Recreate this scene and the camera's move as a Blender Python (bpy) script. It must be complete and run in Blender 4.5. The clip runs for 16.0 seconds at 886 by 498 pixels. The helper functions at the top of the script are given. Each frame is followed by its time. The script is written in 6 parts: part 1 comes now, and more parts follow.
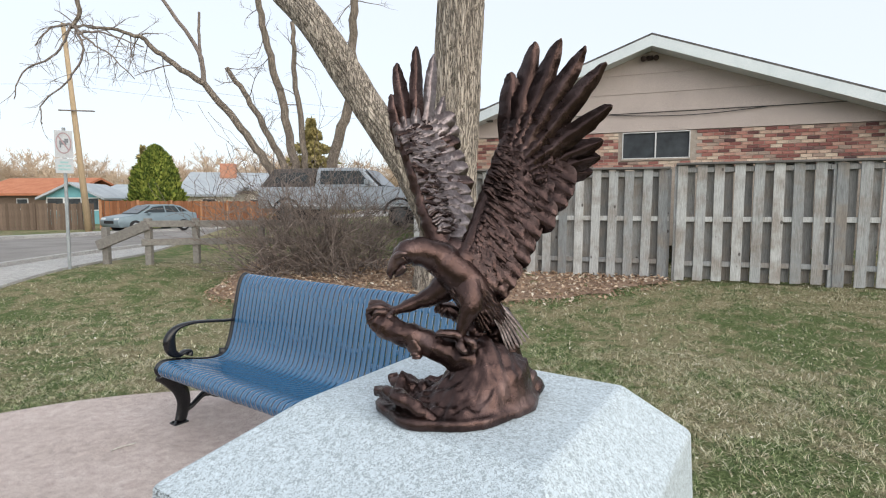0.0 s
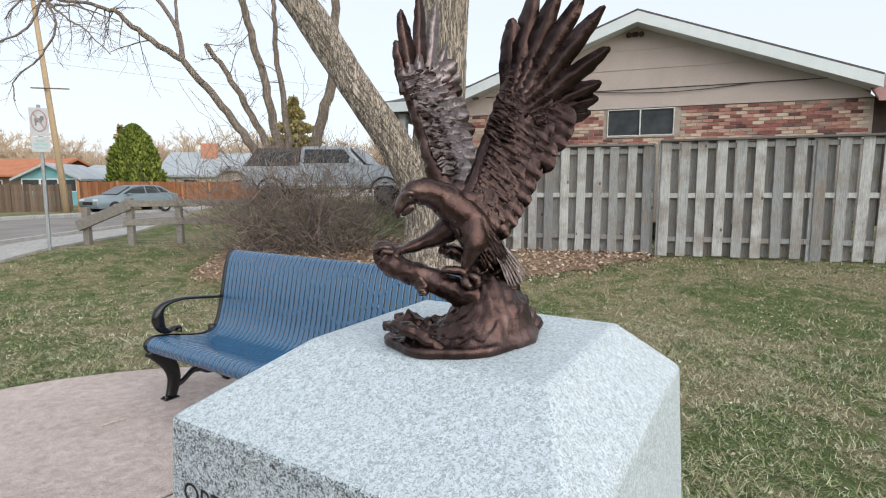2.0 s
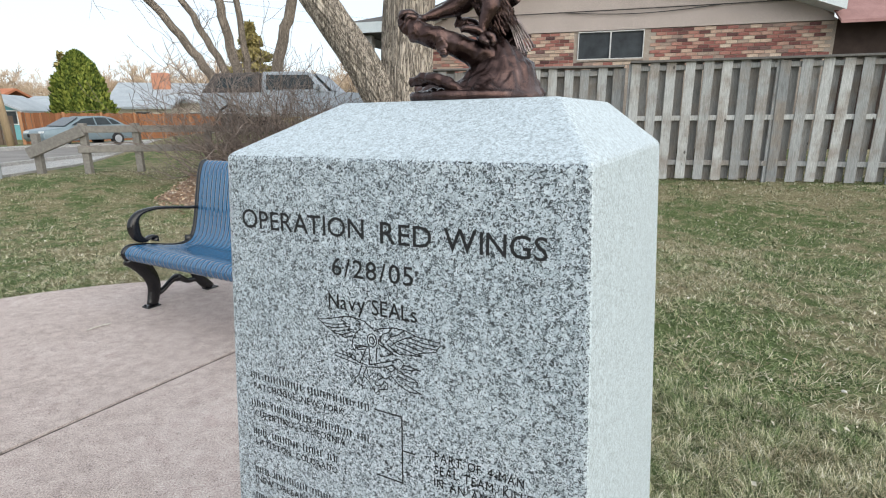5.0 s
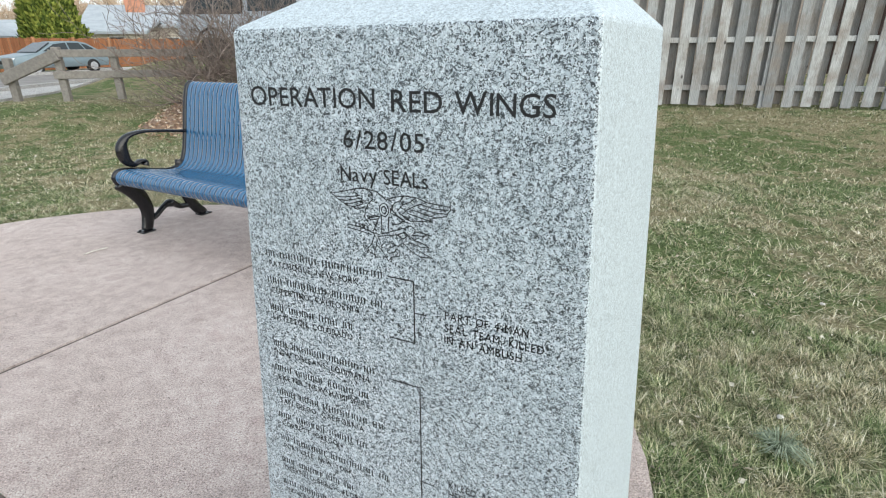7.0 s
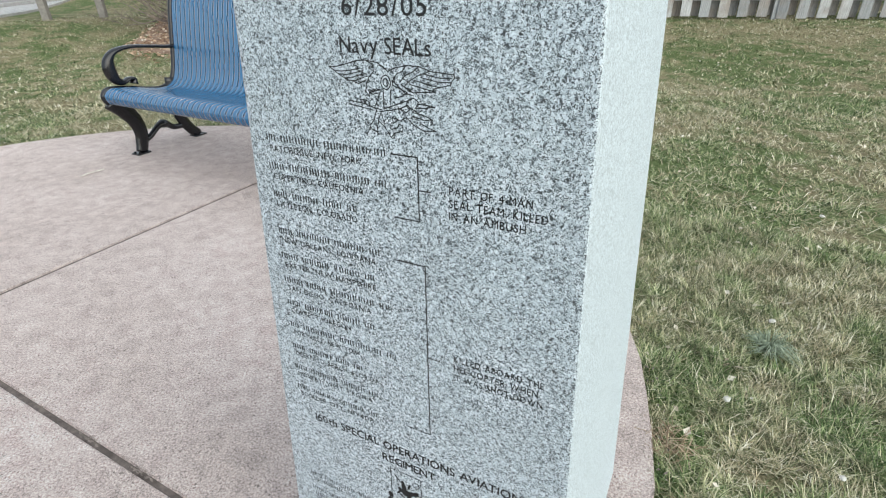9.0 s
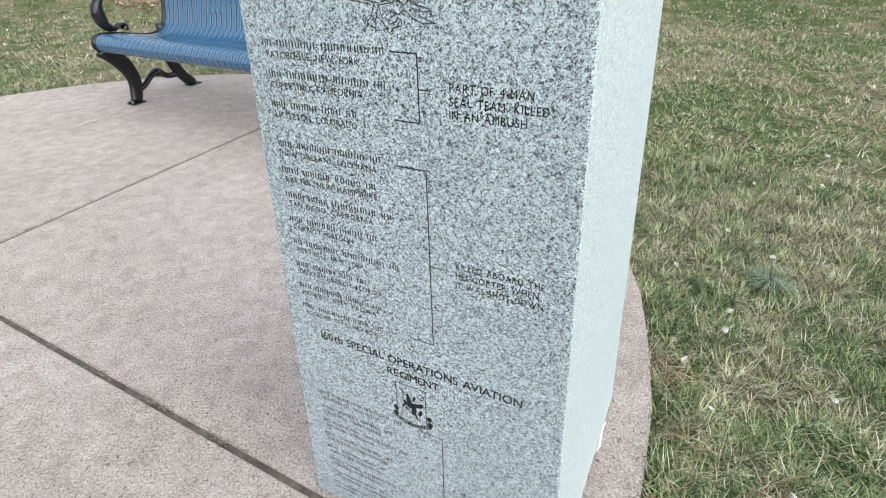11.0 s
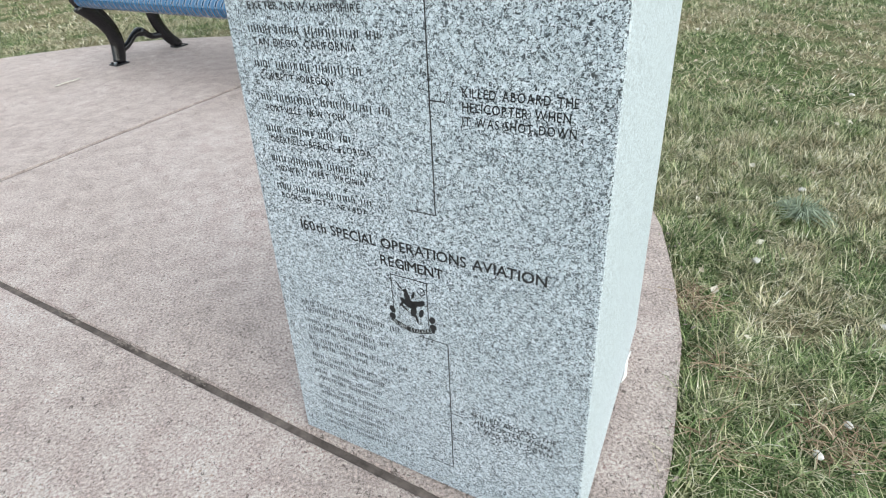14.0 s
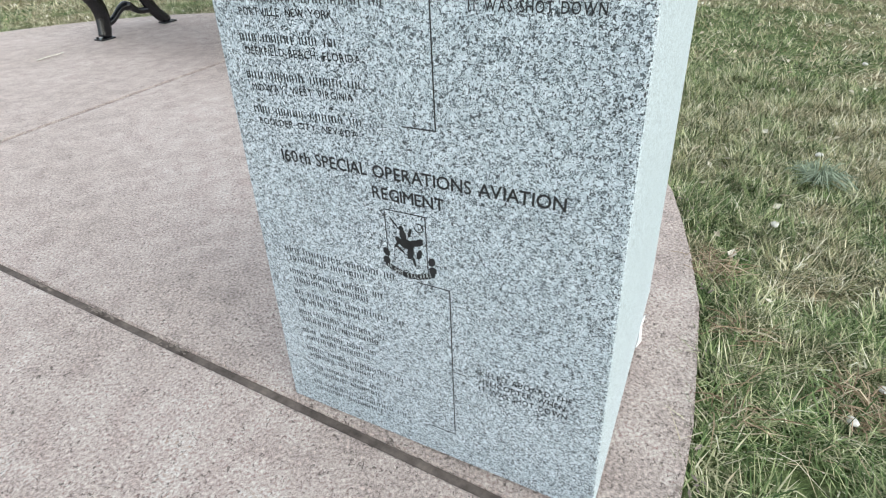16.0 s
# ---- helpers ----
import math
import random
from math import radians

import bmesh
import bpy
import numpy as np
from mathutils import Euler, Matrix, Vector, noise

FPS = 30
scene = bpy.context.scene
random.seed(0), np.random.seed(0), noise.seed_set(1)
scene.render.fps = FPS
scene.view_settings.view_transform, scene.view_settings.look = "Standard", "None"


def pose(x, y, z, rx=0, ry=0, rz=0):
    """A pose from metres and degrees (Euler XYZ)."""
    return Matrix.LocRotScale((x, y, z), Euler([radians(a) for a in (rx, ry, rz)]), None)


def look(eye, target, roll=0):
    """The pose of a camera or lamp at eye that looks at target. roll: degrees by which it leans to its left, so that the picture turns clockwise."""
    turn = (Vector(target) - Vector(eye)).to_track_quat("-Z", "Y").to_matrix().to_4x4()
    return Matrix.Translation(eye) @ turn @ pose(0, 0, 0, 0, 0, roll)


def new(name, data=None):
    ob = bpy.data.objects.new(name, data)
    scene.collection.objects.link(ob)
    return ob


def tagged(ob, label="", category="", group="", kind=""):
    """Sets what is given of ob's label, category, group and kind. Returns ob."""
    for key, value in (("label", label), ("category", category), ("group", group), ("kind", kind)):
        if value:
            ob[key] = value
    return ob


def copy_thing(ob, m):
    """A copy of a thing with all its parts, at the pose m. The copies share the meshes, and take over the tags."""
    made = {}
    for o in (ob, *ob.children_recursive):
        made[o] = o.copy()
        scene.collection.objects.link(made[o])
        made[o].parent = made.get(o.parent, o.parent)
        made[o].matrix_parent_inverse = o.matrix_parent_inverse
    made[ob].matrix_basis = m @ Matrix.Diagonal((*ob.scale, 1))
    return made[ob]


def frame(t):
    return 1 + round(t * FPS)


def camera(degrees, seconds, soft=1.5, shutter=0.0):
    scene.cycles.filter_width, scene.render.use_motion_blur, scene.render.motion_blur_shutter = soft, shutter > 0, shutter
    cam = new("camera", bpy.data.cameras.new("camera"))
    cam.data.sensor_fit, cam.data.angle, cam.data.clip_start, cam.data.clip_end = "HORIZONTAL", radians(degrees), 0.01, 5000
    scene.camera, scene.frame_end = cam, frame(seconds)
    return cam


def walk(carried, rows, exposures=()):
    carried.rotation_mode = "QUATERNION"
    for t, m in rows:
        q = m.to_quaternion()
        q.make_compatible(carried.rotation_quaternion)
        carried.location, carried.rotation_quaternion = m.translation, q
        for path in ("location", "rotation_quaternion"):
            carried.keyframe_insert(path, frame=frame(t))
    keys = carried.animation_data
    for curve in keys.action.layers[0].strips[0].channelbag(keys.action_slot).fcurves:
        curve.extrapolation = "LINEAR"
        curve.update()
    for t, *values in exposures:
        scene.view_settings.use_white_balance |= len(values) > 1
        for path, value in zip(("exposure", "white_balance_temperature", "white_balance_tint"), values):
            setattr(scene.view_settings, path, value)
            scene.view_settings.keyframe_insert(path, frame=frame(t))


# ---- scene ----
cam = camera(80.5, 16.0, 1.1)
METRES, EYE, TILT, LEAN, TURN = 0.966, 1.701, -5.0, 0.0, 0.0
ROWS = [
    (0.0, 0.0, 0.0, 0.0, 0.0, 0.0, -0.0),
    (0.5, -0.0015, -0.0057, -0.0044, -0.33, -0.26, 0.04),
    (1.0, -0.0033, -0.0109, -0.0107, -0.7, -0.73, 0.13),
    (1.5, -0.0068, -0.0168, -0.0251, -1.13, -1.39, 0.26),
    (2.0, -0.0248, -0.0289, -0.05, -1.6, -2.16, 0.4),
    (2.5, -0.0393, -0.0474, -0.0965, -2.15, -3.17, 0.62),
    (3.0, -0.043, -0.076, -0.1328, -2.82, -4.53, 0.88),
    (3.5, -0.0491, -0.1097, -0.1583, -3.4, -5.65, 0.87),
    (4.0, -0.0731, -0.121, -0.21, -4.1, -6.54, 0.8),
    (6.5, -0.1276, -0.1869, -0.3494, -6.02, -14.38, 0.83),
    (7.0, -0.135, -0.1893, -0.3629, -6.17, -16.37, 0.89),
    (7.5, -0.1421, -0.1941, -0.3765, -6.27, -18.45, 0.99),
    (8.0, -0.1458, -0.1994, -0.3927, -6.33, -20.52, 1.13),
    (8.5, -0.1464, -0.2048, -0.4093, -6.38, -22.49, 1.28),
    (9.0, -0.1447, -0.2109, -0.4263, -6.41, -24.28, 1.45),
    (9.5, -0.1442, -0.2143, -0.4398, -6.46, -25.86, 1.61),
    (12.0, -0.1542, -0.2552, -0.5646, -6.66, -29.74, 2.48),
    (12.5, -0.1528, -0.2495, -0.612, -6.73, -29.91, 2.66),
    (13.0, -0.1465, -0.2335, -0.6558, -6.81, -29.99, 2.81),
    (13.5, -0.1519, -0.2105, -0.7107, -6.92, -30.04, 2.94),
    (14.0, -0.1598, -0.1898, -0.7532, -7.02, -30.09, 3.04),
    (14.5, -0.1632, -0.1724, -0.7843, -7.13, -30.22, 3.09),
    (15.0, -0.1678, -0.1615, -0.8203, -7.24, -30.4, 3.11),
    (15.5, -0.1657, -0.1518, -0.8515, -7.32, -30.64, 3.09),
    (16.0, -0.1662, -0.1426, -0.8797, -7.37, -30.91, 3.03),
]
walk(cam, [(t, pose(0, 0, EYE, TILT, LEAN, TURN) @ pose(METRES * x, METRES * y, METRES * z, 90 + pitch, roll, yaw)) for t, x, y, z, yaw, pitch, roll in ROWS],
     exposures=[(0.0, -0.06, 6350, 9), (2.5, -0.09, 6350, 9), (4.0, -0.04, 6300, 8), (6.5, 0.13, 6190, 6), (9.5, 0.25, 6160, 5), (12.0, 0.29, 6140, 4.5), (16.0, 0.29, 6120, 4)])

# ---- light: low hazy evening sun from the right, wide bright sky ----
world = bpy.data.worlds.new("evening_sky")
scene.world = world
world.use_nodes = True
wn, wl = world.node_tree.nodes, world.node_tree.links
sky = wn.new("ShaderNodeTexSky")
sky.sky_type = "NISHITA"
sky.sun_disc = False
SUN_EL, SUN_AZ = 24.0, 145.0          # degrees up, degrees clockwise from +y
sky.sun_elevation, sky.sun_rotation = radians(SUN_EL), radians(SUN_AZ)
sky.air_density, sky.dust_density, sky.ozone_density = 1.0, 2.5, 1.0
haze = wn.new("ShaderNodeMix")
haze.data_type = "RGBA"
haze.inputs[0].default_value = 0.70
haze.inputs[7].default_value = (8.0, 8.3, 8.7, 1)   # thin high cloud
wl.new(sky.outputs[0], haze.inputs[6])
wl.new(haze.outputs[2], wn["Background"].inputs[0])
wn["Background"].inputs[1].default_value = 0.152
sun = new("sun", bpy.data.lights.new("sun", "SUN"))
sun.data.energy, sun.data.angle, sun.data.color = 2.85, radians(90), (1.0, 0.95, 0.88)
sa, se = radians(SUN_AZ), radians(SUN_EL)
sun.matrix_world = look((math.sin(sa) * math.cos(se) * 30, math.cos(sa) * math.cos(se) * 30, math.sin(se) * 30), (0, 0, 0))

# ---- helpers for building ----
def smooth(a, b, v):
    u = min(1.0, max(0.0, (v - a) / (b - a)))
    return u * u * (3 - 2 * u)


def part(name, bm, material, parent=None, label="", shade=False, at=None):
    """Link a bmesh as one mesh object, under a thing or a part."""
    me = bpy.data.meshes.new(name)
    bm.to_mesh(me)
    bm.free()
    return part_mesh(name, me, material, parent, label, shade, at)


def part_mesh(name, me, material, parent=None, label="", shade=False, at=None):
    if material is not None and not me.materials:
        me.materials.append(material)
    if shade:
        me.polygons.foreach_set("use_smooth", [True] * len(me.polygons))
    ob = new(name, me)
    if parent is not None:
        ob.parent = parent
    if at is not None:
        ob.matrix_basis = at
    if label:
        ob["label"] = label
    return ob


def empty(name, at, label, category, group="", kind=""):
    ob = new(name)
    ob.empty_display_size = 0.1
    ob.matrix_basis = at
    return tagged(ob, label, category, group, kind)


def raw(verts, faces):
    me = bpy.data.meshes.new("m")
    me.from_pydata([tuple(v) for v in verts], [], faces)
    me.update()
    return me


def box_bm(x0, x1, y0, y1, z0, z1, bevel=0.0, seg=1):
    bm = bmesh.new()
    bmesh.ops.create_cube(bm, size=1, matrix=Matrix.Translation(((x0 + x1) / 2, (y0 + y1) / 2, (z0 + z1) / 2)) @ Matrix.Diagonal((x1 - x0, y1 - y0, z1 - z0, 1)))
    if bevel:
        bmesh.ops.bevel(bm, geom=bm.edges[:], offset=bevel, segments=seg, affect="EDGES", profile=0.6)
    return bm


def add_bm(bm, other, m=None):
    """Join other into bm."""
    me = bpy.data.meshes.new("t")
    other.to_mesh(me)
    other.free()
    if m is not None:
        me.transform(m)
    bm.from_mesh(me)
    bpy.data.meshes.remove(me)
    return bm


def tube_bm(path, radii, sides=10, bm=None, caps=True, rough=0.0, seed=0):
    """A round tube along a path. radii: one for each point, or (a, b) pairs."""
    bm = bm or bmesh.new()
    path = [Vector(p) for p in path]
    rings, prev = [], None
    for i, p in enumerate(path):
        d = (path[min(i + 1, len(path) - 1)] - path[max(i - 1, 0)]).normalized()
        if prev is None:
            ref = Vector((0, 1, 0)) if abs(d.y) < 0.9 else Vector((1, 0, 0))
            u = (ref - d * ref.dot(d)).normalized()
        else:
            u = (prev - d * prev.dot(d)).normalized()
        prev = u
        v = d.cross(u)
        r = radii[i] if isinstance(radii, (list, tuple)) else radii
        ra, rb = r if isinstance(r, (list, tuple)) else (r, r)
        ring = []
        for k in range(sides):
            a = 2 * math.pi * k / sides
            q = u * (ra * math.cos(a)) + v * (rb * math.sin(a))
            if rough:
                q *= 1 + rough * noise.noise((p + q) * (3.0 / max(ra, 0.001) * 0.25) + Vector((seed, seed, 0)))
            ring.append(bm.verts.new(p + q))
        rings.append(ring)
    for a, b in zip(rings, rings[1:]):
        for k in range(sides):
            bm.faces.new((a[k], a[(k + 1) % sides], b[(k + 1) % sides], b[k]))
    if caps:
        bm.faces.new(rings[0][::-1])
        bm.faces.new(rings[-1])
    return bm


def spline(points, n):
    """Catmull-Rom through points, n steps a span."""
    pts = [Vector(p) for p in points]
    pts = [pts[0] * 2 - pts[1]] + pts + [pts[-1] * 2 - pts[-2]]
    out = []
    for i in range(1, len(pts) - 2):
        a, b, c, d = pts[i - 1:i + 3]
        for k in range(n):
            t = k / n
            out.append(0.5 * ((2 * b) + (c - a) * t + (2 * a - 5 * b + 4 * c - d) * t * t + (3 * b - a - 3 * c + d) * t ** 3))
    out.append(pts[-2])
    return out


def blend(values, k):
    """A value along a list, k from 0 to 1."""
    s = k * (len(values) - 1)
    i = min(int(s), len(values) - 2)
    return values[i] + (values[i + 1] - values[i]) * (s - i)


# ---- materials ----
def mat(name, rough=0.7, metal=0.0, spec=0.5):
    m = bpy.data.materials.new(name)
    m.use_nodes = True
    b = m.node_tree.nodes["Principled BSDF"]
    b.inputs["Roughness"].default_value = rough
    b.inputs["Metallic"].default_value = metal
    b.inputs["Specular IOR Level"].default_value = spec
    return m


def nd(m, kind, **values):
    n = m.node_tree.nodes.new("ShaderNode" + kind)
    for k, v in values.items():
        n.inputs[k.replace("_", " ")].default_value = v
    return n


def wire(m, a, b):
    m.node_tree.links.new(a, b)


def coords(m, scale=(1, 1, 1), obj=True):
    tc = nd(m, "TexCoord")
    mp = nd(m, "Mapping")
    mp.inputs["Scale"].default_value = scale
    wire(m, tc.outputs["Object" if obj else "Generated"], mp.inputs["Vector"])
    return mp.outputs[0]


def noise_node(m, vec, scale, detail=4.0, rough=0.55, distort=0.0):
    n = nd(m, "TexNoise", Scale=scale, Detail=detail, Roughness=rough, Distortion=distort)
    wire(m, vec, n.inputs["Vector"])
    return n.outputs[0]


def ramp(m, fac, stops):
    r = nd(m, "ValToRGB")
    e = r.color_ramp.elements
    while len(e) < len(stops):
        e.new(0.5)
    for i, (p, c) in enumerate(stops):
        e[i].position = p
        e[i].color = (*c, 1) if isinstance(c, (tuple, list)) else (c, c, c, 1)
    wire(m, fac, r.inputs[0])
    return r.outputs[0]


def mixc(m, fac, a, b, mode="MIX"):
    n = nd(m, "Mix")
    n.data_type, n.blend_type = "RGBA", mode
    for sock, v in ((n.inputs[0], fac), (n.inputs[6], a), (n.inputs[7], b)):
        if hasattr(v, "is_linked"):
            wire(m, v, sock)
        elif isinstance(v, (tuple, list)):
            sock.default_value = (*v, 1)
        else:
            sock.default_value = v
    return n.outputs[2]


def finish(m, color, height=None, strength=0.3, distance=0.01, rough=None):
    b = m.node_tree.nodes["Principled BSDF"]
    if hasattr(color, "is_linked"):
        wire(m, color, b.inputs["Base Color"])
    else:
        b.inputs["Base Color"].default_value = (*color, 1)
    if height is not None:
        bp = nd(m, "Bump", Strength=strength, Distance=distance)
        wire(m, height, bp.inputs["Height"])
        wire(m, bp.outputs[0], b.inputs["Normal"])
    if rough is not None:
        wire(m, rough, b.inputs["Roughness"])
    return m


def mottled(name, a, b, scale=6.0, rough=0.75, bump=0.2, grain=60.0, metal=0.0, spec=0.4, stretch=(1, 1, 1), dist=0.004, obj=True):
    """Two tones in patches, with a finer grain over them."""
    m = mat(name, rough, metal, spec)
    v = coords(m, stretch, obj)
    big = noise_node(m, v, scale, 5)
    fine = noise_node(m, v, grain, 3, 0.7)
    c = ramp(m, big, [(0.3, a), (0.7, b)])
    c = mixc(m, 0.45, c, ramp(m, fine, [(0.25, 0.25), (0.75, 0.85)]), "OVERLAY")
    return finish(m, c, fine, bump, dist)


def varied(name, stops, rough=0.8, grain=40.0, stretch=(1, 1, 1), bump=0.3, island=False, dist=0.004, spec=0.3):
    """Colour by piece, with grain."""
    m = mat(name, rough, 0, spec)
    if island:
        r = nd(m, "NewGeometry").outputs["Random Per Island"]
    else:
        r = nd(m, "ObjectInfo").outputs["Random"]
    c = ramp(m, r, stops)
    v = coords(m, stretch)
    fine = noise_node(m, v, grain, 4, 0.65)
    c = mixc(m, 0.55, c, ramp(m, fine, [(0.2, 0.22), (0.8, 0.8)]), "OVERLAY")
    return finish(m, c, fine, bump, dist)


def granite(name, lift=0.0, rough=0.34, deep=1.0):
    m = mat(name, rough, 0, 0.6 if rough < 0.5 else 0.3)
    v = coords(m)
    warp = noise_node(m, v, 60, 3, 0.6)
    vor = nd(m, "TexVoronoi", Scale=535.0, Randomness=1.0)
    wire(m, mixc(m, 0.012, v, nd_color(m, v, 240)), vor.inputs["Vector"])
    cell = nd(m, "SeparateColor")
    wire(m, vor.outputs["Color"], cell.inputs[0])
    base = ramp(m, cell.outputs[0], [(0.0, (0.014, 0.018, 0.021)), (0.18, (0.036, 0.046, 0.055)), (0.32, (0.145, 0.178, 0.203)), (0.41, (0.405, 0.475, 0.525)), (0.72, (0.575, 0.655, 0.715)), (1.0, (0.77, 0.85, 0.90))])
    big = noise_node(m, v, 5, 4)
    c = mixc(m, 0.35, base, ramp(m, big, [(0.3, 0.42), (0.7, 0.58)]), "OVERLAY")
    clump = noise_node(m, v, 130, 2, 0.5)
    c = mixc(m, ramp(m, clump, [(0.35, 0.2), (0.43, 0.0)]), c, (0.14, 0.16, 0.167))
    if deep < 1:
        c = mixc(m, 1.0, c, (deep, deep, deep), "MULTIPLY")
    if lift:
        c = mixc(m, lift, c, (0.48, 0.538, 0.568))
    return finish(m, c, warp, 0.08 + lift * 0.4, 0.002)


def nd_color(m, v, scale):
    n = nd(m, "TexNoise", Scale=scale, Detail=2.0)
    wire(m, v, n.inputs["Vector"])
    return n.outputs["Color"]


def concrete(name, a, b):
    m = mat(name, 0.85, 0, 0.3)
    v = coords(m)
    big = noise_node(m, v, 1.6, 6, 0.6)
    mid = noise_node(m, v, 14, 4, 0.6, 0.4)
    fine = noise_node(m, v, 150, 5, 0.75)
    c = ramp(m, big, [(0.3, a), (0.7, b)])
    c = mixc(m, 0.6, c, ramp(m, mid, [(0.3, 0.33), (0.7, 0.64)]), "OVERLAY")
    c = mixc(m, 0.95, c, ramp(m, fine, [(0.34, 0.18), (0.50, 0.5), (0.66, 0.82)]), "OVERLAY")
    pit = noise_node(m, mixc(m, 1.0, v, (0.75, 0.75, 1.0), "MULTIPLY"), 130, 3, 0.6, 1.5)
    pits = ramp(m, pit, [(0.33, 0.0), (0.41, 1.0)])
    c = mixc(m, ramp(m, pit, [(0.345, 0.85), (0.40, 0.0)]), c, (0.12, 0.098, 0.085))
    h = mixc(m, 0.6, fine, pits, "MULTIPLY")
    return finish(m, c, h, 1.0, 0.008)


def bark(name, dark, light):
    m = mat(name, 0.9, 0, 0.2)
    v = coords(m, (1, 1, 0.075))
    vein = noise_node(m, v, 24, 3, 0.6, 1.2)
    fine = noise_node(m, v, 70, 4, 0.7)
    ridge = ramp(m, vein, [(0.42, 1.0), (0.475, 0.2), (0.50, 0.0), (0.525, 0.2), (0.58, 1.0)])
    tone = noise_node(m, v, 5, 4, 0.6)
    plate = ramp(m, tone, [(0.3, tuple(0.72 * k for k in light)), (0.7, light)])
    c = mixc(m, ridge, dark, plate)
    c = mixc(m, 0.5, c, ramp(m, fine, [(0.25, 0.25), (0.75, 0.75)]), "OVERLAY")
    return finish(m, c, ridge, 0.7, 0.03)


GRANITE = granite("polished_granite", deep=0.86)
HONED = granite("sawn_granite", 0.60, 0.62)
PLAZA = concrete("pink_concrete", (0.485, 0.402, 0.366), (0.60, 0.51, 0.474))
WALKWAY = concrete("grey_concrete", (0.36, 0.35, 0.34), (0.46, 0.45, 0.43))
ASPHALT = mottled("worn_asphalt", (0.18, 0.168, 0.158), (0.27, 0.252, 0.238), 0.7, 0.95, 0.3, 120, spec=0.15)
JOINT = mottled("joint_dirt_and_gap_shade", (0.055, 0.044, 0.039), (0.165, 0.135, 0.118), 26, 0.9)
INK = mottled("engraved_letters", (0.008, 0.009, 0.010), (0.02, 0.02, 0.022), 80, 0.7)
BLACK_PAINT = mottled("black_cast_iron", (0.003, 0.003, 0.004), (0.007, 0.007, 0.009), 30, 0.13, 0.12, 300, spec=0.5)


def plank(name, stops):
    """Weathered board: grain along it, grey and brown stains, dark knots."""
    m = mat(name, 0.92, 0, 0.2)
    c = ramp(m, nd(m, "ObjectInfo").outputs["Random"], stops)
    off = nd(m, "VectorMath")
    tc = nd(m, "TexCoord")
    rnd3 = nd(m, "CombineXYZ")
    for k in range(3):
        wire(m, nd(m, "ObjectInfo").outputs["Random"], rnd3.inputs[k])
    big = nd(m, "VectorMath")
    big.operation = "SCALE"
    big.inputs["Scale"].default_value = 37.0
    wire(m, rnd3.outputs[0], big.inputs[0])
    wire(m, tc.outputs["Object"], off.inputs[0])
    wire(m, big.outputs[0], off.inputs[1])
    mp = nd(m, "Mapping")
    mp.inputs["Scale"].default_value = (9, 9, 0.6)
    wire(m, off.outputs[0], mp.inputs["Vector"])
    grain = noise_node(m, mp.outputs[0], 9, 5, 0.7, 0.6)
    stain = noise_node(m, off.outputs[0], 2.2, 4, 0.6)
    c = mixc(m, ramp(m, stain, [(0.45, 0.0), (0.66, 0.7)]), c, (0.24, 0.20, 0.165))
    c = mixc(m, 0.7, c, ramp(m, grain, [(0.25, 0.18), (0.75, 0.78)]), "OVERLAY")
    kn = nd(m, "TexVoronoi", Scale=3.4)
    mk = nd(m, "Mapping")
    mk.inputs["Scale"].default_value = (1.0, 1.0, 0.62)
    wire(m, off.outputs[0], mk.inputs["Vector"])
    wire(m, mk.outputs[0], kn.inputs["Vector"])
    c = mixc(m, ramp(m, kn.outputs["Distance"], [(0.05, 0.8), (0.085, 0.0)]), c, (0.06, 0.05, 0.045))
    return finish(m, c, grain, 0.5, 0.004)


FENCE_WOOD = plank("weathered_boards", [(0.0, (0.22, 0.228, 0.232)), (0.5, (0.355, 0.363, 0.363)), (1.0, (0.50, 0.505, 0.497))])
# back boards: the same plank in darker tones
INNER_WOOD = plank("darker_back_boards", [(0.0, (0.18, 0.178, 0.172)), (0.5, (0.26, 0.256, 0.248)), (1.0, (0.35, 0.346, 0.335))])
# fence cap: its shade is put into a darker wood colour
SHADED_WOOD = varied("shaded_boards", [(0.0, (0.12, 0.115, 0.11)), (1.0, (0.20, 0.19, 0.18))], 0.9, 9.0, (9, 9, 0.7), 0.4)
CEDAR = varied("orange_cedar", [(0.0, (0.21, 0.085, 0.04)), (1.0, (0.33, 0.145, 0.07))], 0.85, 10.0, (6, 6, 0.6))
BARK = bark("furrowed_bark", (0.10, 0.084, 0.071), (0.54, 0.47, 0.395))
THIN_BARK = bark("thin_bark", (0.11, 0.09, 0.074), (0.36, 0.30, 0.24))
TWIG = mottled("bare_twigs", (0.085, 0.07, 0.062), (0.27, 0.225, 0.195), 22, 0.9)
SIDING = mottled("beige_siding", (0.41, 0.348, 0.318), (0.465, 0.398, 0.365), 1.4, 0.75, 0.1, 80)
FASCIA = mottled("pale_blue_trim", (0.58, 0.64, 0.66), (0.68, 0.73, 0.745), 2.0, 0.6, 0.05)
SHINGLE = mottled("grey_shingles", (0.06, 0.056, 0.055), (0.13, 0.12, 0.115), 7, 0.95, 0.5, 50)
MORTAR = mottled("pale_mortar", (0.30, 0.255, 0.215), (0.40, 0.35, 0.30), 9, 0.95, 0.4)
BRICK = varied("mixed_brick", [(0.0, (0.08, 0.045, 0.045)), (0.2, (0.26, 0.105, 0.09)), (0.42, (0.40, 0.19, 0.155)), (0.6, (0.50, 0.36, 0.28)), (0.85, (0.61, 0.50, 0.395)), (1.0, (0.16, 0.09, 0.085))], 0.9, 30, bump=0.4)
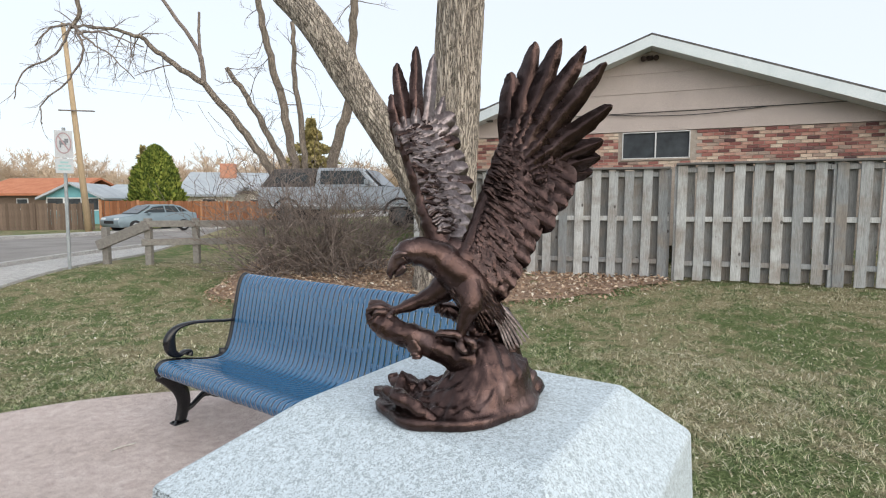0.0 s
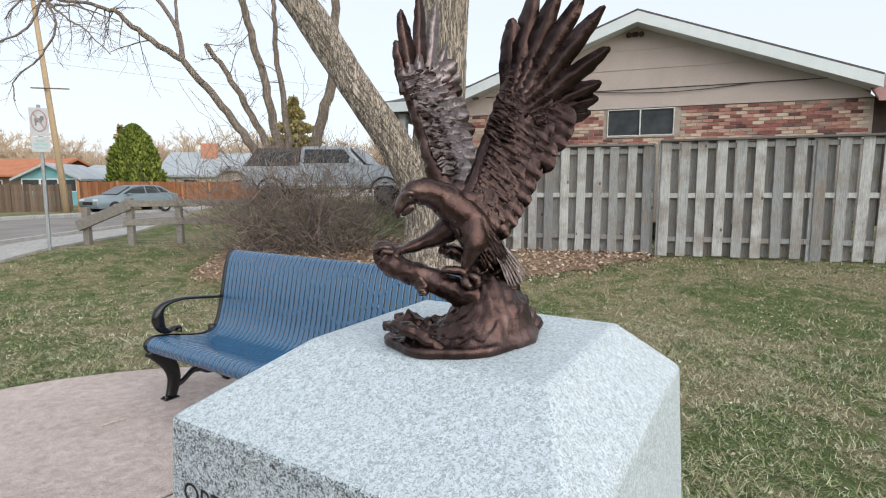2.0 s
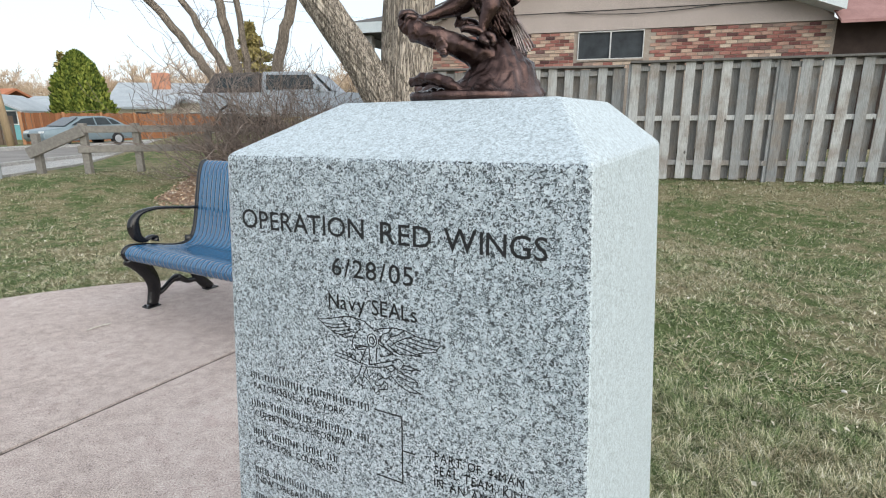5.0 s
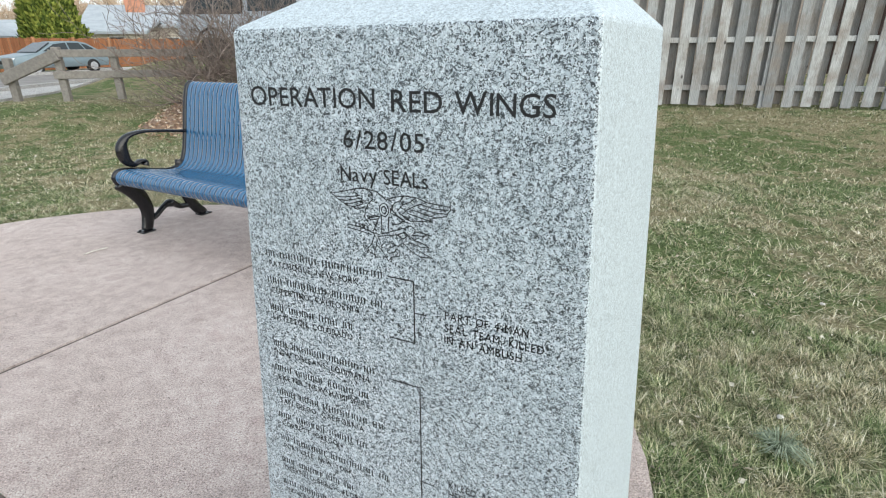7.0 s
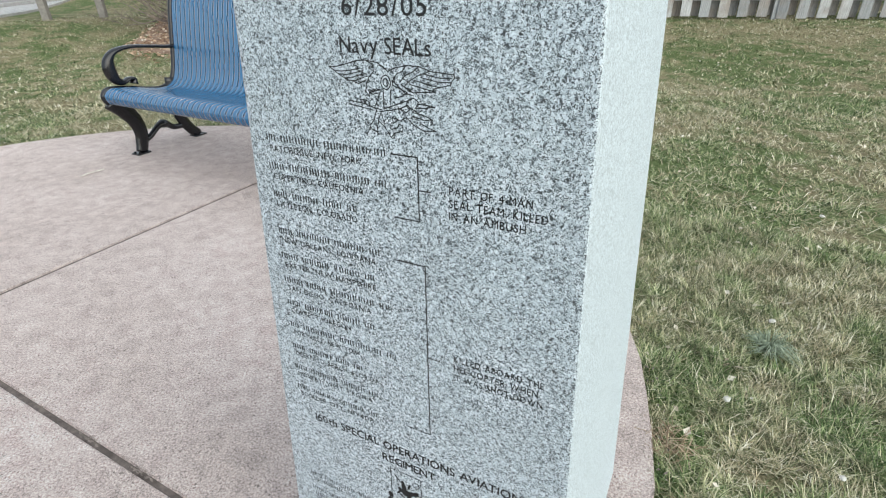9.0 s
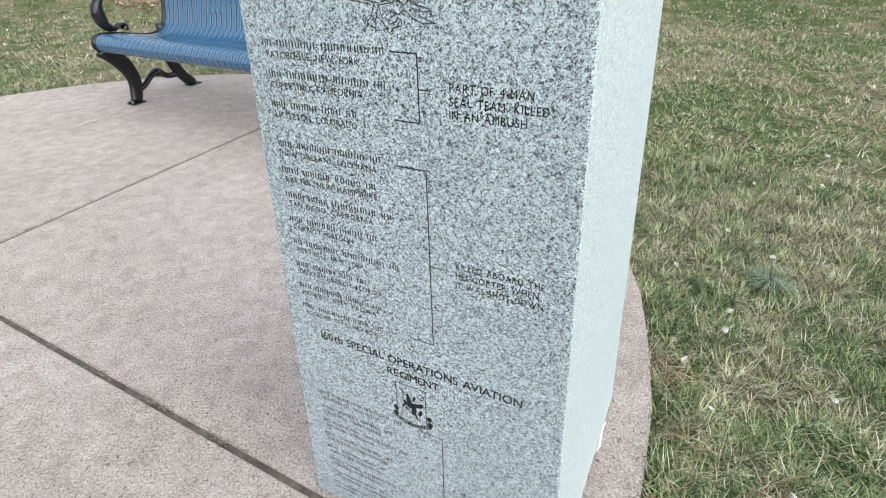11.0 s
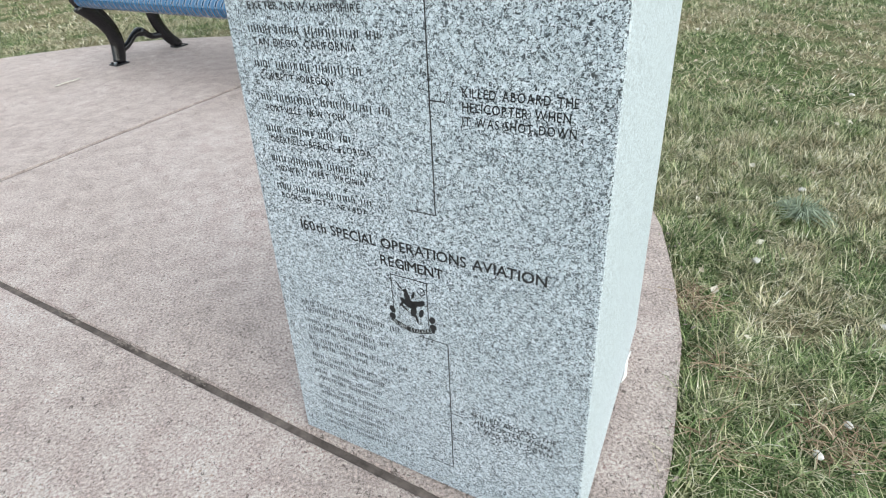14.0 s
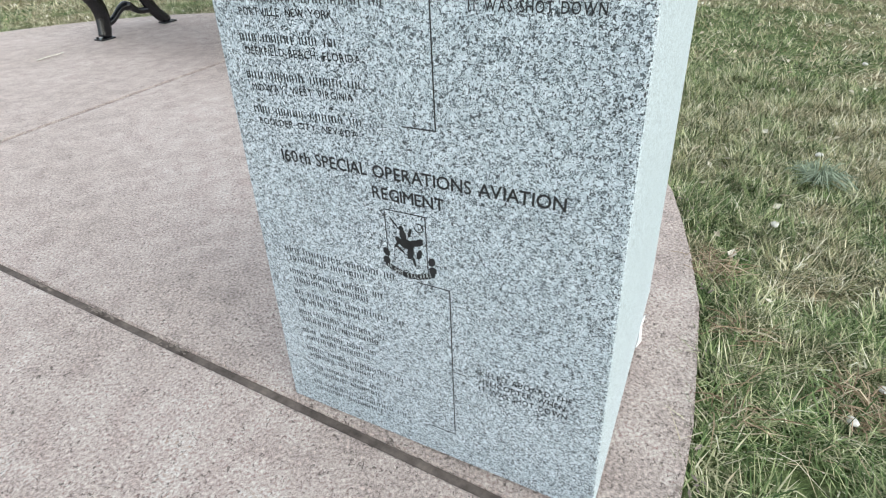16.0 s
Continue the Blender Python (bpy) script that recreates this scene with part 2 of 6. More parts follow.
ALU = mottled("window_frame", (0.55, 0.55, 0.54), (0.7, 0.7, 0.69), 5, 0.5, 0.05)

# ---- ground ----
def lie(x, y):
    """Height of the ground: level round the plaza, rising to the fence, the street and the drive."""
    d = math.hypot(x, y)
    lo = 7.0 + 2.0 * smooth(1, -4, x) if x < 1 else 7.0
    z = (0.30 + 0.08 * smooth(1, -4, x) if x < 1 else 0.30) * smooth(lo, lo + 4.2, d)
    z += 0.62 * smooth(13, 17, y) * smooth(-8.6, -6.6, x)
    z -= 0.22 * smooth(14, 26, y) * smooth(-8, -10, x)
    return z - 0.028 - 0.030 * smooth(0.2, 0.9, x) * smooth(5.5, 3.5, d)


PLAZA_C, PLAZA_R = Vector((-1.96, 1.88)), 2.785


def grass_material():
    m = mat("winter_grass", 0.95, 0, 0.15)
    v = coords(m)
    big = noise_node(m, v, 0.55, 5, 0.65)
    mid = noise_node(m, v, 3.2, 5, 0.7, 0.5)
    fine = noise_node(m, v, 55, 4, 0.75, 1.0)
    green = ramp(m, fine, [(0.3, (0.02, 0.032, 0.011)), (0.55, (0.115, 0.16, 0.056)), (0.75, (0.28, 0.31, 0.15))])
    straw = ramp(m, fine, [(0.3, (0.045, 0.04, 0.02)), (0.55, (0.30, 0.26, 0.155)), (0.75, (0.56, 0.50, 0.34))])
    f = mixc(m, 0.5, big, mid, "MIX")
    c = mixc(m, ramp(m, f, [(0.45, 0.05), (0.54, 0.95)]), green, straw)
    return finish(m, c, fine, 0.9, 0.03)


GRASS = grass_material()


def ground_sheet():
    def axis(lo, hi, fine0, fine1, step, grow=1.18):
        a = list(np.arange(fine0, fine1 + 1e-6, step))
        s, v = step, fine0
        while v > lo:
            s *= grow
            v -= s
            a.insert(0, v)
        s, v = step, fine1
        while v < hi:
            s *= grow
            v += s
            a.append(v)
        return a
    xs, ys = axis(-900, 900, -12, 10, 0.4), axis(-300, 1500, -2, 22, 0.4)
    verts, faces = [], []
    for y in ys:
        for x in xs:
            z = lie(x, y)
            if math.hypot(x, y) < 14:
                z += 0.012 * noise.noise(Vector((x * 1.3, y * 1.3, 0)))
            dp = (Vector((x, y)) - PLAZA_C).length
            z -= 0.06 * smooth(PLAZA_R - 0.2, PLAZA_R - 0.6, dp) if dp < PLAZA_R else 0
            verts.append((x, y, z))
    nx = len(xs)
    for j in range(len(ys) - 1):
        for i in range(nx - 1):
            faces.append((j * nx + i, j * nx + i + 1, (j + 1) * nx + i + 1, (j + 1) * nx + i))
    ob = part_mesh("ground", raw(verts, faces), GRASS, shade=True)
    tagged(ob, "patchy green and straw-coloured winter lawn around the plaza", "lawn", kind="structure")


ground_sheet()


def draped(name, outline, material, lift, label, category, step=0.35, wob=0.0, kind="structure"):
    """A sheet that follows the ground inside an outline given by a test and its box."""
    test, (x0, x1, y0, y1) = outline
    bm = bmesh.new()
    grid = {}
    nx, ny = int((x1 - x0) / step), int((y1 - y0) / step)
    ins = lambda i, j: test(x0 + (i + 0.5) * step, y0 + (j + 0.5) * step)

    def vert(i, j):
        if (i, j) not in grid:
            x, y = x0 + i * step, y0 + j * step
            grid[i, j] = bm.verts.new((x, y, lie(x, y) + lift + wob * noise.noise(Vector((x * 2.5, y * 2.5, 3)))))
        return grid[i, j]
    for j in range(ny):
        for i in range(nx):
            if ins(i, j):
                bm.faces.new((vert(i, j), vert(i + 1, j), vert(i + 1, j + 1), vert(i, j + 1)))
    ob = part(name, bm, material, shade=True)
    return tagged(ob, label, category, kind=kind)


def street_edge(s):
    """Near edge of the street, s metres along it: place and the way across."""
    pts = [(-8.4, -40), (-8.9, 0), (-9.1, 9), (-9.25, 13), (-8.8, 19), (-7.0, 25), (-3.2, 33), (4, 44), (30, 78), (90, 150)]
    line = street_edge.line
    if not line:
        line.extend(spline([(x, y, 0) for x, y in pts], 12))
    k = min(len(line) - 2, max(0, int(s)))
    p = line[k].lerp(line[k + 1], s - k)
    d = (line[k + 1] - line[k]).normalized()
    return p, Vector((-d.y, d.x, 0))


street_edge.line = []


def strip(name, a, b, lift, material, label, category, drop=0.0, n=107, cross=6):
    """A strip along the street from a to b metres across it."""
    verts, faces = [], []
    for i in range(n + 1):
        p, c = street_edge(i)
        for k in range(cross + 1):
            q = p + c * (a + (b - a) * k / cross)
            verts.append((q.x, q.y, lie(q.x, q.y) + lift))
        for off in (b, a):
            q = p + c * off
            verts.append((q.x, q.y, lie(q.x, q.y) - drop))
    w = cross + 3
    for i in range(n):
        for k in range(w):
            k2 = (k + 1) % w
            faces.append((i * w + k, i * w + k2, (i + 1) * w + k2, (i + 1) * w + k))
    ob = part_mesh(name, raw(verts, faces), material)
    return tagged(ob, label, category, kind="structure")


strip("road", 0.0, 9.2, 0.015, ASPHALT, "worn grey asphalt street curving past the lawn", "road", 0.1, cross=10)
strip("pavement", -1.5, -0.16, 0.05, WALKWAY, "pale concrete sidewalk beside the street", "sidewalk", 0.1)
strip("kerb", -0.155, 0.0, 0.13, WALKWAY, "pale concrete kerb along the lawn side", "kerb", 0.1, cross=1)
strip("kerb", 9.2, 9.5, 0.15, WALKWAY, "pale concrete kerb on the far side", "kerb", 0.1, cross=1)
strip("pavement", 9.505, 11.0, 0.12, WALKWAY, "pale concrete sidewalk across the street", "sidewalk", 0.1)


# ---- the round plaza: slabs between saw-cut joints ----
def plaza():
    base = empty("plaza", pose(0, 0, 0), "round pink-tinted concrete plaza with saw-cut joints", "pavement", kind="structure")
    ux, uy = Vector((0.803, -0.597)), Vector((0.578, 0.8157))
    cut_u = [-9, -2.723, 9]                      # joints that run away from the stone
    cut_v = [-9, 0.178, 9]
    org = Vector((0, 0))
    n = 96
    circle = [PLAZA_C + Vector((math.cos(2 * math.pi * i / n), math.sin(2 * math.pi * i / n))) * (PLAZA_R + 0.012 * noise.noise(Vector((i * 0.7, 0, 0)))) for i in range(n)]

    def clip(poly, nrm, c, keep_less):
        out = []
        for i, p in enumerate(poly):
            q = poly[(i + 1) % len(poly)]
            fp, fq = p.dot(nrm) - c, q.dot(nrm) - c
            if keep_less:
                fp, fq = -fp, -fq
            if fp >= 0:
                out.append(p)
            if (fp >= 0) != (fq >= 0):
                out.append(p.lerp(q, fp / (fp - fq)))
        return out
    g, h = 0.0095, 0.0120
    for a0, a1 in zip(cut_u, cut_u[1:]):
        for b0, b1 in zip(cut_v, cut_v[1:]):
            poly = clip(circle, ux, a0 + h, False)
            poly = clip(poly, ux, a1 - h, True) if poly else poly
            poly = clip(poly, uy, b0 + g, False) if poly else poly
            poly = clip(poly, uy, b1 - g, True) if poly else poly
            if len(poly) < 3:
                continue
            bm = bmesh.new()
            f = bm.faces.new([bm.verts.new((p.x, p.y, 0)) for p in poly])
            if f.normal.z < 0:
                f.normal_flip()
            top = bmesh.ops.extrude_face_region(bm, geom=[f])
            bmesh.ops.translate(bm, verts=[v for v in top["geom"] if isinstance(v, bmesh.types.BMVert)], vec=(0, 0, -0.11))
            bmesh.ops.recalc_face_normals(bm, faces=bm.faces[:])
            bmesh.ops.bevel(bm, geom=[e for e in bm.edges if all(v.co.z > -0.001 for v in e.verts)], offset=0.004, segments=2, affect="EDGES")
            part("slab", bm, PLAZA, base)
    bm = bmesh.new()
    bmesh.ops.create_circle(bm, cap_ends=True, segments=96, radius=PLAZA_R - 0.03, matrix=Matrix.Translation((PLAZA_C.x, PLAZA_C.y, -0.008)))
    part("joint_filler", bm, JOINT, base, "dark dirt in the joints")


plaza()

# ---- granite monument ----
STONE = pose(0.017, 0.617, 0.0, 0, -0.5, -33.7)
BASE_HALF, SHOULDER_HALF, SHOULDER_Z, TOP_Z = 0.305, 0.2395, 1.39, 1.456
LEAN_IN = (BASE_HALF - SHOULDER_HALF) / SHOULDER_Z
monument = empty("monument", STONE, "tapered grey granite memorial stone with engraved lettering on the plaza edge", "monument")


def stone_body():
    bm = bmesh.new()
    b, s = BASE_HALF, SHOULDER_HALF
    rings = [[(-b, -b, 0.007), (b, -b, 0.007), (b, b, 0.007), (-b, b, 0.007)],
             [(-s, -s, SHOULDER_Z), (s, -s, SHOULDER_Z), (s, s, SHOULDER_Z), (-s, s, SHOULDER_Z)],
             [(-0.162, -0.09, TOP_Z), (0.162, -0.09, TOP_Z), (0.162, 0.182, TOP_Z), (-0.162, 0.182, TOP_Z)]]
    vs = [[bm.verts.new(p) for p in r] for r in rings]
    for lo, hi in zip(vs, vs[1:]):
        for k in range(4):
            bm.faces.new((lo[k], lo[(k + 1) % 4], hi[(k + 1) % 4], hi[k]))
    bm.faces.new(vs[2])
    bm.faces.new(vs[0][::-1])
    bmesh.ops.bevel(bm, geom=[e for e in bm.edges if max(v.co.z for v in e.verts) > 0.01], offset=0.0045, segments=2, affect="EDGES", profile=0.5)
    bm.normal_update()
    me = bpy.data.meshes.new("stone")
    for f in bm.faces:
        f.material_index = 0 if f.normal.y < -0.9 and f.calc_center_median().z < SHOULDER_Z else 1
    bm.to_mesh(me)
    bm.free()
    me.materials.append(GRANITE)
    me.materials.append(HONED)
    part_mesh("stone", me, None, monument)
    # added dark strip: gives the shadow line under the stone by its colour
    w = BASE_HALF - 0.007
    part("gap_shade_strip", box_bm(-w, w, -w, w, -0.012, 0.0068), JOINT, monument, "dark narrow strip added as the shadow gap under the stone")


stone_body()


def on_face(u, z, out=0.0004):
    """Pose of a flat figure on the leaning front face."""
    return pose(u + 0.0087 * z, -(BASE_HALF - LEAN_IN * z) - out, z, 90 - math.degrees(math.atan(LEAN_IN)), 0, 0) @ pose(0, 0, 0, 0, 0, 0.6)


def glyphs(text):
    cu = bpy.data.curves.new("letters", "FONT")
    cu.body, cu.size, cu.extrude, cu.resolution_u, cu.space_character = text, 1.0, 0.0, 3, 1.10
    ob = bpy.data.objects.new("letters", cu)
    me = bpy.data.meshes.new_from_object(ob)
    bpy.data.objects.remove(ob)
    bpy.data.curves.remove(cu)
    return me


def extent(me):
    co = np.empty(len(me.vertices) * 3)
    me.vertices.foreach_get("co", co)
    co = co.reshape(-1, 3)
    return co.min(0), co.max(0)


def inscription(text, u0, u1, z, cap, tall=0.0, gap=0.30, apart=False):
    """One engraved line from u0 to u1, its foot at height z. tall: height of a larger first letter. apart: each letter a part of its own."""
    lines, x = [], 0.0
    small = cap < 0.013
    gap = 0.46 if small else gap
    thick = 0.010 if small else (0.016 if cap < 0.0185 else 0.006)
    for word in text.split(" "):
        for k, ch in enumerate(word):
            s = tall / cap if tall and k == 0 else 1.0
            if not small and k and word[k - 1] in "AVTWRPF" and ch in "AVTWJ" or not small and k and "A" in (ch, word[k - 1]):
                x -= 0.055 if not (word[k - 1] in "AVTWPF" and ch in "AVTWJ") else 0.12
            me = glyphs(ch)
            lo, hi = extent(me)
            me.transform(Matrix.Translation((x - lo[0] * s, 0, 0)) @ Matrix.Diagonal((s, s, 1, 1)))
            bm = bmesh.new()
            for dx, dy, dz in ((-thick, 0, 0.0), (2 * thick, 0, 0.0001), (-thick, -thick, 0.0001), (0, 2 * thick, 0.0001)):
                me.transform(Matrix.Translation((dx, dy, dz)))
                bm.from_mesh(me)
            bpy.data.meshes.remove(me)
            lines.append(bm)
            x += (hi[0] - lo[0]) * s + (0.17 if small else 0.11)
        x += gap
    fit = Matrix.Diagonal(((u1 - u0) / (x - gap - 0.12), cap / 0.70, 1, 1))
    if apart:
        for bm in lines:
            bm.transform(fit)
            part("letter", bm, INK, monument, at=on_face(u0, z))
        return
    whole = bmesh.new()
    for bm in lines:
        add_bm(whole, bm, fit)
    tagged(part("inscription", whole, INK, monument, "small dark engraved letters", at=on_face(u0, z)), kind="stuff")


BAR_INK = mottled("worn_engraving", (0.02, 0.023, 0.025), (0.07, 0.076, 0.08), 160, 0.8)


def bars(u, z, widths, h):
    """A row of plain engraved upright bars, grouped as widths say."""
    bm = bmesh.new()
    x = 0.0
    rnd = random.Random(int(z * 1000))
    for w in widths:
        n = max(2, round(w / 0.0052))
        for k in range(n):
            a = x + w * (k + rnd.uniform(0.0, 0.3)) / n
            add_bm(bm, box_bm(a, a + rnd.uniform(0.0011, 0.0018), 0, h, -0.0006, 0.0004))
        x += w + 0.008
    tagged(part("engraved_bar", bm, BAR_INK, monument, "dark engraved bars", at=on_face(u, z)), kind="stuff")


def strokes(name, lines, thick, u, z, label):
    """Flat engraved line drawing; each line a list of (u, z) offsets."""
    bm = bmesh.new()
    for line in lines:
        for (a, b), (c, d) in zip(line, line[1:]):
            p, q = Vector((a, b, 0)), Vector((c, d, 0))
            t = (q - p)
            if t.length < 1e-6:
                continue
            t.normalize()
            nrm = Vector((-t.y, t.x, 0)) * thick / 2
            e = t * thick / 2
            bm.faces.new([bm.verts.new(v) for v in (p - e - nrm, q + e - nrm, q + e + nrm, p - e + nrm)])
    part(name, bm, INK, monument, label, at=on_face(u, z))


for word, u0, u1 in (("OPERATION", -0.2275, -0.0285), ("RED", -0.005, 0.0615), ("WINGS", 0.077, 0.190)):
    inscription(word, u0, u1, 1.2952, 0.0238, 0.0252, apart=True)
inscription("6/28/05", -0.0765, 0.0387, 1.2492, 0.0222, apart=True)
inscription("Navy SEALs", -0.083, 0.0440, 1.2072, 0.0190, apart=True)

NAME_WIDTHS = [(0.02, 0.07, 0.075, 0.02), (0.03, 0.075, 0.06, 0.02), (0.03, 0.05, 0.035, 0.02),
               (0.03, 0.065, 0.055, 0.02), (0.035, 0.055, 0.05, 0.02), (0.04, 0.04, 0.085, 0.02), (0.03, 0.06, 0.045, 0.02),
               (0.02, 0.07, 0.085, 0.02), (0.03, 0.05, 0.03, 0.02), (0.03, 0.06, 0.05, 0.02), (0.03, 0.05, 0.055, 0.02)]
TOWNS = [("PATCHOGUE, NEW YORK", -0.224, -0.063, 1.064), ("CUPERTINO, CALIFORNIA", -0.225, -0.062, 1.021), ("LITTLETON, COLORADO", -0.226, -0.076, 0.976),
         ("NEW ORLEANS, LOUISIANA", -0.227, -0.048, 0.914), ("EXETER, NEW HAMPSHIRE", -0.228, -0.050, 0.869), ("SAN DIEGO, CALIFORNIA", -0.229, -0.062, 0.824), ("CORBETT, OREGON", -0.230, -0.105, 0.779),
         ("PORTVILLE, NEW YORK", -0.231, -0.088, 0.733), ("DEERFIELD BEACH, FLORIDA", -0.234, -0.055, 0.686), ("MIDWAY, WEST VIRGINIA", -0.236, -0.072, 0.639), ("BOULDER CITY, NEVADA", -0.236, -0.072, 0.592)]
for (town, u0, u1, z), ws in zip(TOWNS, NAME_WIDTHS):
    inscription(town, u0, u1, z, 0.0095)
    bars(u0 - 0.006, z + 0.0160, ws, 0.0092)
for k in range(8):
    z = 0.362 - 0.0442 * k
    ws = NAME_WIDTHS[(k * 3 + 1) % 11]
    bars(-0.243, z + 0.0145, ws, 0.0088)
    bars(-0.237, z - 0.0015, (0.075 - 0.01 * (k % 3), 0.065 + 0.012 * (k % 2)), 0.0088)


def bracket(u0, u1, z0, z1, zt, ut):
    strokes("engraved_bracket", [[(0, z1 - z0), (u1 - u0, z1 - z0), (u1 - u0, 0), (0, 0)], [(u1 - u0, zt - z0), (ut - u0, zt - z0)]], 0.0019, u0, z0, "thin engraved bracket")


bracket(-0.012, 0.026, 0.999, 1.087, 1.043, 0.043)
bracket(-0.005, 0.040, 0.618, 0.933, 0.776, 0.060)
bracket(0.010, 0.061, 0.074, 0.386, 0.226, 0.083)
for line, u1, z in (("PART OF 4-MAN", 0.180, 1.045), ("SEAL TEAM, KILLED", 0.200, 1.028), ("IN AN AMBUSH", 0.174, 1.011)):
    inscription(line, 0.070, u1, z, 0.0112)
for line, u1, z in (("KILLED ABOARD THE", 0.218, 0.785), ("HELICOPTER WHEN", 0.211, 0.768), ("IT WAS SHOT DOWN", 0.219, 0.751)):
    inscription(line, 0.081, u1, z, 0.0112)
for line, u1, z in (("KILLED ABOARD THE", 0.246, 0.239), ("HELICOPTER WHEN", 0.238, 0.222), ("IT WAS SHOT DOWN", 0.242, 0.205)):
    inscription(line, 0.104, u1, z, 0.0112)
inscription("160th SPECIAL OPERATIONS AVIATION", -0.2075, 0.203, 0.5415, 0.0178, apart=True)
inscription("REGIMENT", -0.0585, 0.0488, 0.5115, 0.0178, apart=True)


def winged_emblem():
    """Bird with spread wings over a crossed shaft, a trident and an anchor, in outline; drawn on a board 720 wide."""
    left_wing = [[(28, 75), (70, 74), (120, 62), (180, 46), (232, 43), (268, 66), (270, 100), (245, 125), (228, 160)], [(28, 75), (55, 95), (95, 98), (150, 92), (200, 82)], [(55, 95), (75, 112), (120, 115), (175, 104), (215, 95)],
                 [(75, 112), (108, 132), (150, 130), (195, 116), (230, 110)], [(108, 132), (130, 145), (170, 144), (215, 128)], [(150, 146), (185, 160), (228, 140)], [(180, 46), (165, 66), (190, 76), (180, 90), (210, 100), (200, 118), (235, 124)]]
    right_wing = [[(345, 98), (380, 82), (440, 70), (500, 74), (560, 98), (620, 106), (668, 112)], [(668, 112), (668, 128), (655, 145), (650, 160), (600, 172), (570, 180), (572, 196), (530, 196), (470, 200), (440, 190)],
                  [(655, 130), (590, 126), (520, 108)], [(655, 148), (590, 146), (510, 126)], [(600, 172), (545, 160), (480, 140)], [(572, 192), (520, 178), (455, 160)], [(470, 200), (440, 180), (410, 160)], [(440, 70), (420, 95), (390, 110), (370, 140), (365, 165)],
                  [(500, 76), (470, 100), (430, 118), (405, 150)], [(550, 98), (500, 116), (460, 138), (430, 165)], [(365, 140), (395, 170), (430, 205), (465, 212)]]
    bird = [[(240, 45), (290, 55), (320, 75), (345, 98)], [(228, 160), (222, 195), (238, 225), (240, 205)], [(240, 205), (270, 195), (305, 190), (280, 185), (250, 195)], [(240, 205), (262, 212), (290, 205)], [(365, 165), (400, 180), (440, 200), (410, 220), (375, 230)], [(300, 200), (262, 285)], [(315, 190), (315, 280)], [(355, 190), (352, 262)]]
    shafts = [[(130, 248), (195, 258), (262, 282), (300, 290)], [(125, 268), (190, 280), (255, 295)], [(130, 248), (120, 258), (125, 268)], [(195, 258), (190, 240), (205, 242), (210, 262), (222, 245), (238, 255), (236, 275)], [(315, 285), (380, 262), (440, 240)], [(290, 300), (350, 292), (400, 280), (440, 262)]]
    prongs = [[(440, 240), (470, 225), (495, 245), (480, 275), (520, 275), (575, 268), (540, 260), (490, 255)], [(440, 262), (470, 300), (520, 310), (560, 330), (520, 335), (460, 315)], [(430, 325), (470, 365), (520, 390), (580, 388), (540, 372), (500, 350)], [(400, 285), (430, 300), (450, 285), (430, 265)], [(460, 280), (490, 300), (510, 285)]]
    anchor = [[(275, 290), (255, 350), (230, 378), (245, 400), (268, 410), (272, 385), (285, 335), (300, 300)], [(280, 350), (310, 375), (330, 410), (345, 435), (365, 410), (408, 398), (410, 370), (390, 360), (380, 382), (350, 390)], [(300, 320), (310, 355), (320, 340)], [(355, 320), (360, 360), (385, 340), (370, 320)], [(360, 330), (400, 345), (420, 330)]]
    head = [[(331 + r * 0.8 * math.cos(radians(a)), 152 - r * 1.1 * math.sin(radians(a))) for a in range(0, 361, 30)] for r in (32, 17)]
    lines = [[((a - 348) * 0.000276, (210 - b) * 0.000238 + (a - 348) * 0.0000125) for a, b in line] for line in left_wing + right_wing + bird + shafts + prongs + anchor + head]
    strokes("engraved_emblem", lines, 0.0013, -0.0134, 1.1620, "engraved outline emblem with spread wings")


winged_emblem()


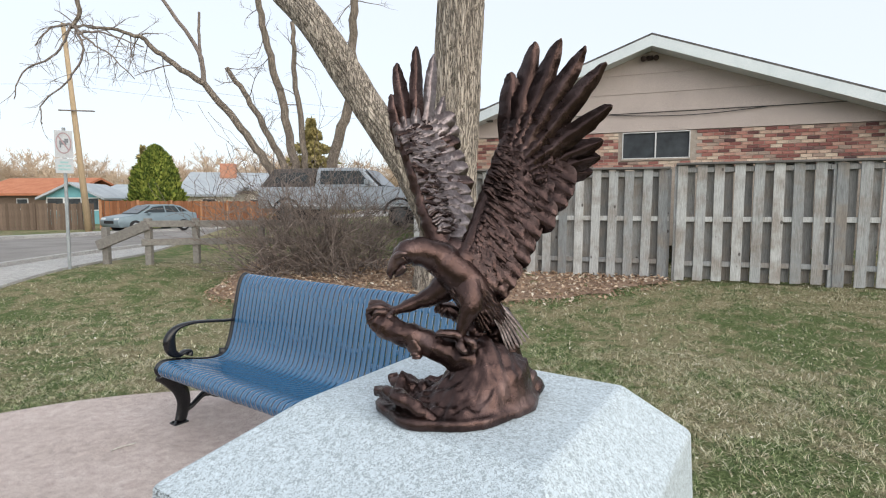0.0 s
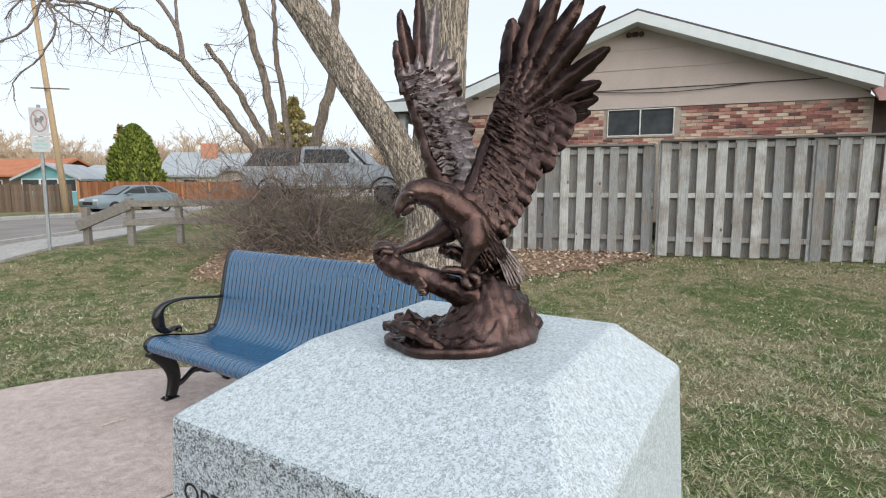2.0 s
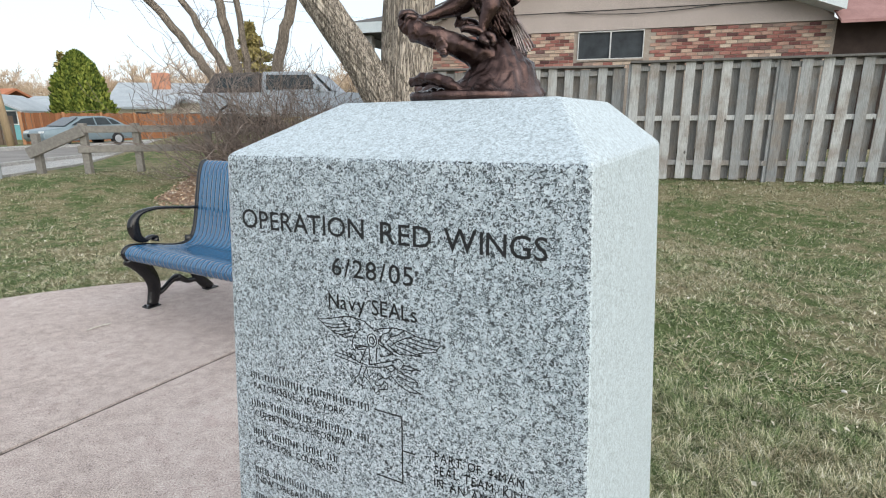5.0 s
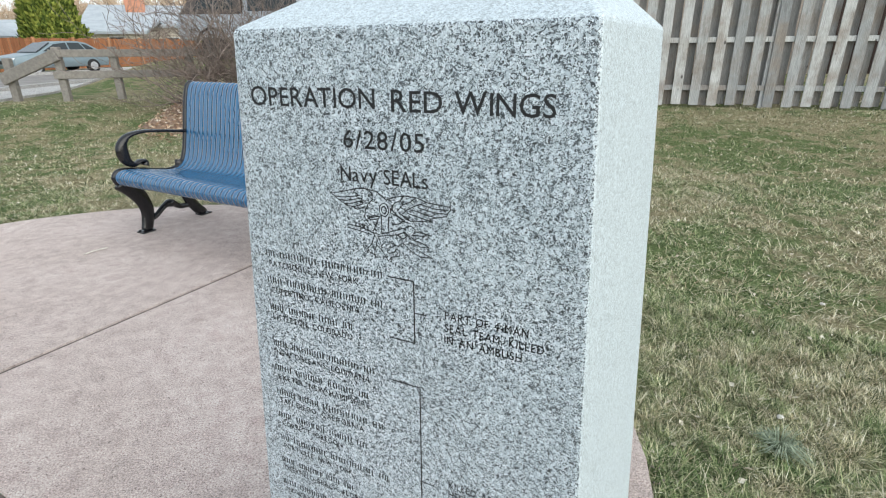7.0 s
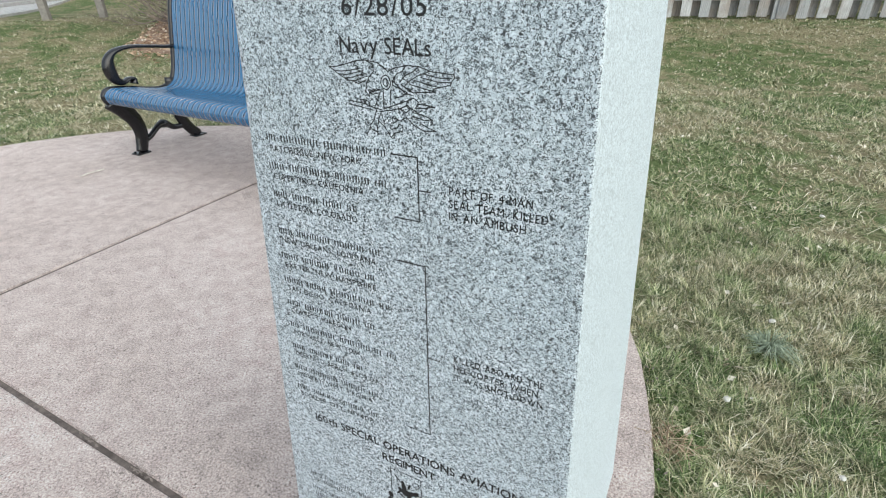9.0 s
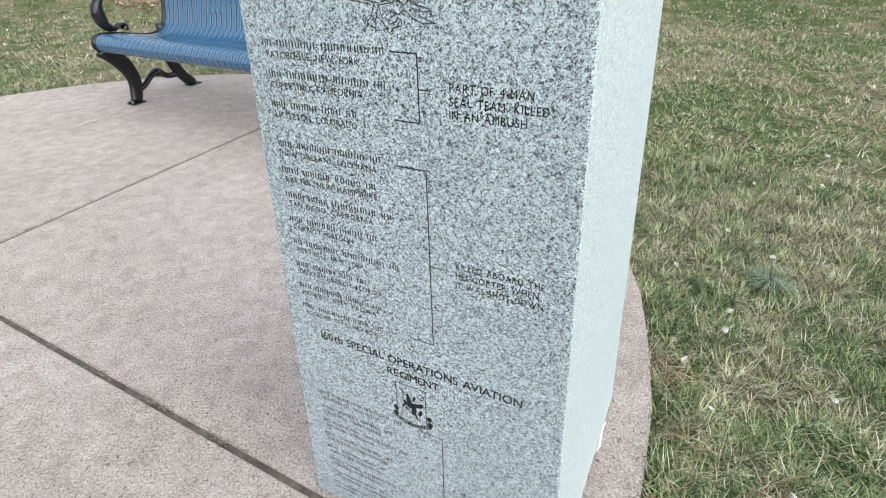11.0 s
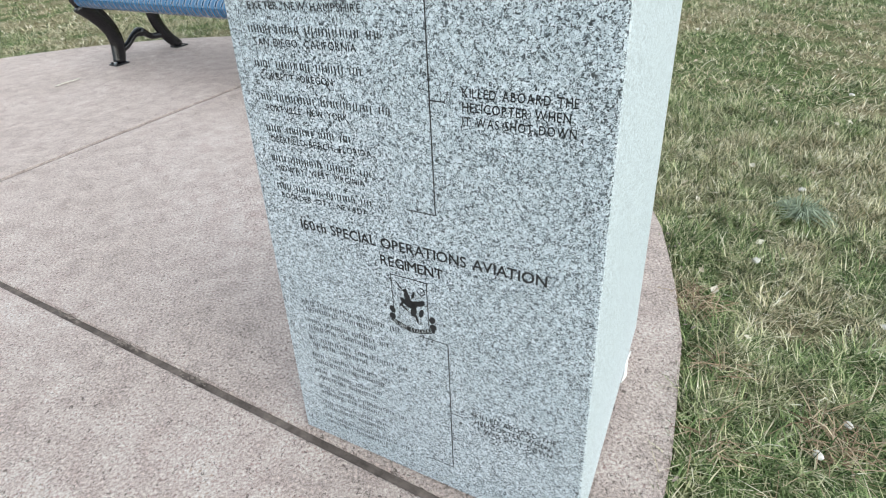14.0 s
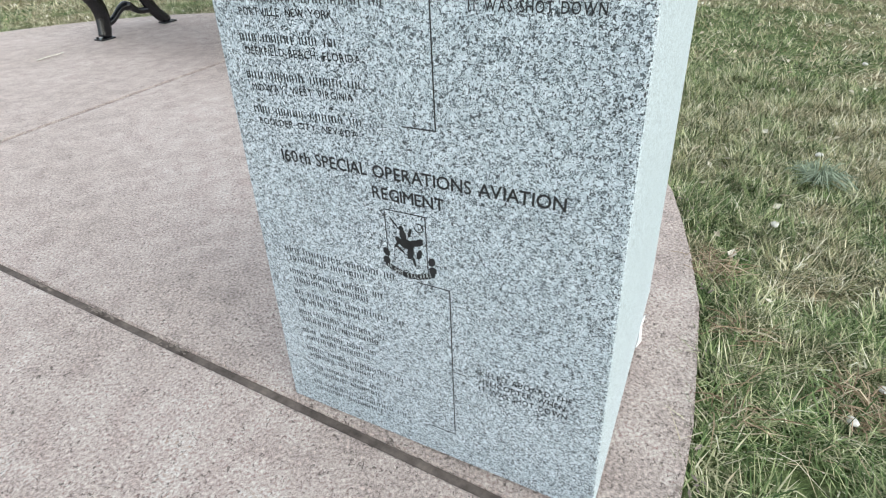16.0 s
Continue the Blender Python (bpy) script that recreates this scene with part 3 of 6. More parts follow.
def crest():
    frame_line = [[(0, 0), (0.001, 0.090), (0.064, 0.090), (0.064, 0.002)]]
    strokes("engraved_crest", frame_line, 0.0016, -0.042, 0.407, "thin engraved crest outline")
    bm = bmesh.new()

    def blob(cx, cz, rx, rz, turn=0.0, n=14):
        vs = []
        for i in range(n):
            a = 2 * math.pi * i / n
            p = Vector((rx * math.cos(a), rz * math.sin(a), 0))
            p.rotate(Euler((0, 0, radians(turn))))
            vs.append(bm.verts.new((cx + p.x, cz + p.y, 0)))
        bm.faces.new(vs)
    blob(0.030, 0.049, 0.012, 0.0085, -12)         # horse, rider, wing
    blob(0.026, 0.062, 0.0055, 0.009, 8)
    blob(0.024, 0.073, 0.0038, 0.0042)
    blob(0.037, 0.068, 0.0022, 0.008, -20)
    blob(0.044, 0.053, 0.014, 0.0052, 14)
    blob(0.050, 0.058, 0.009, 0.0025, 24)
    blob(0.018, 0.052, 0.0045, 0.007, 30)
    blob(0.015, 0.045, 0.0022, 0.008, -35)
    blob(0.020, 0.038, 0.0022, 0.009, 50)
    blob(0.036, 0.036, 0.0052, 0.012, -12)
    blob(0.041, 0.022, 0.0024, 0.009, 12)
    blob(0.050, 0.036, 0.0038, 0.009, -18)
    blob(0.013, 0.080, 0.0013, 0.013, 38)
    for k in range(10):                              # crescent
        a = radians(200 + 28 * k)
        blob(0.052 + 0.0065 * math.cos(a), 0.079 + 0.0065 * math.sin(a), 0.0016, 0.0016, 0, 6)
    for k, a in enumerate((-0.004, 0.069)):
        blob(a, 0.028, 0.0055, 0.0075, 20 - 40 * k)
        blob(a - 0.001 + 0.002 * k, 0.014, 0.0062, 0.0065, 10 - 20 * k)
    for k in range(15):
        t = k / 14
        blob(-0.004 + 0.073 * t, 0.006 - 0.011 * math.sin(math.pi * t), 0.0042, 0.0052, 0, 8)
    for f in bm.faces:
        for v in f.verts:
            v.co.z = 0.0001 * (f.index % 5)
    part("engraved_figure", bm, INK, monument, "dark engraved crest figure over a ribbon", at=on_face(-0.040, 0.399))


crest()


def ribbon_letters():
    """Pale letters on the crest's dark ribbon."""
    whole = bmesh.new()
    text = "NIGHT STALKERS"
    for k, ch in enumerate(text):
        if ch == " ":
            continue
        t = (k + 0.5) / len(text)
        add_bm(whole, bm_of(glyphs(ch)), Matrix.Translation((-0.0065 + 0.073 * t, 0.0035 - 0.011 * math.sin(math.pi * t), 0.0008)) @ Matrix.Diagonal((0.0068, 0.0085, 1, 1)))
    tagged(part("ribbon_letters", whole, PALE_CUT, monument, "pale letters on the dark ribbon", at=on_face(-0.040, 0.399)), kind="stuff")


def bm_of(me):
    bm = bmesh.new()
    bm.from_mesh(me)
    bpy.data.meshes.remove(me)
    return bm


PALE_CUT = mottled("pale_uncut_stone", (0.42, 0.47, 0.48), (0.55, 0.60, 0.61), 120, 0.5)
ribbon_letters()

# ---- bench ----
BENCH_BLUE = mottled("blue_coated_steel", (0.006, 0.068, 0.160), (0.010, 0.094, 0.210), 3, 0.13, 0.03, 400, spec=0.6)
COATED = BENCH_BLUE.node_tree.nodes["Principled BSDF"].inputs
COATED["Coat Weight"].default_value, COATED["Coat Roughness"].default_value, COATED["Coat IOR"].default_value = 1.0, 0.08, 1.5
BENCH = pose(-2.15, 3.83, 0.0, 0, 0, -34.3)
BENCH_LONG = 2.44
bench = empty("park_bench", BENCH, "blue strapped-steel park bench with black cast-iron arms and legs", "bench")
SEAT = spline([(0, 0.034, 0.404), (0, -0.004, 0.424), (0, -0.015, 0.476), (0, 0.040, 0.516), (0, 0.18, 0.500), (0, 0.34, 0.463), (0, 0.46, 0.448), (0, 0.545, 0.480),
               (0, 0.590, 0.555), (0, 0.625, 0.68), (0, 0.665, 0.86), (0, 0.700, 1.00), (0, 0.732, 1.075), (0, 0.775, 1.100), (0, 0.815, 1.075), (0, 0.822, 1.03)], 4)


RUN = [0.0]
for p, q in zip(SEAT, SEAT[1:]):
    RUN.append(RUN[-1] + (q - p).length)


def along(y=None, z=None):
    """Length along the profile at which the seat reaches y, or the back reaches z."""
    for i, p in enumerate(SEAT):
        if (y is not None and i > 10 and p.y >= y) or (z is not None and i > 24 and p.z >= z):
            return RUN[i]
    return RUN[-1]


def on_profile(run):
    i = max(k for k in range(len(RUN) - 1) if RUN[k] <= run + 1e-9)
    p = SEAT[i].lerp(SEAT[i + 1], min(1.0, (run - RUN[i]) / (RUN[i + 1] - RUN[i])))
    d = (SEAT[min(i + 2, len(SEAT) - 1)] - SEAT[max(i - 1, 0)]).normalized()
    return p, Vector((0, -d.z, d.y))


def slot_ends(phase):
    """Where the sheet is whole between two slots: (from, to) along the profile. The back's slots make a repeated wave."""
    d = abs(phase - 5)
    w = 0.038
    whole = [(0.0, 0.100)]
    marks = [along(y=0.115), along(y=0.455), along(y=0.535)]
    if d <= 3:
        marks += [along(z=0.645) + 0.006 * d * d, along(z=1.005) - 0.004 * d * d]
    else:
        marks += [along(z=0.60), along(z=0.775) + 0.02 * (d - 4), along(z=0.905) - 0.02 * (d - 4)]
    whole += [(m - w / 2, m + w / 2) for m in marks]
    whole.append((RUN[-1] - 0.03, RUN[-1]))
    return whole


def strap_mesh(width, pitch, phase):
    """One strap of the bent sheet, with its bridges to the next."""
    verts, faces = [], []
    n = len(SEAT)
    section = ((0, -0.0125), (0.01, -0.003), (0.12, 0.0010), (0.5, 0.0024), (0.88, 0.0010), (0.99, -0.003), (1, -0.0125), (0.5, -0.0125))
    c = len(section)
    for i, p in enumerate(SEAT):
        nrm = on_profile(RUN[i])[1]
        for sx, out in section:
            verts.append(p + Vector((sx * width, 0, 0)) + nrm * out)
    for i in range(n - 1):
        for k in range(c):
            a, b = i * c + k, i * c + (k + 1) % c
            faces.append((a, b, b + c, a + c))
    faces += [tuple(range(c - 1, -1, -1)), tuple((n - 1) * c + k for k in range(c))]
    for lo, hi in slot_ends(phase):
        steps = max(2, int((hi - lo) / 0.012))
        first = len(verts)
        for k in range(steps + 1):
            p, nrm = on_profile(lo + (hi - lo) * k / steps)
            top = 0.0012 if lo == 0.0 else -0.0002
            for x, out in ((width - 0.003, top), (pitch + 0.003, top), (pitch + 0.002, -0.007), (width - 0.002, -0.007)):
                verts.append(p + Vector((x, 0, 0)) + nrm * out)
        for k in range(steps):
            for e in range(4):
                a, b = first + k * 4 + e, first + k * 4 + (e + 1) % 4
                faces.append((a, b, b + 4, a + 4))
        faces += [(first + 3, first + 2, first + 1, first), tuple(first + steps * 4 + e for e in range(4))]
    return raw(verts, faces)


def make_bench():
    pitch, width = 0.0505, 0.0412
    count = int((BENCH_LONG - 0.08) / pitch)
    kinds = [strap_mesh(width, pitch, ph) for ph in range(11)]
    for k in range(count):
        part_mesh("strap", kinds[(k + 1) % 11], BENCH_BLUE, bench, shade=True, at=pose(0.045 + k * pitch, 0, 0))
    for x in (0.0, BENCH_LONG - 0.045):
        bm = bmesh.new()
        rail = [Vector((0.022, p.y, p.z)) - on_profile(RUN[i])[1] * 0.012 for i, p in enumerate(SEAT)]
        tube_bm(rail, [(0.020, 0.022)] * len(rail), 10, bm)
        fr = part("end_frame", bm, BLACK_PAINT, bench, "black cast-iron end frame", True, pose(x, 0, 0))
        # legs, stretcher, arm, feet
        leg = spline([(0.022, 0.035, 0.435), (0.022, 0.10, 0.36), (0.022, 0.165, 0.26), (0.022, 0.187, 0.16), (0.022, 0.17, 0.07), (0.022, 0.150, 0.012)], 4)
        part("leg", tube_bm(leg, [(0.076 - 0.032 * (i / 20) ** 0.7, 0.030) for i in range(21)], 12), BLACK_PAINT, fr, shade=True)
        leg = spline([(0.022, 0.56, 0.50), (0.022, 0.54, 0.36), (0.022, 0.545, 0.22), (0.022, 0.60, 0.10), (0.022, 0.68, 0.012)], 5)
        part("leg", tube_bm(leg, [(0.056 - 0.014 * i / 20, 0.030) for i in range(21)], 12), BLACK_PAINT, fr, shade=True)
        st = spline([(0.022, 0.17, 0.085), (0.022, 0.25, 0.105), (0.022, 0.34, 0.165), (0.022, 0.40, 0.17), (0.022, 0.47, 0.125), (0.022, 0.55, 0.115), (0.022, 0.63, 0.085)], 5)
        part("stretcher", tube_bm(st, [(0.019 + 0.020 * math.exp(-((i - 14) / 3.2) ** 2), 0.022 + 0.012 * math.exp(-((i - 14) / 3.0) ** 2)) for i in range(31)], 10), BLACK_PAINT, fr, shade=True)
        arm = spline([(0.022, 0.245, 0.512), (0.022, 0.252, 0.545), (0.022, 0.212, 0.552), (0.022, 0.165, 0.535), (0.022, 0.115, 0.566), (0.022, 0.095, 0.635), (0.022, 0.108, 0.700), (0.022, 0.165, 0.750),
                      (0.022, 0.286, 0.766), (0.022, 0.45, 0.748), (0.022, 0.60, 0.727), (0.022, 0.655, 0.734), (0.022, 0.69, 0.772)], 5)
        part("armrest", tube_bm(arm, [(0.013 + 0.034 * math.exp(-((i - 25) / 8.0) ** 2) + 0.016 * math.exp(-(i / 4.0) ** 2), 0.034) for i in range(61)], 12), BLACK_PAINT, fr, shade=True)
        for y in (0.150, 0.685):
            bm = box_bm(-0.020, 0.064, y - 0.060, y + 0.050, 0.0, 0.011, 0.003, 2)
            add_bm(bm, box_bm(-0.012, 0.006, y - 0.050, y - 0.032, 0.011, 0.022, 0.004))
            part("foot_plate", bm, BLACK_PAINT, fr)


make_bench()

# ---- weathered board fence ----
CORNER = Vector((4.30, 9.72, 0))
RIGHT_DIR = Vector((0.937, -0.349, 0))
LEFT_DIR = Vector((-0.955, 0.297, 0))
FENCE_TALL = 2.19


def board_mesh(w, h, t, seed):
    rnd = random.Random(seed)
    bm = box_bm(-w / 2, w / 2, -t / 2, t / 2, 0, h, 0.004)
    for v in bm.verts:
        v.co.x += rnd.uniform(-0.003, 0.003)
        v.co.y += rnd.uniform(-0.002, 0.002)
    me = bpy.data.meshes.new("board")
    bm.to_mesh(me)
    bm.free()
    return me


def board_fence(start, way, long, tall, label, cap_from=0.0):
    ang = math.degrees(math.atan2(way.y, way.x))
    z0 = lie(start.x, start.y) + 0.02
    th = empty("board_fence", pose(start.x, start.y, z0, 0, 0, ang), label, "fence", "weathered board fence sections")
    rnd = random.Random(int(long * 10))
    faces = [board_mesh(0.165, tall - 0.09, 0.02, s) for s in range(5)]
    backs = [board_mesh(0.165, tall - 0.09, 0.02, s) for s in range(5, 9)]
    pitch = 0.307
    inward = -1.0 if way.x > 0 else 1.0               # side that faces the lawn
    n = int(long / pitch)

    def fall(x):
        p = start + way * x
        return lie(p.x, p.y) + 0.02 - z0
    for k in range(n):
        x = 0.10 + k * pitch
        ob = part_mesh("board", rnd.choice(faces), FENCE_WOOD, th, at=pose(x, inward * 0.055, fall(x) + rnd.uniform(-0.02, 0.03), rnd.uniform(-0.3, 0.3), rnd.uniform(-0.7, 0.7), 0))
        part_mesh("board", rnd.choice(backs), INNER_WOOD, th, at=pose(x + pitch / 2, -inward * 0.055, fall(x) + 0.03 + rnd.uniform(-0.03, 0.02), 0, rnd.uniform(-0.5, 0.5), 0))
    for z in (0.32, 1.13, tall - 0.17):
        bm = bmesh.new()
        steps = max(2, int(long / 2))
        for i in range(steps):
            a, b = long * i / steps, long * (i + 1) / steps
            piece = box_bm(a, b - 0.004, -0.042, 0.042, z - 0.045, z + 0.045, 0.004)
            for v in piece.verts:
                v.co.z += fall(v.co.x)
            add_bm(bm, piece)
        part("rail", bm, FENCE_WOOD, th)
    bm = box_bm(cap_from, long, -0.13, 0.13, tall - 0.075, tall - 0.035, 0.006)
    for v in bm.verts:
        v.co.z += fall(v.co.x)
    part("cap", bm, SHADED_WOOD, th, "flat cap board with shade in its dark colour")
    for x in np.arange(0.02, long, 2.44):
        part("post", box_bm(x - 0.045, x + 0.045, -0.04, 0.04, fall(x) - 0.1, fall(x) + tall - 0.08, 0.005), FENCE_WOOD, th)


board_fence(CORNER, RIGHT_DIR, 9.5, FENCE_TALL, "weathered grey shadowbox board fence along the lawn")
board_fence(CORNER + Vector((-0.06, 0.13, 0)), LEFT_DIR, 4.65, FENCE_TALL - 0.06, "weathered grey board fence running back behind the tree")


RAIL_WOOD = varied("old_rail_wood", [(0.0, (0.14, 0.13, 0.118)), (1.0, (0.23, 0.215, 0.195))], 0.9, 9.0, (2, 2, 2), 0.4)


# ---- low rail fence by the street ----
def rail_fence():
    wood = RAIL_WOOD
    pts = [Vector((-7.45, 11.55, 0)), Vector((-6.45, 11.45, 0)), Vector((-5.55, 11.75, 0)), Vector((-4.2, 12.1, 0)), Vector((-2.6, 12.5, 0))]
    th = empty("rail_fence", pose(0, 0, 0), "low weathered two-rail wooden fence with a fallen end rail", "fence")
    for i, p in enumerate(pts):
        z = lie(p.x, p.y)
        top = z + (1.02 if i else 0.82)
        part("post", box_bm(p.x - 0.065, p.x + 0.065, p.y - 0.065, p.y + 0.065, z - 0.2, top, 0.014, 2), wood, th)
    for i in range(1, len(pts) - 1):
        a, b = pts[i], pts[i + 1]
        for h in (0.50, 0.90):
            za, zb = lie(a.x, a.y) + h, lie(b.x, b.y) + h
            bm = box_bm(-0.1, (b - a).length + 0.1, -0.03, 0.03, -0.072, 0.072, 0.008)
            m = Matrix.Translation((a.x, a.y - 0.085, za)) @ Matrix.Rotation(math.atan2(b.y - a.y, b.x - a.x), 4, "Z") @ Matrix.Rotation(-math.atan2(zb - za, (b - a).length), 4, "Y")
            part("rail", bm, wood, th, at=m)
    a, b = pts[1] + Vector((0.05, -0.11, lie(-6.45, 11.45) + 0.88)), pts[0] + Vector((-0.12, -0.12, lie(-7.45, 11.55) + 0.42))
    d = b - a
    bm = box_bm(0, d.length, -0.04, 0.04, -0.11, 0.11, 0.012)
    m = Matrix.Translation(a) @ Matrix.Rotation(math.atan2(d.y, d.x), 4, "Z") @ Matrix.Rotation(-math.atan2(d.z, math.hypot(d.x, d.y)), 4, "Y")
    part("rail", bm, wood, th, "slanting broken rail", at=m)


rail_fence()

# ---- the house behind the fence ----
HOUSE = pose(4.62, 11.95, 0.75, 0, 0, -20.4)     # under the gable's peak; local x along the gable wall
SCREEN = mottled("dark_window_glass", (0.02, 0.024, 0.028), (0.05, 0.058, 0.065), 4, 0.35, 0.02, 60, spec=0.3)
DARK_BROWN = mottled("brown_boards", (0.035, 0.022, 0.018), (0.06, 0.04, 0.033), 5, 0.8)
MAUVE = mottled("faded_red_roof", (0.25, 0.135, 0.125), (0.33, 0.19, 0.175), 4, 0.9, 0.3)
WIRE = mottled("black_cable", (0.015, 0.015, 0.016), (0.03, 0.03, 0.03), 40, 0.6)


def house_near():
    h = empty("house", HOUSE, "single-storey house with beige gable, mixed brick wall and shallow roof", "house")
    xl, xr, top, peak = -4.3, 4.5, 2.80, 4.41
    slope_l, slope_r = 0.365, 0.365
    brick_top = 2.55
    wx0, wx1, wz0, wz1 = -0.55, 0.86, 1.95, 2.545
    # mortar wall with the window's opening
    bm = bmesh.new()
    for x0, x1, z0, z1 in ((xl, wx0, 0, brick_top), (wx1, xr, 0, brick_top), (wx0, wx1, 0, wz0), (wx0, wx1, wz1, brick_top)):
        add_bm(bm, box_bm(x0, x1, 0.0, 0.2, z0, z1))
    part("wall", bm, MORTAR, h, "mortar face of the brick wall")
    # gable of wide boards
    z = brick_top
    k = 0
    while z < peak - 0.06:
        z1 = min(z + 0.42, peak - 0.02)
        a = max(xl - 0.0, -(peak - z) / slope_l)
        b = min(xr + 0.0, (peak - z) / slope_r)
        a1, b1 = max(xl, -(peak - z1) / slope_l), min(xr, (peak - z1) / slope_r)
        bm = bmesh.new()
        y0, y1 = -0.035, -0.02
        vs = [bm.verts.new(p) for p in ((a, y0, z + 0.012), (b, y0, z + 0.012), (b1, y1, z1 + 0.01), (a1, y1, z1 + 0.01), (a, 0.2, z), (b, 0.2, z), (b1, 0.2, z1), (a1, 0.2, z1))]
        for f in ((0, 1, 2, 3), (5, 4, 7, 6), (4, 5, 1, 0), (3, 2, 6, 7), (4, 0, 3, 7), (1, 5, 6, 2)):
            bm.faces.new([vs[i] for i in f])
        part("siding_board", bm, SIDING, h)
        z = z1
        k += 1
    # side walls, back
    part("wall", box_bm(xl, xl + 0.2, 0.2, 9, 0, top), SIDING, h)
    part("wall", box_bm(xr - 0.2, xr, 0.2, 9, 0, top), SIDING, h)
    # roof slopes
    for sgn, run, sl in ((-1, 4.75, slope_l), (1, 4.42, slope_r)):
        bm = bmesh.new()
        pts = [(0, peak + 0.14), (sgn * run, peak + 0.14 - run * sl)]
        vs = []
        for y in (-0.55, 9.3):
            for x, zz in pts:
                vs += [bm.verts.new((x, y, zz)), bm.verts.new((x, y, zz - 0.06))]
        for f in ((0, 2, 6, 4), (1, 5, 7, 3), (0, 4, 5, 1), (2, 3, 7, 6), (0, 1, 3, 2), (4, 6, 7, 5)):
            bm.faces.new([vs[i] for i in f])
        bmesh.ops.recalc_face_normals(bm, faces=bm.faces[:])
        roof = part("roof", bm, SHINGLE, h, "dark shingle roof slope")
        # barge board
        bm = bmesh.new()
        vs = []
        for y in (-0.56, -0.52):
            for x, zz in pts:
                vs += [bm.verts.new((x, y, zz - 0.045)), bm.verts.new((x, y, zz - 0.27))]
        for f in ((0, 2, 6, 4), (1, 5, 7, 3), (0, 4, 5, 1), (2, 3, 7, 6), (0, 1, 3, 2), (4, 6, 7, 5)):
            bm.faces.new([vs[i] for i in f])
        bmesh.ops.recalc_face_normals(bm, faces=bm.faces[:])
        part("barge_board", bm, FASCIA, roof, "pale blue barge board")
        # soffit
        bm = bmesh.new()
        vs = [bm.verts.new(p) for p in ((0, -0.52, peak - 0.10), (sgn * run, -0.52, peak - 0.10 - run * sl), (sgn * run, 0.0, peak - 0.10 - run * sl), (0, 0.0, peak - 0.10))]
        bm.faces.new(vs)
        r = bmesh.ops.extrude_face_region(bm, geom=bm.faces[:])
        bmesh.ops.translate(bm, verts=[v for v in r["geom"] if isinstance(v, bmesh.types.BMVert)], vec=(0, 0, 0.02))
        part("soffit", bm, FASCIA, roof)
    # window
    win = part("window", box_bm(wx0 + 0.02, wx1 - 0.02, 0.07, 0.075, wz0, wz1), DARK_BROWN, h, "two-pane sliding window with pale frame")
    w = 0.02
    for x0, x1, z0, z1 in ((wx0, wx1, wz0, wz0 + w), (wx0, wx1, wz1 - w, wz1), (wx0, wx0 + w, wz0 + w, wz1 - w), (wx1 - w, wx1, wz0 + w, wz1 - w), (0.14, 0.17, wz0 + w, wz1 - w)):
        part("window_frame", box_bm(x0, x1, -0.03, 0.06, z0, z1, 0.004), ALU, win)
    for x0, x1 in ((wx0 + w, 0.14), (0.17, wx1 - w)):
        part("pane", box_bm(x0, x1, 0.03, 0.036, wz0 + w, wz1 - w), SCREEN, win)
    part("window_sill", box_bm(wx0 - 0.02, wx1 + 0.02, -0.04, 0.05, wz0 - 0.04, wz0 - 0.002, 0.005), MORTAR, win)
    # floodlight under the peak
    fl = part("floodlight", box_bm(-0.08, 0.04, -0.08, -0.036, 4.10, 4.20, 0.01), DARK_BROWN, h, "small dark floodlight with two heads")
    for x in (-0.09, 0.06):
        part("lamp_head", tube_bm([(x, -0.05, 4.15), (x * 1.6, -0.16, 4.12), (x * 1.8, -0.2, 4.11)], [0.03, 0.055, 0.06], 10), DARK_BROWN, fl, shade=True)
    # cables across the gable
    bm = bmesh.new()
    for a, b, sag in (((-3.4, -0.07, 2.98), (4.4, -0.07, 2.98), 0.02), ((-1.0, -0.07, 2.97), (2.4, -0.07, 2.97), 0.10)):
        tube_bm([Vector(a).lerp(Vector(b), i / 20) - Vector((0, 0, sag * math.sin(math.pi * i / 20))) for i in range(21)], 0.009, 5, bm)
    part("cable", bm, WIRE, h)
    # porch at the back left: low hip roof, white fascia, post
    pr = part("porch_roof", porch_bm(-6.4, -3.6, -0.25, 7.4, 2.95, 4.05), SHINGLE, h, "dark shingled porch roof")
    part("fascia", ring_bm(-6.45, -4.4, -0.3, 7.45, 2.72, 2.96), FASCIA, pr, "white fascia")
    for x in (-5.75,):
        part("porch_post", box_bm(x - 0.10, x + 0.10, 0.2, 0.40, 0, 2.73, 0.01), ALU, h)
    part("wall", box_bm(-6.0, -4.3, 5.2, 5.4, 0, 2.72), SIDING, h)
    # lean-to at the right end
    bm = bmesh.new()
    vs = [bm.verts.new(p) for p in ((4.36, -0.58, 2.42), (11, -0.58, 2.42), (11, 0.3, 3.0), (4.36, 0.3, 3.0))]
    bm.faces.new(vs)
    r = bmesh.ops.extrude_face_region(bm, geom=bm.faces[:])
    bmesh.ops.translate(bm, verts=[v for v in r["geom"] if isinstance(v, bmesh.types.BMVert)], vec=(0, 0.02, 0.06))
    bmesh.ops.recalc_face_normals(bm, faces=bm.faces[:])
    part("roof", bm, MAUVE, h, "faded red lean-to roof")
    part("wall", box_bm(4.51, 11, 0.1, 0.3, 0, 2.6), DARK_BROWN, h, "dark brown boarded wall")
    return h, (xl, xr, brick_top, wx0, wx1, wz0, wz1)


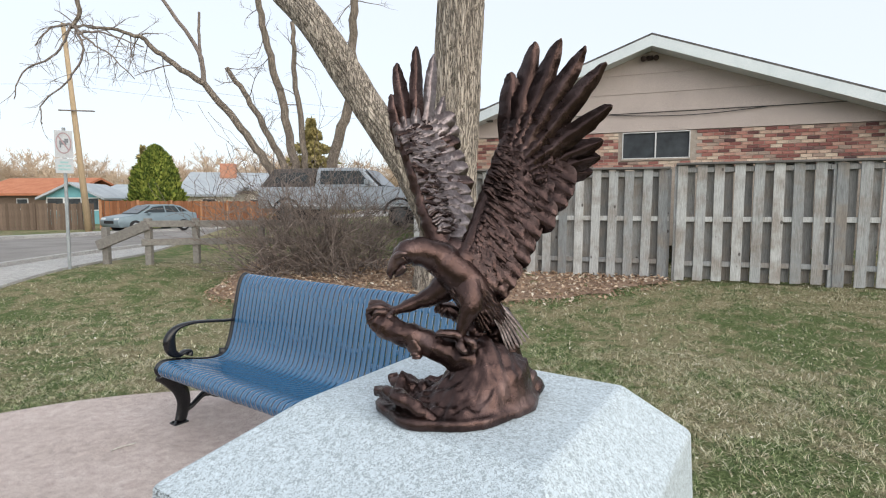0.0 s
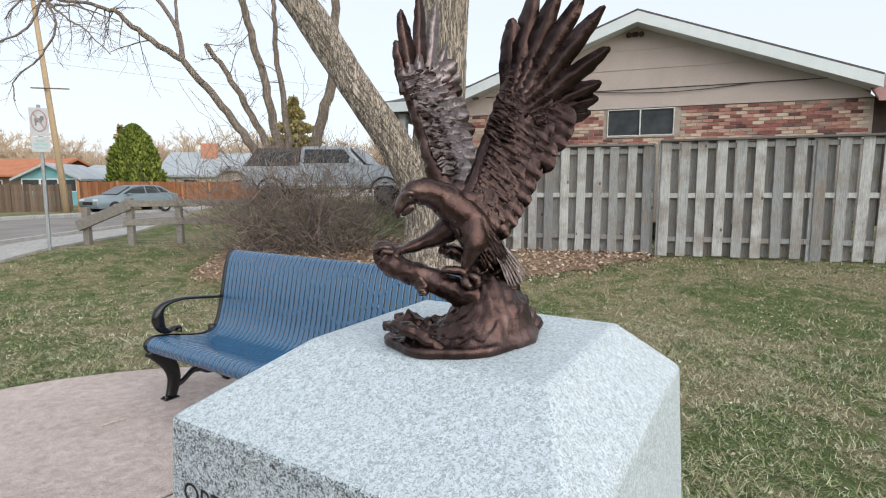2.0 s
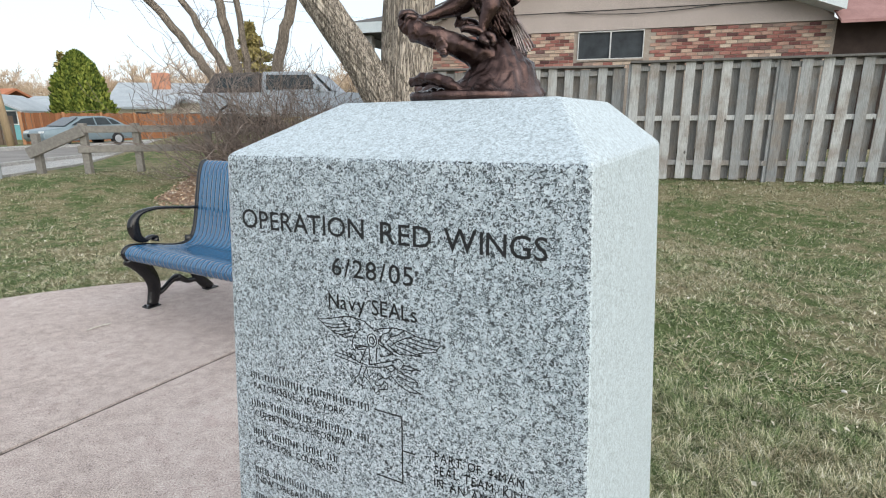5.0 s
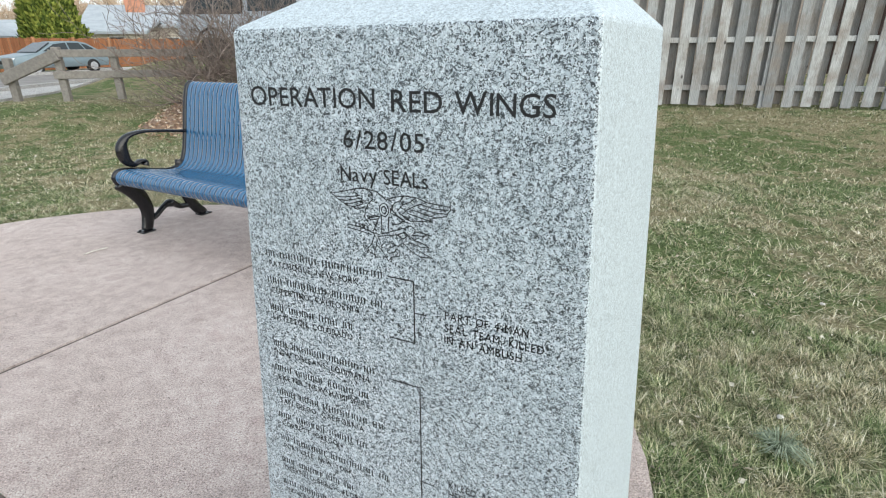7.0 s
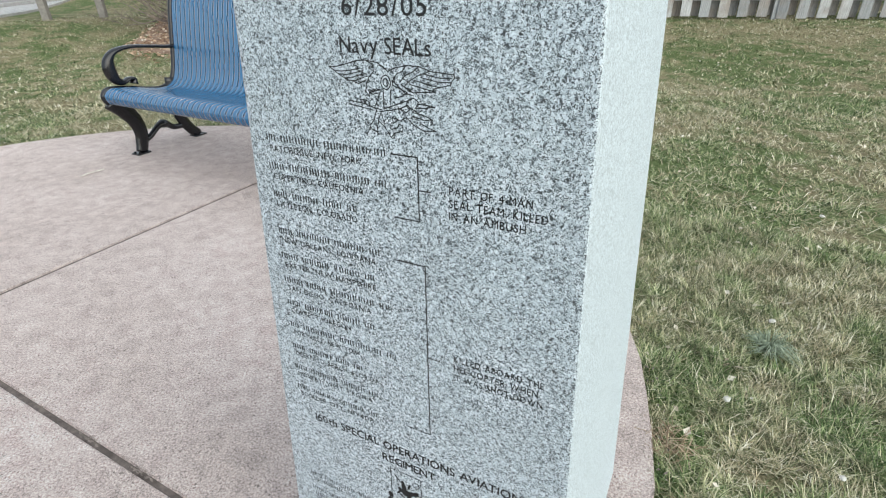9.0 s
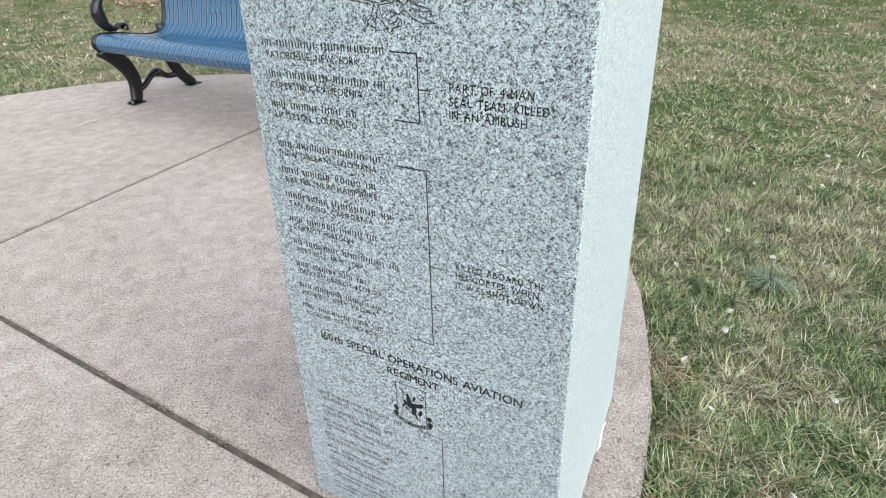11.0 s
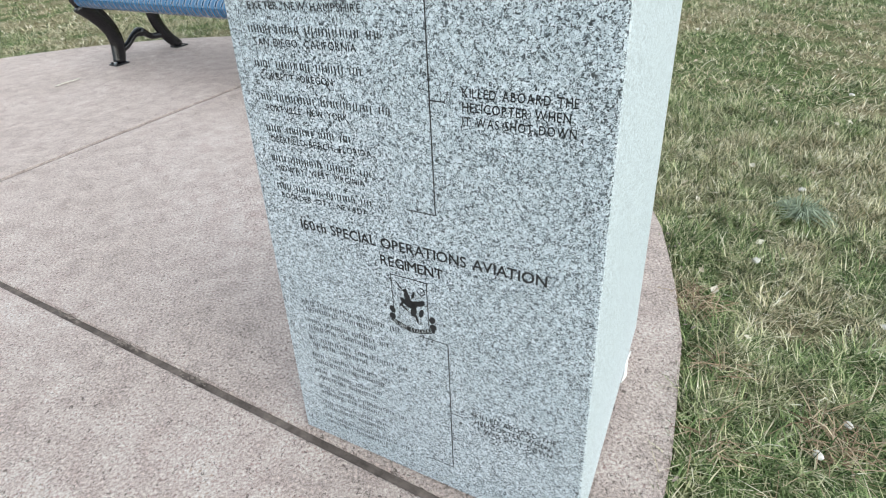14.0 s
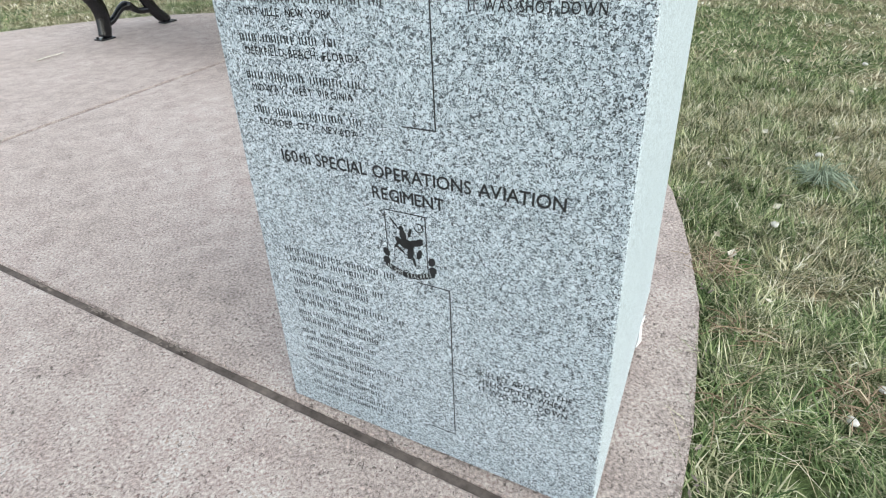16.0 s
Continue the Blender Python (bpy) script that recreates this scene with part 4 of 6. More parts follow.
def porch_bm(x0, x1, y0, y1, z0, z1):
    bm = bmesh.new()
    lo = [bm.verts.new(p) for p in ((x0, y0, z0), (x1, y0, z0), (x1, y1, z0), (x0, y1, z0))]
    a, b = bm.verts.new((x0 + 2.2, (y0 + y1) / 2, z1)), bm.verts.new((x1, (y0 + y1) / 2, z1))
    for f in ((lo[0], lo[1], b, a), (lo[2], lo[3], a, b), (lo[3], lo[0], a), (lo[1], lo[2], b), (lo[3], lo[2], lo[1], lo[0])):
        bm.faces.new(f)
    return bm


def ring_bm(x0, x1, y0, y1, z0, z1, t=0.05):
    bm = bmesh.new()
    for a, b, c, d in ((x0, x1, y0, y0 + t), (x0, x1, y1 - t, y1), (x0, x0 + t, y0 + t, y1 - t), (x1 - t, x1, y0 + t, y1 - t)):
        add_bm(bm, box_bm(a, b, c, d, z0, z1))
    return bm


house, HOUSE_BRICKS = house_near()


# ---- the near tree ----
def limb(bm, pts, r0, r1, sides=10, n=5, wig=0.0, seed=0):
    rnd = random.Random(seed)
    line = spline(pts, n)
    if wig:
        for i, p in enumerate(line):
            if 0 < i:
                p += Vector((rnd.uniform(-wig, wig), rnd.uniform(-wig, wig), rnd.uniform(-wig, wig)))
    m = len(line)
    tube_bm(line, [r0 + (r1 - r0) * (i / (m - 1)) ** 0.9 for i in range(m)], sides, bm)
    return line


def furrowed(pts, radii, sides=210, n=40, seed=0):
    """A trunk with real bark ridges."""
    line = spline(pts, n)
    m = len(line)
    bm = bmesh.new()
    rings = []
    run = 0.0
    for i, p in enumerate(line):
        d = (line[min(i + 1, m - 1)] - line[max(i - 1, 0)]).normalized()
        u = (Vector((1, 0, 0)) - d * d.x).normalized()
        v = d.cross(u)
        r = blend(radii, i / (m - 1))
        if i:
            run += (p - line[i - 1]).length
        ring = []
        for k in range(sides):
            a = 2 * math.pi * k / sides
            c = Vector((math.cos(a) * r * 17, math.sin(a) * r * 17, run * 1.7 + seed))
            cleft = math.exp(-(noise.noise(c + noise.noise_vector(c * 0.6) * 0.9) / 0.13) ** 2)
            ridge2 = noise.noise(c * 2.3)
            rr = r * (1 + 0.05 * noise.noise(Vector((math.cos(a), math.sin(a), run * 0.8 + seed)))) + 0.010 - 0.034 * cleft + 0.012 * ridge2
            ring.append(bm.verts.new(p + u * (rr * math.cos(a)) + v * (rr * math.sin(a))))
        rings.append(ring)
    for a, b in zip(rings, rings[1:]):
        for k in range(sides):
            bm.faces.new((a[k], a[(k + 1) % sides], b[(k + 1) % sides], b[k]))
    return bm


def near_tree():
    z = lie(0, 9.6)
    t = empty("tree", pose(0.0, 9.6, z), "large bare tree with two furrowed grey-brown trunks", "tree")
    part("trunk", furrowed([(0.05, 0, -0.2), (0.06, 0, 0.5), (0.12, 0, 1.6), (0.22, 0.05, 3.2), (0.32, 0.05, 5.2), (0.40, 0.1, 8)], [0.66, 0.54, 0.46, 0.43, 0.41, 0.36]), BARK, t, shade=True)
    part("trunk", furrowed([(0.05, -0.1, 0.1), (-0.08, -0.15, 1.1), (-0.56, -0.15, 2.1), (-1.36, -0.1, 3.3), (-2.2, -0.1, 4.6), (-2.9, 0, 5.4), (-3.6, 0, 6.3)], [0.38, 0.34, 0.29, 0.27, 0.265, 0.26, 0.22], seed=9), BARK, t, shade=True)


near_tree()


def sprout(bm, p, d, long, r, depth, rnd, up=0.15, sides=4, fork=(2, 4), wig=0.25, shrink=0.62, least=0.0):
    """A branch that forks, joined into bm."""
    pts = [p.copy()]
    d = d.normalized()
    n = 4
    for i in range(n):
        d = (d + Vector((rnd.uniform(-wig, wig), rnd.uniform(-wig, wig), rnd.uniform(-wig, wig) + up * 0.3))).normalized()
        pts.append(pts[-1] + d * (long / n))
    tube_bm(pts, [max(least, r * (1 - 0.55 * i / n)) for i in range(n + 1)], sides if depth > 1 else 3, bm, caps=False)
    if depth <= 0:
        return
    for k in range(rnd.randint(*fork)):
        i = rnd.randint(1, n)
        dd = (pts[i] - pts[i - 1]).normalized()
        side = Vector((rnd.uniform(-1, 1), rnd.uniform(-1, 1), rnd.uniform(-0.4, 0.9)))
        sprout(bm, pts[i], dd * 0.75 + side * 0.75, long * shrink * rnd.uniform(0.7, 1.15), r * 0.5, depth - 1, rnd, up, sides, fork, wig, shrink, least)


# ---- the bare tree behind the drive: five rising stems ----
def stems_tree():
    ox, oy = -5.9, 20.5
    z = lie(ox, oy)
    t = empty("tree", pose(ox, oy, z), "tall bare tree with several pale brown stems and lopped ends", "tree")
    rnd = random.Random(11)
    # stems, in metres from the foot
    stems = [[(-0.1, 0, 0), (-0.7, 0, 1.8), (-1.9, 0, 3.6), (-3.2, -0.2, 5.2), (-4.9, -0.3, 6.4), (-5.6, -0.3, 7.0), (-7.2, -0.3, 7.3), (-8.2, -0.2, 7.35)],
             [(0.1, 0.1, 0), (-0.4, 0.1, 2.4), (-1.4, 0.2, 4.3), (-2.4, 0.2, 5.9)],
             [(0.2, 0, 0), (0.1, 0, 2.6), (-0.4, 0, 5.0), (-0.9, 0, 7.2), (-1.2, 0, 9.2), (-1.4, 0, 11)],
             [(0.4, 0.2, 0), (0.5, 0.2, 2.6), (0.2, 0.2, 5.2), (0.1, 0.2, 7.6)],
             [(1.3, -0.2, 0), (1.6, -0.2, 2.2), (2.3, -0.2, 4.6), (2.5, -0.2, 6.8), (2.7, -0.2, 9.4), (2.9, 0, 11.5)]]
    radii = [(0.20, 0.025), (0.17, 0.09), (0.19, 0.09), (0.15, 0.08), (0.23, 0.12)]
    for k, (pts, (r0, r1)) in enumerate(zip(stems, radii)):
        bm = bmesh.new()
        line = limb(bm, pts, r0, r1, 9, 7, 0.06, k)
        st = part("stem", bm, THIN_BARK, t, shade=True)
        tw = bmesh.new()
        for j in range(10 if k == 0 else 6):
            i = rnd.randint(len(line) // 2, len(line) - 1)
            sprout(tw, line[i], Vector((rnd.uniform(-1, 0.6), rnd.uniform(-0.5, 0.5), rnd.uniform(-0.9, 0.9))), rnd.uniform(0.5, 1.1), 0.022, 2, rnd, -0.1, 4)
        if k == 0:
            i0 = int(len(line) * 0.42)
            limb(tw, [line[i0], line[i0] + Vector((-0.15, 0, 1.2)), line[i0] + Vector((-1.4, 0, 3.0)), line[i0] + Vector((-2.0, 0, 4.2))], 0.10, 0.05, 7, 5, 0.03, 40)
            limb(tw, [line[i0] + Vector((-0.1, 0, 0.8)), line[i0] + Vector((-0.12, 0, 1.8)), line[i0] + Vector((-0.08, 0, 2.6))], 0.06, 0.045, 6, 5, 0.02, 41)
            for j in range(14):
                e = line[-1 - rnd.randint(0, 24)]
                sprout(tw, e, Vector((rnd.uniform(-1, 0.3), rnd.uniform(-0.4, 0.4), rnd.uniform(-1.0, 0.25))), rnd.uniform(0.6, 1.9), 0.026, 2, rnd, -0.45, 4)
        tagged(part("twig_spray", tw, TWIG, st), kind="stuff")


stems_tree()


def hanging_limb():
    """Thin limb of the near tree that droops into view."""
    rnd = random.Random(8)
    t = empty("tree", pose(-9.6, 13.2, lie(-9.6, 13.2) + 0.0), "slender bare street tree with drooping twigs", "tree")
    bm = bmesh.new()
    limb(bm, [(-3.6, 0.5, -0.1), (-3.5, 0.5, 3), (-3.2, 0.4, 6.2), (-2.0, 0.3, 7.6), (0.2, 0, 7.3), (0.75, 0, 6.2), (0.55, 0, 5.6)], 0.12, 0.04, 8, 6, 0.03, 3)
    part("trunk", bm, THIN_BARK, t, shade=True)
    bm = bmesh.new()
    for pts in ([(0.55, 0, 5.7), (0.1, 0, 5.0), (-0.75, 0, 4.55), (-1.0, 0, 3.9)], [(0.55, 0, 5.7), (0.8, 0, 5.1), (0.4, 0, 4.4), (-0.3, 0, 3.8), (-0.35, 0, 3.3)], [(0.55, 0, 5.7), (0.95, 0, 5.3), (1.4, 0, 5.0), (2.0, 0, 4.4)], [(0.55, 0, 5.7), (0.0, 0, 5.6), (-0.4, 0, 5.2)], [(0.6, 0, 5.5), (1.3, 0, 5.5), (2.2, 0.1, 5.2)]):
        line = limb(bm, pts, 0.034, 0.012, 5, 6, 0.02, rnd.randint(0, 99))
        for j in range(9):
            sprout(bm, line[rnd.randint(3, len(line) - 1)], Vector((rnd.uniform(-1, 0.8), rnd.uniform(-0.3, 0.3), rnd.uniform(-1, 0.2))), rnd.uniform(0.35, 0.8), 0.009, 1, rnd, -0.3, 3)
    tagged(part("twig_spray", bm, TWIG, t), kind="stuff")


hanging_limb()


# ---- bare shrub ----
SHRUB_TWIG = mottled("shrub_twigs", (0.065, 0.052, 0.047), (0.29, 0.235, 0.205), 9, 0.85)


def shrub():
    ox, oy = -2.62, 10.95
    t = empty("shrub", pose(ox, oy, lie(ox, oy)), "wide leafless shrub of tangled reddish-brown twigs in the mulch bed", "shrub")
    rnd = random.Random(21)
    for c in range(5):
        bm = bmesh.new()
        cx, cy = (c - 2) * 0.52 + 0.12, rnd.uniform(-0.35, 0.35)
        for k in range(34):
            a = rnd.uniform(0, 2 * math.pi)
            lean = rnd.uniform(0.1, 1.35)
            d = Vector((math.cos(a) * lean * 1.25, math.sin(a) * lean * 0.8, 1.0))
            h = rnd.uniform(0.85, 2.25) * (1.0, 1.08, 1.02, 0.9, 0.66)[c]
            sprout(bm, Vector((cx + rnd.uniform(-0.3, 0.3), cy + rnd.uniform(-0.3, 0.3), -0.03)), d, h, rnd.uniform(0.010, 0.018), 2, rnd, 0.0, 4, (3, 5), 0.42, 0.62, 0.0036)
        part("branch_clump", bm, SHRUB_TWIG, t)


shrub()


# ---- evergreens ----
def evergreen(name, x, y, tall, wide, label, mat_, seed, pointed=1.0, count=9000, z=None):
    z = lie(x, y) if z is None else z
    t = empty(name, pose(x, y, z), label, "evergreen")
    part("trunk", tube_bm([(0, 0, -0.2), (0, 0, tall * 0.4), (0, 0, tall * 0.9)], [0.16, 0.12, 0.03], 8), THIN_BARK, t)
    rnd = np.random.RandomState(seed)
    verts, faces = [], []
    for k in range(count):
        h = rnd.rand()
        a = rnd.rand() * 2 * math.pi
        if pointed > 1.5:
            rr = (1 - h) * (0.62 + 0.38 * math.sin(h * 46))
        else:
            rr = max(0.0, 1 - h ** 1.9) ** 0.66 * (0.72 + 0.28 * min(1, h / 0.15))
        lump = 1 + 0.22 * noise.noise(Vector((math.cos(a) * 2.2, math.sin(a) * 2.2, h * 5 + seed))) + 0.16 * noise.noise(Vector((math.cos(a) * 6, math.sin(a) * 6, h * 13)))
        r = wide / 2 * rr * lump * (0.72 + 0.30 * rnd.rand() ** 0.5)
        p = Vector((math.cos(a) * r, math.sin(a) * r, 0.12 + h * tall))
        out = Vector((math.cos(a), math.sin(a), 0.0))
        up = (Vector((0, 0, 1)) * (0.9 if pointed < 1.5 else 0.05) + out * 0.5 + Vector(rnd.uniform(-0.5, 0.5, 3))).normalized()
        side = up.cross(out + Vector(rnd.uniform(-0.7, 0.7, 3))).normalized()
        s = rnd.uniform(0.10, 0.20) * (wide / 4.2) ** 0.3
        i = len(verts)
        verts += [p - side * s * 0.45, p + up * s * 0.9 - side * s * 0.5 + out * 0.02, p + up * s * 1.9, p + up * s * 0.9 + side * s * 0.5 + out * 0.02, p + side * s * 0.45]
        faces.append((i, i + 1, i + 2, i + 3, i + 4))
    part_mesh("crown", raw(verts, faces), mat_, t)


FOLIAGE = varied("evergreen_foliage", [(0.0, (0.035, 0.06, 0.01)), (0.5, (0.14, 0.19, 0.032)), (1.0, (0.32, 0.35, 0.07))], 0.8, 8, island=True)
SPRUCE = varied("spruce_foliage", [(0.0, (0.14, 0.125, 0.04)), (1.0, (0.42, 0.35, 0.15))], 0.8, 8, island=True)
evergreen("evergreen_tree", -22.0, 40.5, 5.7, 3.9, "dense rounded green arborvitae behind the cedar fence", FOLIAGE, 2, count=12000)
evergreen("spruce_tree", -11.9, 48.0, 8.9, 10.0, "olive-green spruce rising behind the bare stems", SPRUCE, 5, 2.0, 9000)
evergreen("pine_tree", -29.5, 52.0, 7.0, 5.2, "thin grey-green pine beside the arborvitae", SPRUCE, 9, 2.0, 1500)
evergreen("pine_tree", 28.0, 30.0, 11.5, 6.0, "dark green pine beyond the house roof", SPRUCE, 12, 2.0, 3500)


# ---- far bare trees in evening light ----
# distance haze and warm evening light are put into this pale twig colour
HAZY_TWIG = mottled("hazy_far_branches", (0.40, 0.30, 0.215), (0.56, 0.45, 0.34), 3, 0.9)


def far_tree(seed, tall):
    rnd = random.Random(seed)
    t = empty("far_tree", pose(0, 0, -500), "bare twiggy tree far down the street", "tree", "far bare trees")
    bm = bmesh.new()
    tube_bm([(0, 0, -0.3), (0.05, 0, tall * 0.2), (0, 0.1, tall * 0.36)], [0.25, 0.2, 0.16], 6, bm)
    part("trunk", bm, HAZY_TWIG, t)
    bm = bmesh.new()
    for k in range(12):
        a = rnd.uniform(0, 6.28)
        sprout(bm, Vector((0, 0, tall * rnd.uniform(0.16, 0.36))), Vector((math.cos(a) * 0.75, math.sin(a) * 0.75, 1.0)), tall * 0.34, 0.13, 4, rnd, 0.1, 3, (2, 4), 0.3, 0.66, 0.028)
    part("crown", bm, HAZY_TWIG, t)
    return t


protos = [far_tree(31, 9.0), far_tree(32, 8.0), far_tree(33, 10.0)]
rnd_t = random.Random(6)
for k in range(56):
    d = rnd_t.uniform(66, 98)
    ang = -0.93 + 0.90 * (k + rnd_t.uniform(0, 1)) / 56
    x, y = d * math.tan(ang), d
    copy_thing(protos[k % 3], pose(x, y, lie(x, y), 0, 0, rnd_t.uniform(0, 360)) @ Matrix.Scale(rnd_t.uniform(0.8, 1.2) * (0.45 + d / 180), 4))
for k, p in enumerate(protos):
    x, y = (-62, -48, -70)[k], (78, 84, 70)[k]
    p.matrix_basis = pose(x, y, lie(x, y))


# ---- street sign, utility pole ----
SIGN_WHITE = mottled("faded_sign_face", (0.40, 0.41, 0.43), (0.50, 0.51, 0.52), 12, 0.5, 0.05)
SIGN_RED = mottled("faded_sign_ring", (0.30, 0.20, 0.21), (0.38, 0.27, 0.28), 14, 0.5)
SIGN_DARK = mottled("faded_sign_symbol", (0.10, 0.11, 0.13), (0.18, 0.19, 0.2), 14, 0.5)
SIGN_TEAL = mottled("faded_sign_bars", (0.25, 0.42, 0.42), (0.35, 0.5, 0.5), 14, 0.5)
GALV = mottled("galvanised_steel", (0.22, 0.24, 0.25), (0.32, 0.34, 0.35), 9, 0.5, 0.1, 60, 0.5)
POLE_WOOD = varied("pole_wood", [(0.0, (0.36, 0.27, 0.17)), (1.0, (0.40, 0.30, 0.19))], 0.9, 8, (5, 5, 0.5))


def street_sign():
    x, y = -7.65, 10.65
    t = empty("street_sign", pose(x, y, lie(x, y), 0, 0.8, 20), "small faded prohibition sign on a grey steel post by the sidewalk", "sign")
    part("post", box_bm(-0.03, 0.03, -0.02, 0.02, -0.2, 2.86, 0.006), GALV, t)
    up = part("sign_plate", box_bm(-0.155, 0.155, -0.032, -0.026, 2.26, 2.80, 0.003), SIGN_WHITE, t)
    ring = [(0.125 * math.cos(a), -0.036, 2.55 + 0.20 * math.sin(a)) for a in np.linspace(0, 2 * math.pi, 29)]
    part("ring", tube_bm(ring, [(0.004, 0.012)] * 29, 6, caps=False), SIGN_RED, up)
    part("slash", box_bm(-0.012, 0.012, -0.041, -0.036, -0.17, 0.17), SIGN_RED, up, at=pose(0, 0, 2.55, 0, -32, 0))
    bm = box_bm(-0.07, 0.05, -0.035, -0.0325, 2.52, 2.60)
    add_bm(bm, box_bm(0.02, 0.08, -0.0356, -0.033, 2.56, 2.64))
    add_bm(bm, box_bm(-0.065, -0.04, -0.0352, -0.033, 2.46, 2.53))
    part("symbol", bm, SIGN_DARK, up)
    lo = part("sign_plate", box_bm(-0.155, 0.155, -0.032, -0.026, 1.95, 2.245, 0.003), SIGN_WHITE, t)
    for z, w in ((2.15, 0.07), (2.08, 0.11), (2.01, 0.11)):
        part("bar", box_bm(-w, w, -0.036, -0.033, z, z + 0.035), SIGN_TEAL, lo)


street_sign()


def utility_pole():
    x, y = -18.6, 27.5
    z = lie(x, y)
    t = empty("utility_pole", pose(x, y, z, 0, -1.2, 0), "leaning weathered wooden utility pole across the street", "pole")
    part("shaft", tube_bm([(0, 0, -0.3), (-0.2, 0, 4), (-0.5, 0, 10.7)], [0.17, 0.14, 0.10], 12), POLE_WOOD, t, shade=True)
    part("crossarm", box_bm(-0.75, 1.1, -0.05, 0.05, -0.028, 0.028, 0.01), TWIG, t, at=pose(-0.2, -0.2, 6.3, 0, 3, 0))
    bm = bmesh.new()
    for a, b, sag in (((-0.38, 0, 8.2), (48, 22, 9.0), 1.6), ((-0.36, 0, 7.6), (48, 22, 8.2), 1.5), ((-0.36, 0, 7.7), (-50, -16, 8.5), 1.2)):
        tube_bm([Vector(a).lerp(Vector(b), i / 24) - Vector((0, 0, sag * math.sin(math.pi * i / 24))) for i in range(25)], 0.005, 4, bm, caps=False)
    part("wires", bm, WIRE, t)


utility_pole()


# ---- vehicles ----
def paint(name, c, rough=0.3, metal=0.35):
    m = mat(name, rough, metal, 0.4)
    v = coords(m)
    dirt = noise_node(m, v, 2.5, 5, 0.6)
    return finish(m, mixc(m, ramp(m, dirt, [(0.4, 0.0), (0.75, 0.35)]), c, tuple(0.6 * k for k in c)))


CAR_SILVER = paint("pale_blue_silver_paint", (0.21, 0.265, 0.29))
TRUCK_SILVER = paint("pale_silver_paint", (0.37, 0.40, 0.43), 0.35)
TRUCK_DARK = paint("dark_cap_paint", (0.062, 0.052, 0.048), 0.55, 0.0)
AUTO_GLASS = mottled("tinted_glass", (0.015, 0.02, 0.022), (0.03, 0.038, 0.04), 2, 0.06, 0.0, 30, spec=0.5)
TYRE = mottled("tyre_rubber", (0.012, 0.012, 0.013), (0.025, 0.025, 0.026), 12, 0.85)
RIM = mottled("alloy_rim", (0.45, 0.46, 0.47), (0.6, 0.6, 0.61), 9, 0.35, 0.05, 60, 0.7)
DULL_RIM = mottled("dull_steel_wheel", (0.07, 0.07, 0.072), (0.13, 0.13, 0.132), 9, 0.6)
LENS = mottled("clear_lamp", (0.6, 0.62, 0.63), (0.75, 0.76, 0.77), 9, 0.15, 0.0)
RED_LENS = mottled("red_lamp", (0.30, 0.02, 0.02), (0.4, 0.03, 0.03), 9, 0.2, 0.0)


def hull(profile, half, inset, z_in0, z_in1, bev):
    """A closed side outline (x, z), as wide as half on both sides, drawn in by inset between two heights."""
    bm = bmesh.new()
    sides = []
    for s in (-1, 1):
        vs = []
        for x, z in profile:
            k = min(1.0, max(0.0, (z - z_in0) / (z_in1 - z_in0)))
            vs.append(bm.verts.new((x, s * (half - inset * k), z)))
        sides.append(vs)
    n = len(profile)
    for k in range(n):
        bm.faces.new((sides[0][k], sides[0][(k + 1) % n], sides[1][(k + 1) % n], sides[1][k]))
    bm.faces.new(sides[0][::-1])
    bm.faces.new(sides[1])
    bmesh.ops.recalc_face_normals(bm, faces=bm.faces[:])
    if bev:
        bmesh.ops.bevel(bm, geom=bm.edges[:], offset=bev, segments=3, affect="EDGES", profile=0.5)
    return bm


def panel(pts, y, t=0.012):
    bm = bmesh.new()
    f = bm.faces.new([bm.verts.new((x, y(z), z)) for x, z in pts])
    r = bmesh.ops.extrude_face_region(bm, geom=[f])
    s = 1 if y(1) > 0 else -1
    bmesh.ops.translate(bm, verts=[v for v in r["geom"] if isinstance(v, bmesh.types.BMVert)], vec=(0, s * t, 0))
    bmesh.ops.recalc_face_normals(bm, faces=bm.faces[:])
    return bm


def wheel(parent, x, y, r, w, hub):
    tyre = part("wheel", tube_bm([(x, y - w / 2, r), (x, y - w / 2 + 0.03, r), (x, y + w / 2 - 0.03, r), (x, y + w / 2, r)], [r * 0.9, r, r, r * 0.9], 28), TYRE, parent, "black tyre", True)
    s = 1 if y > 0 else -1
    bm = tube_bm([(x, y + s * (w / 2 - 0.03), r), (x, y + s * (w / 2 + 0.004), r)], [r * 0.64, r * 0.60], 24)
    for k in range(5):
        add_bm(bm, box_bm(-0.03, 0.03, -0.01, 0.01, r * 0.1, r * 0.6, 0.006), pose(x, y + s * (w / 2 + 0.01), r, 0, 72 * k, 0))
    part("rim", bm, hub, tyre)


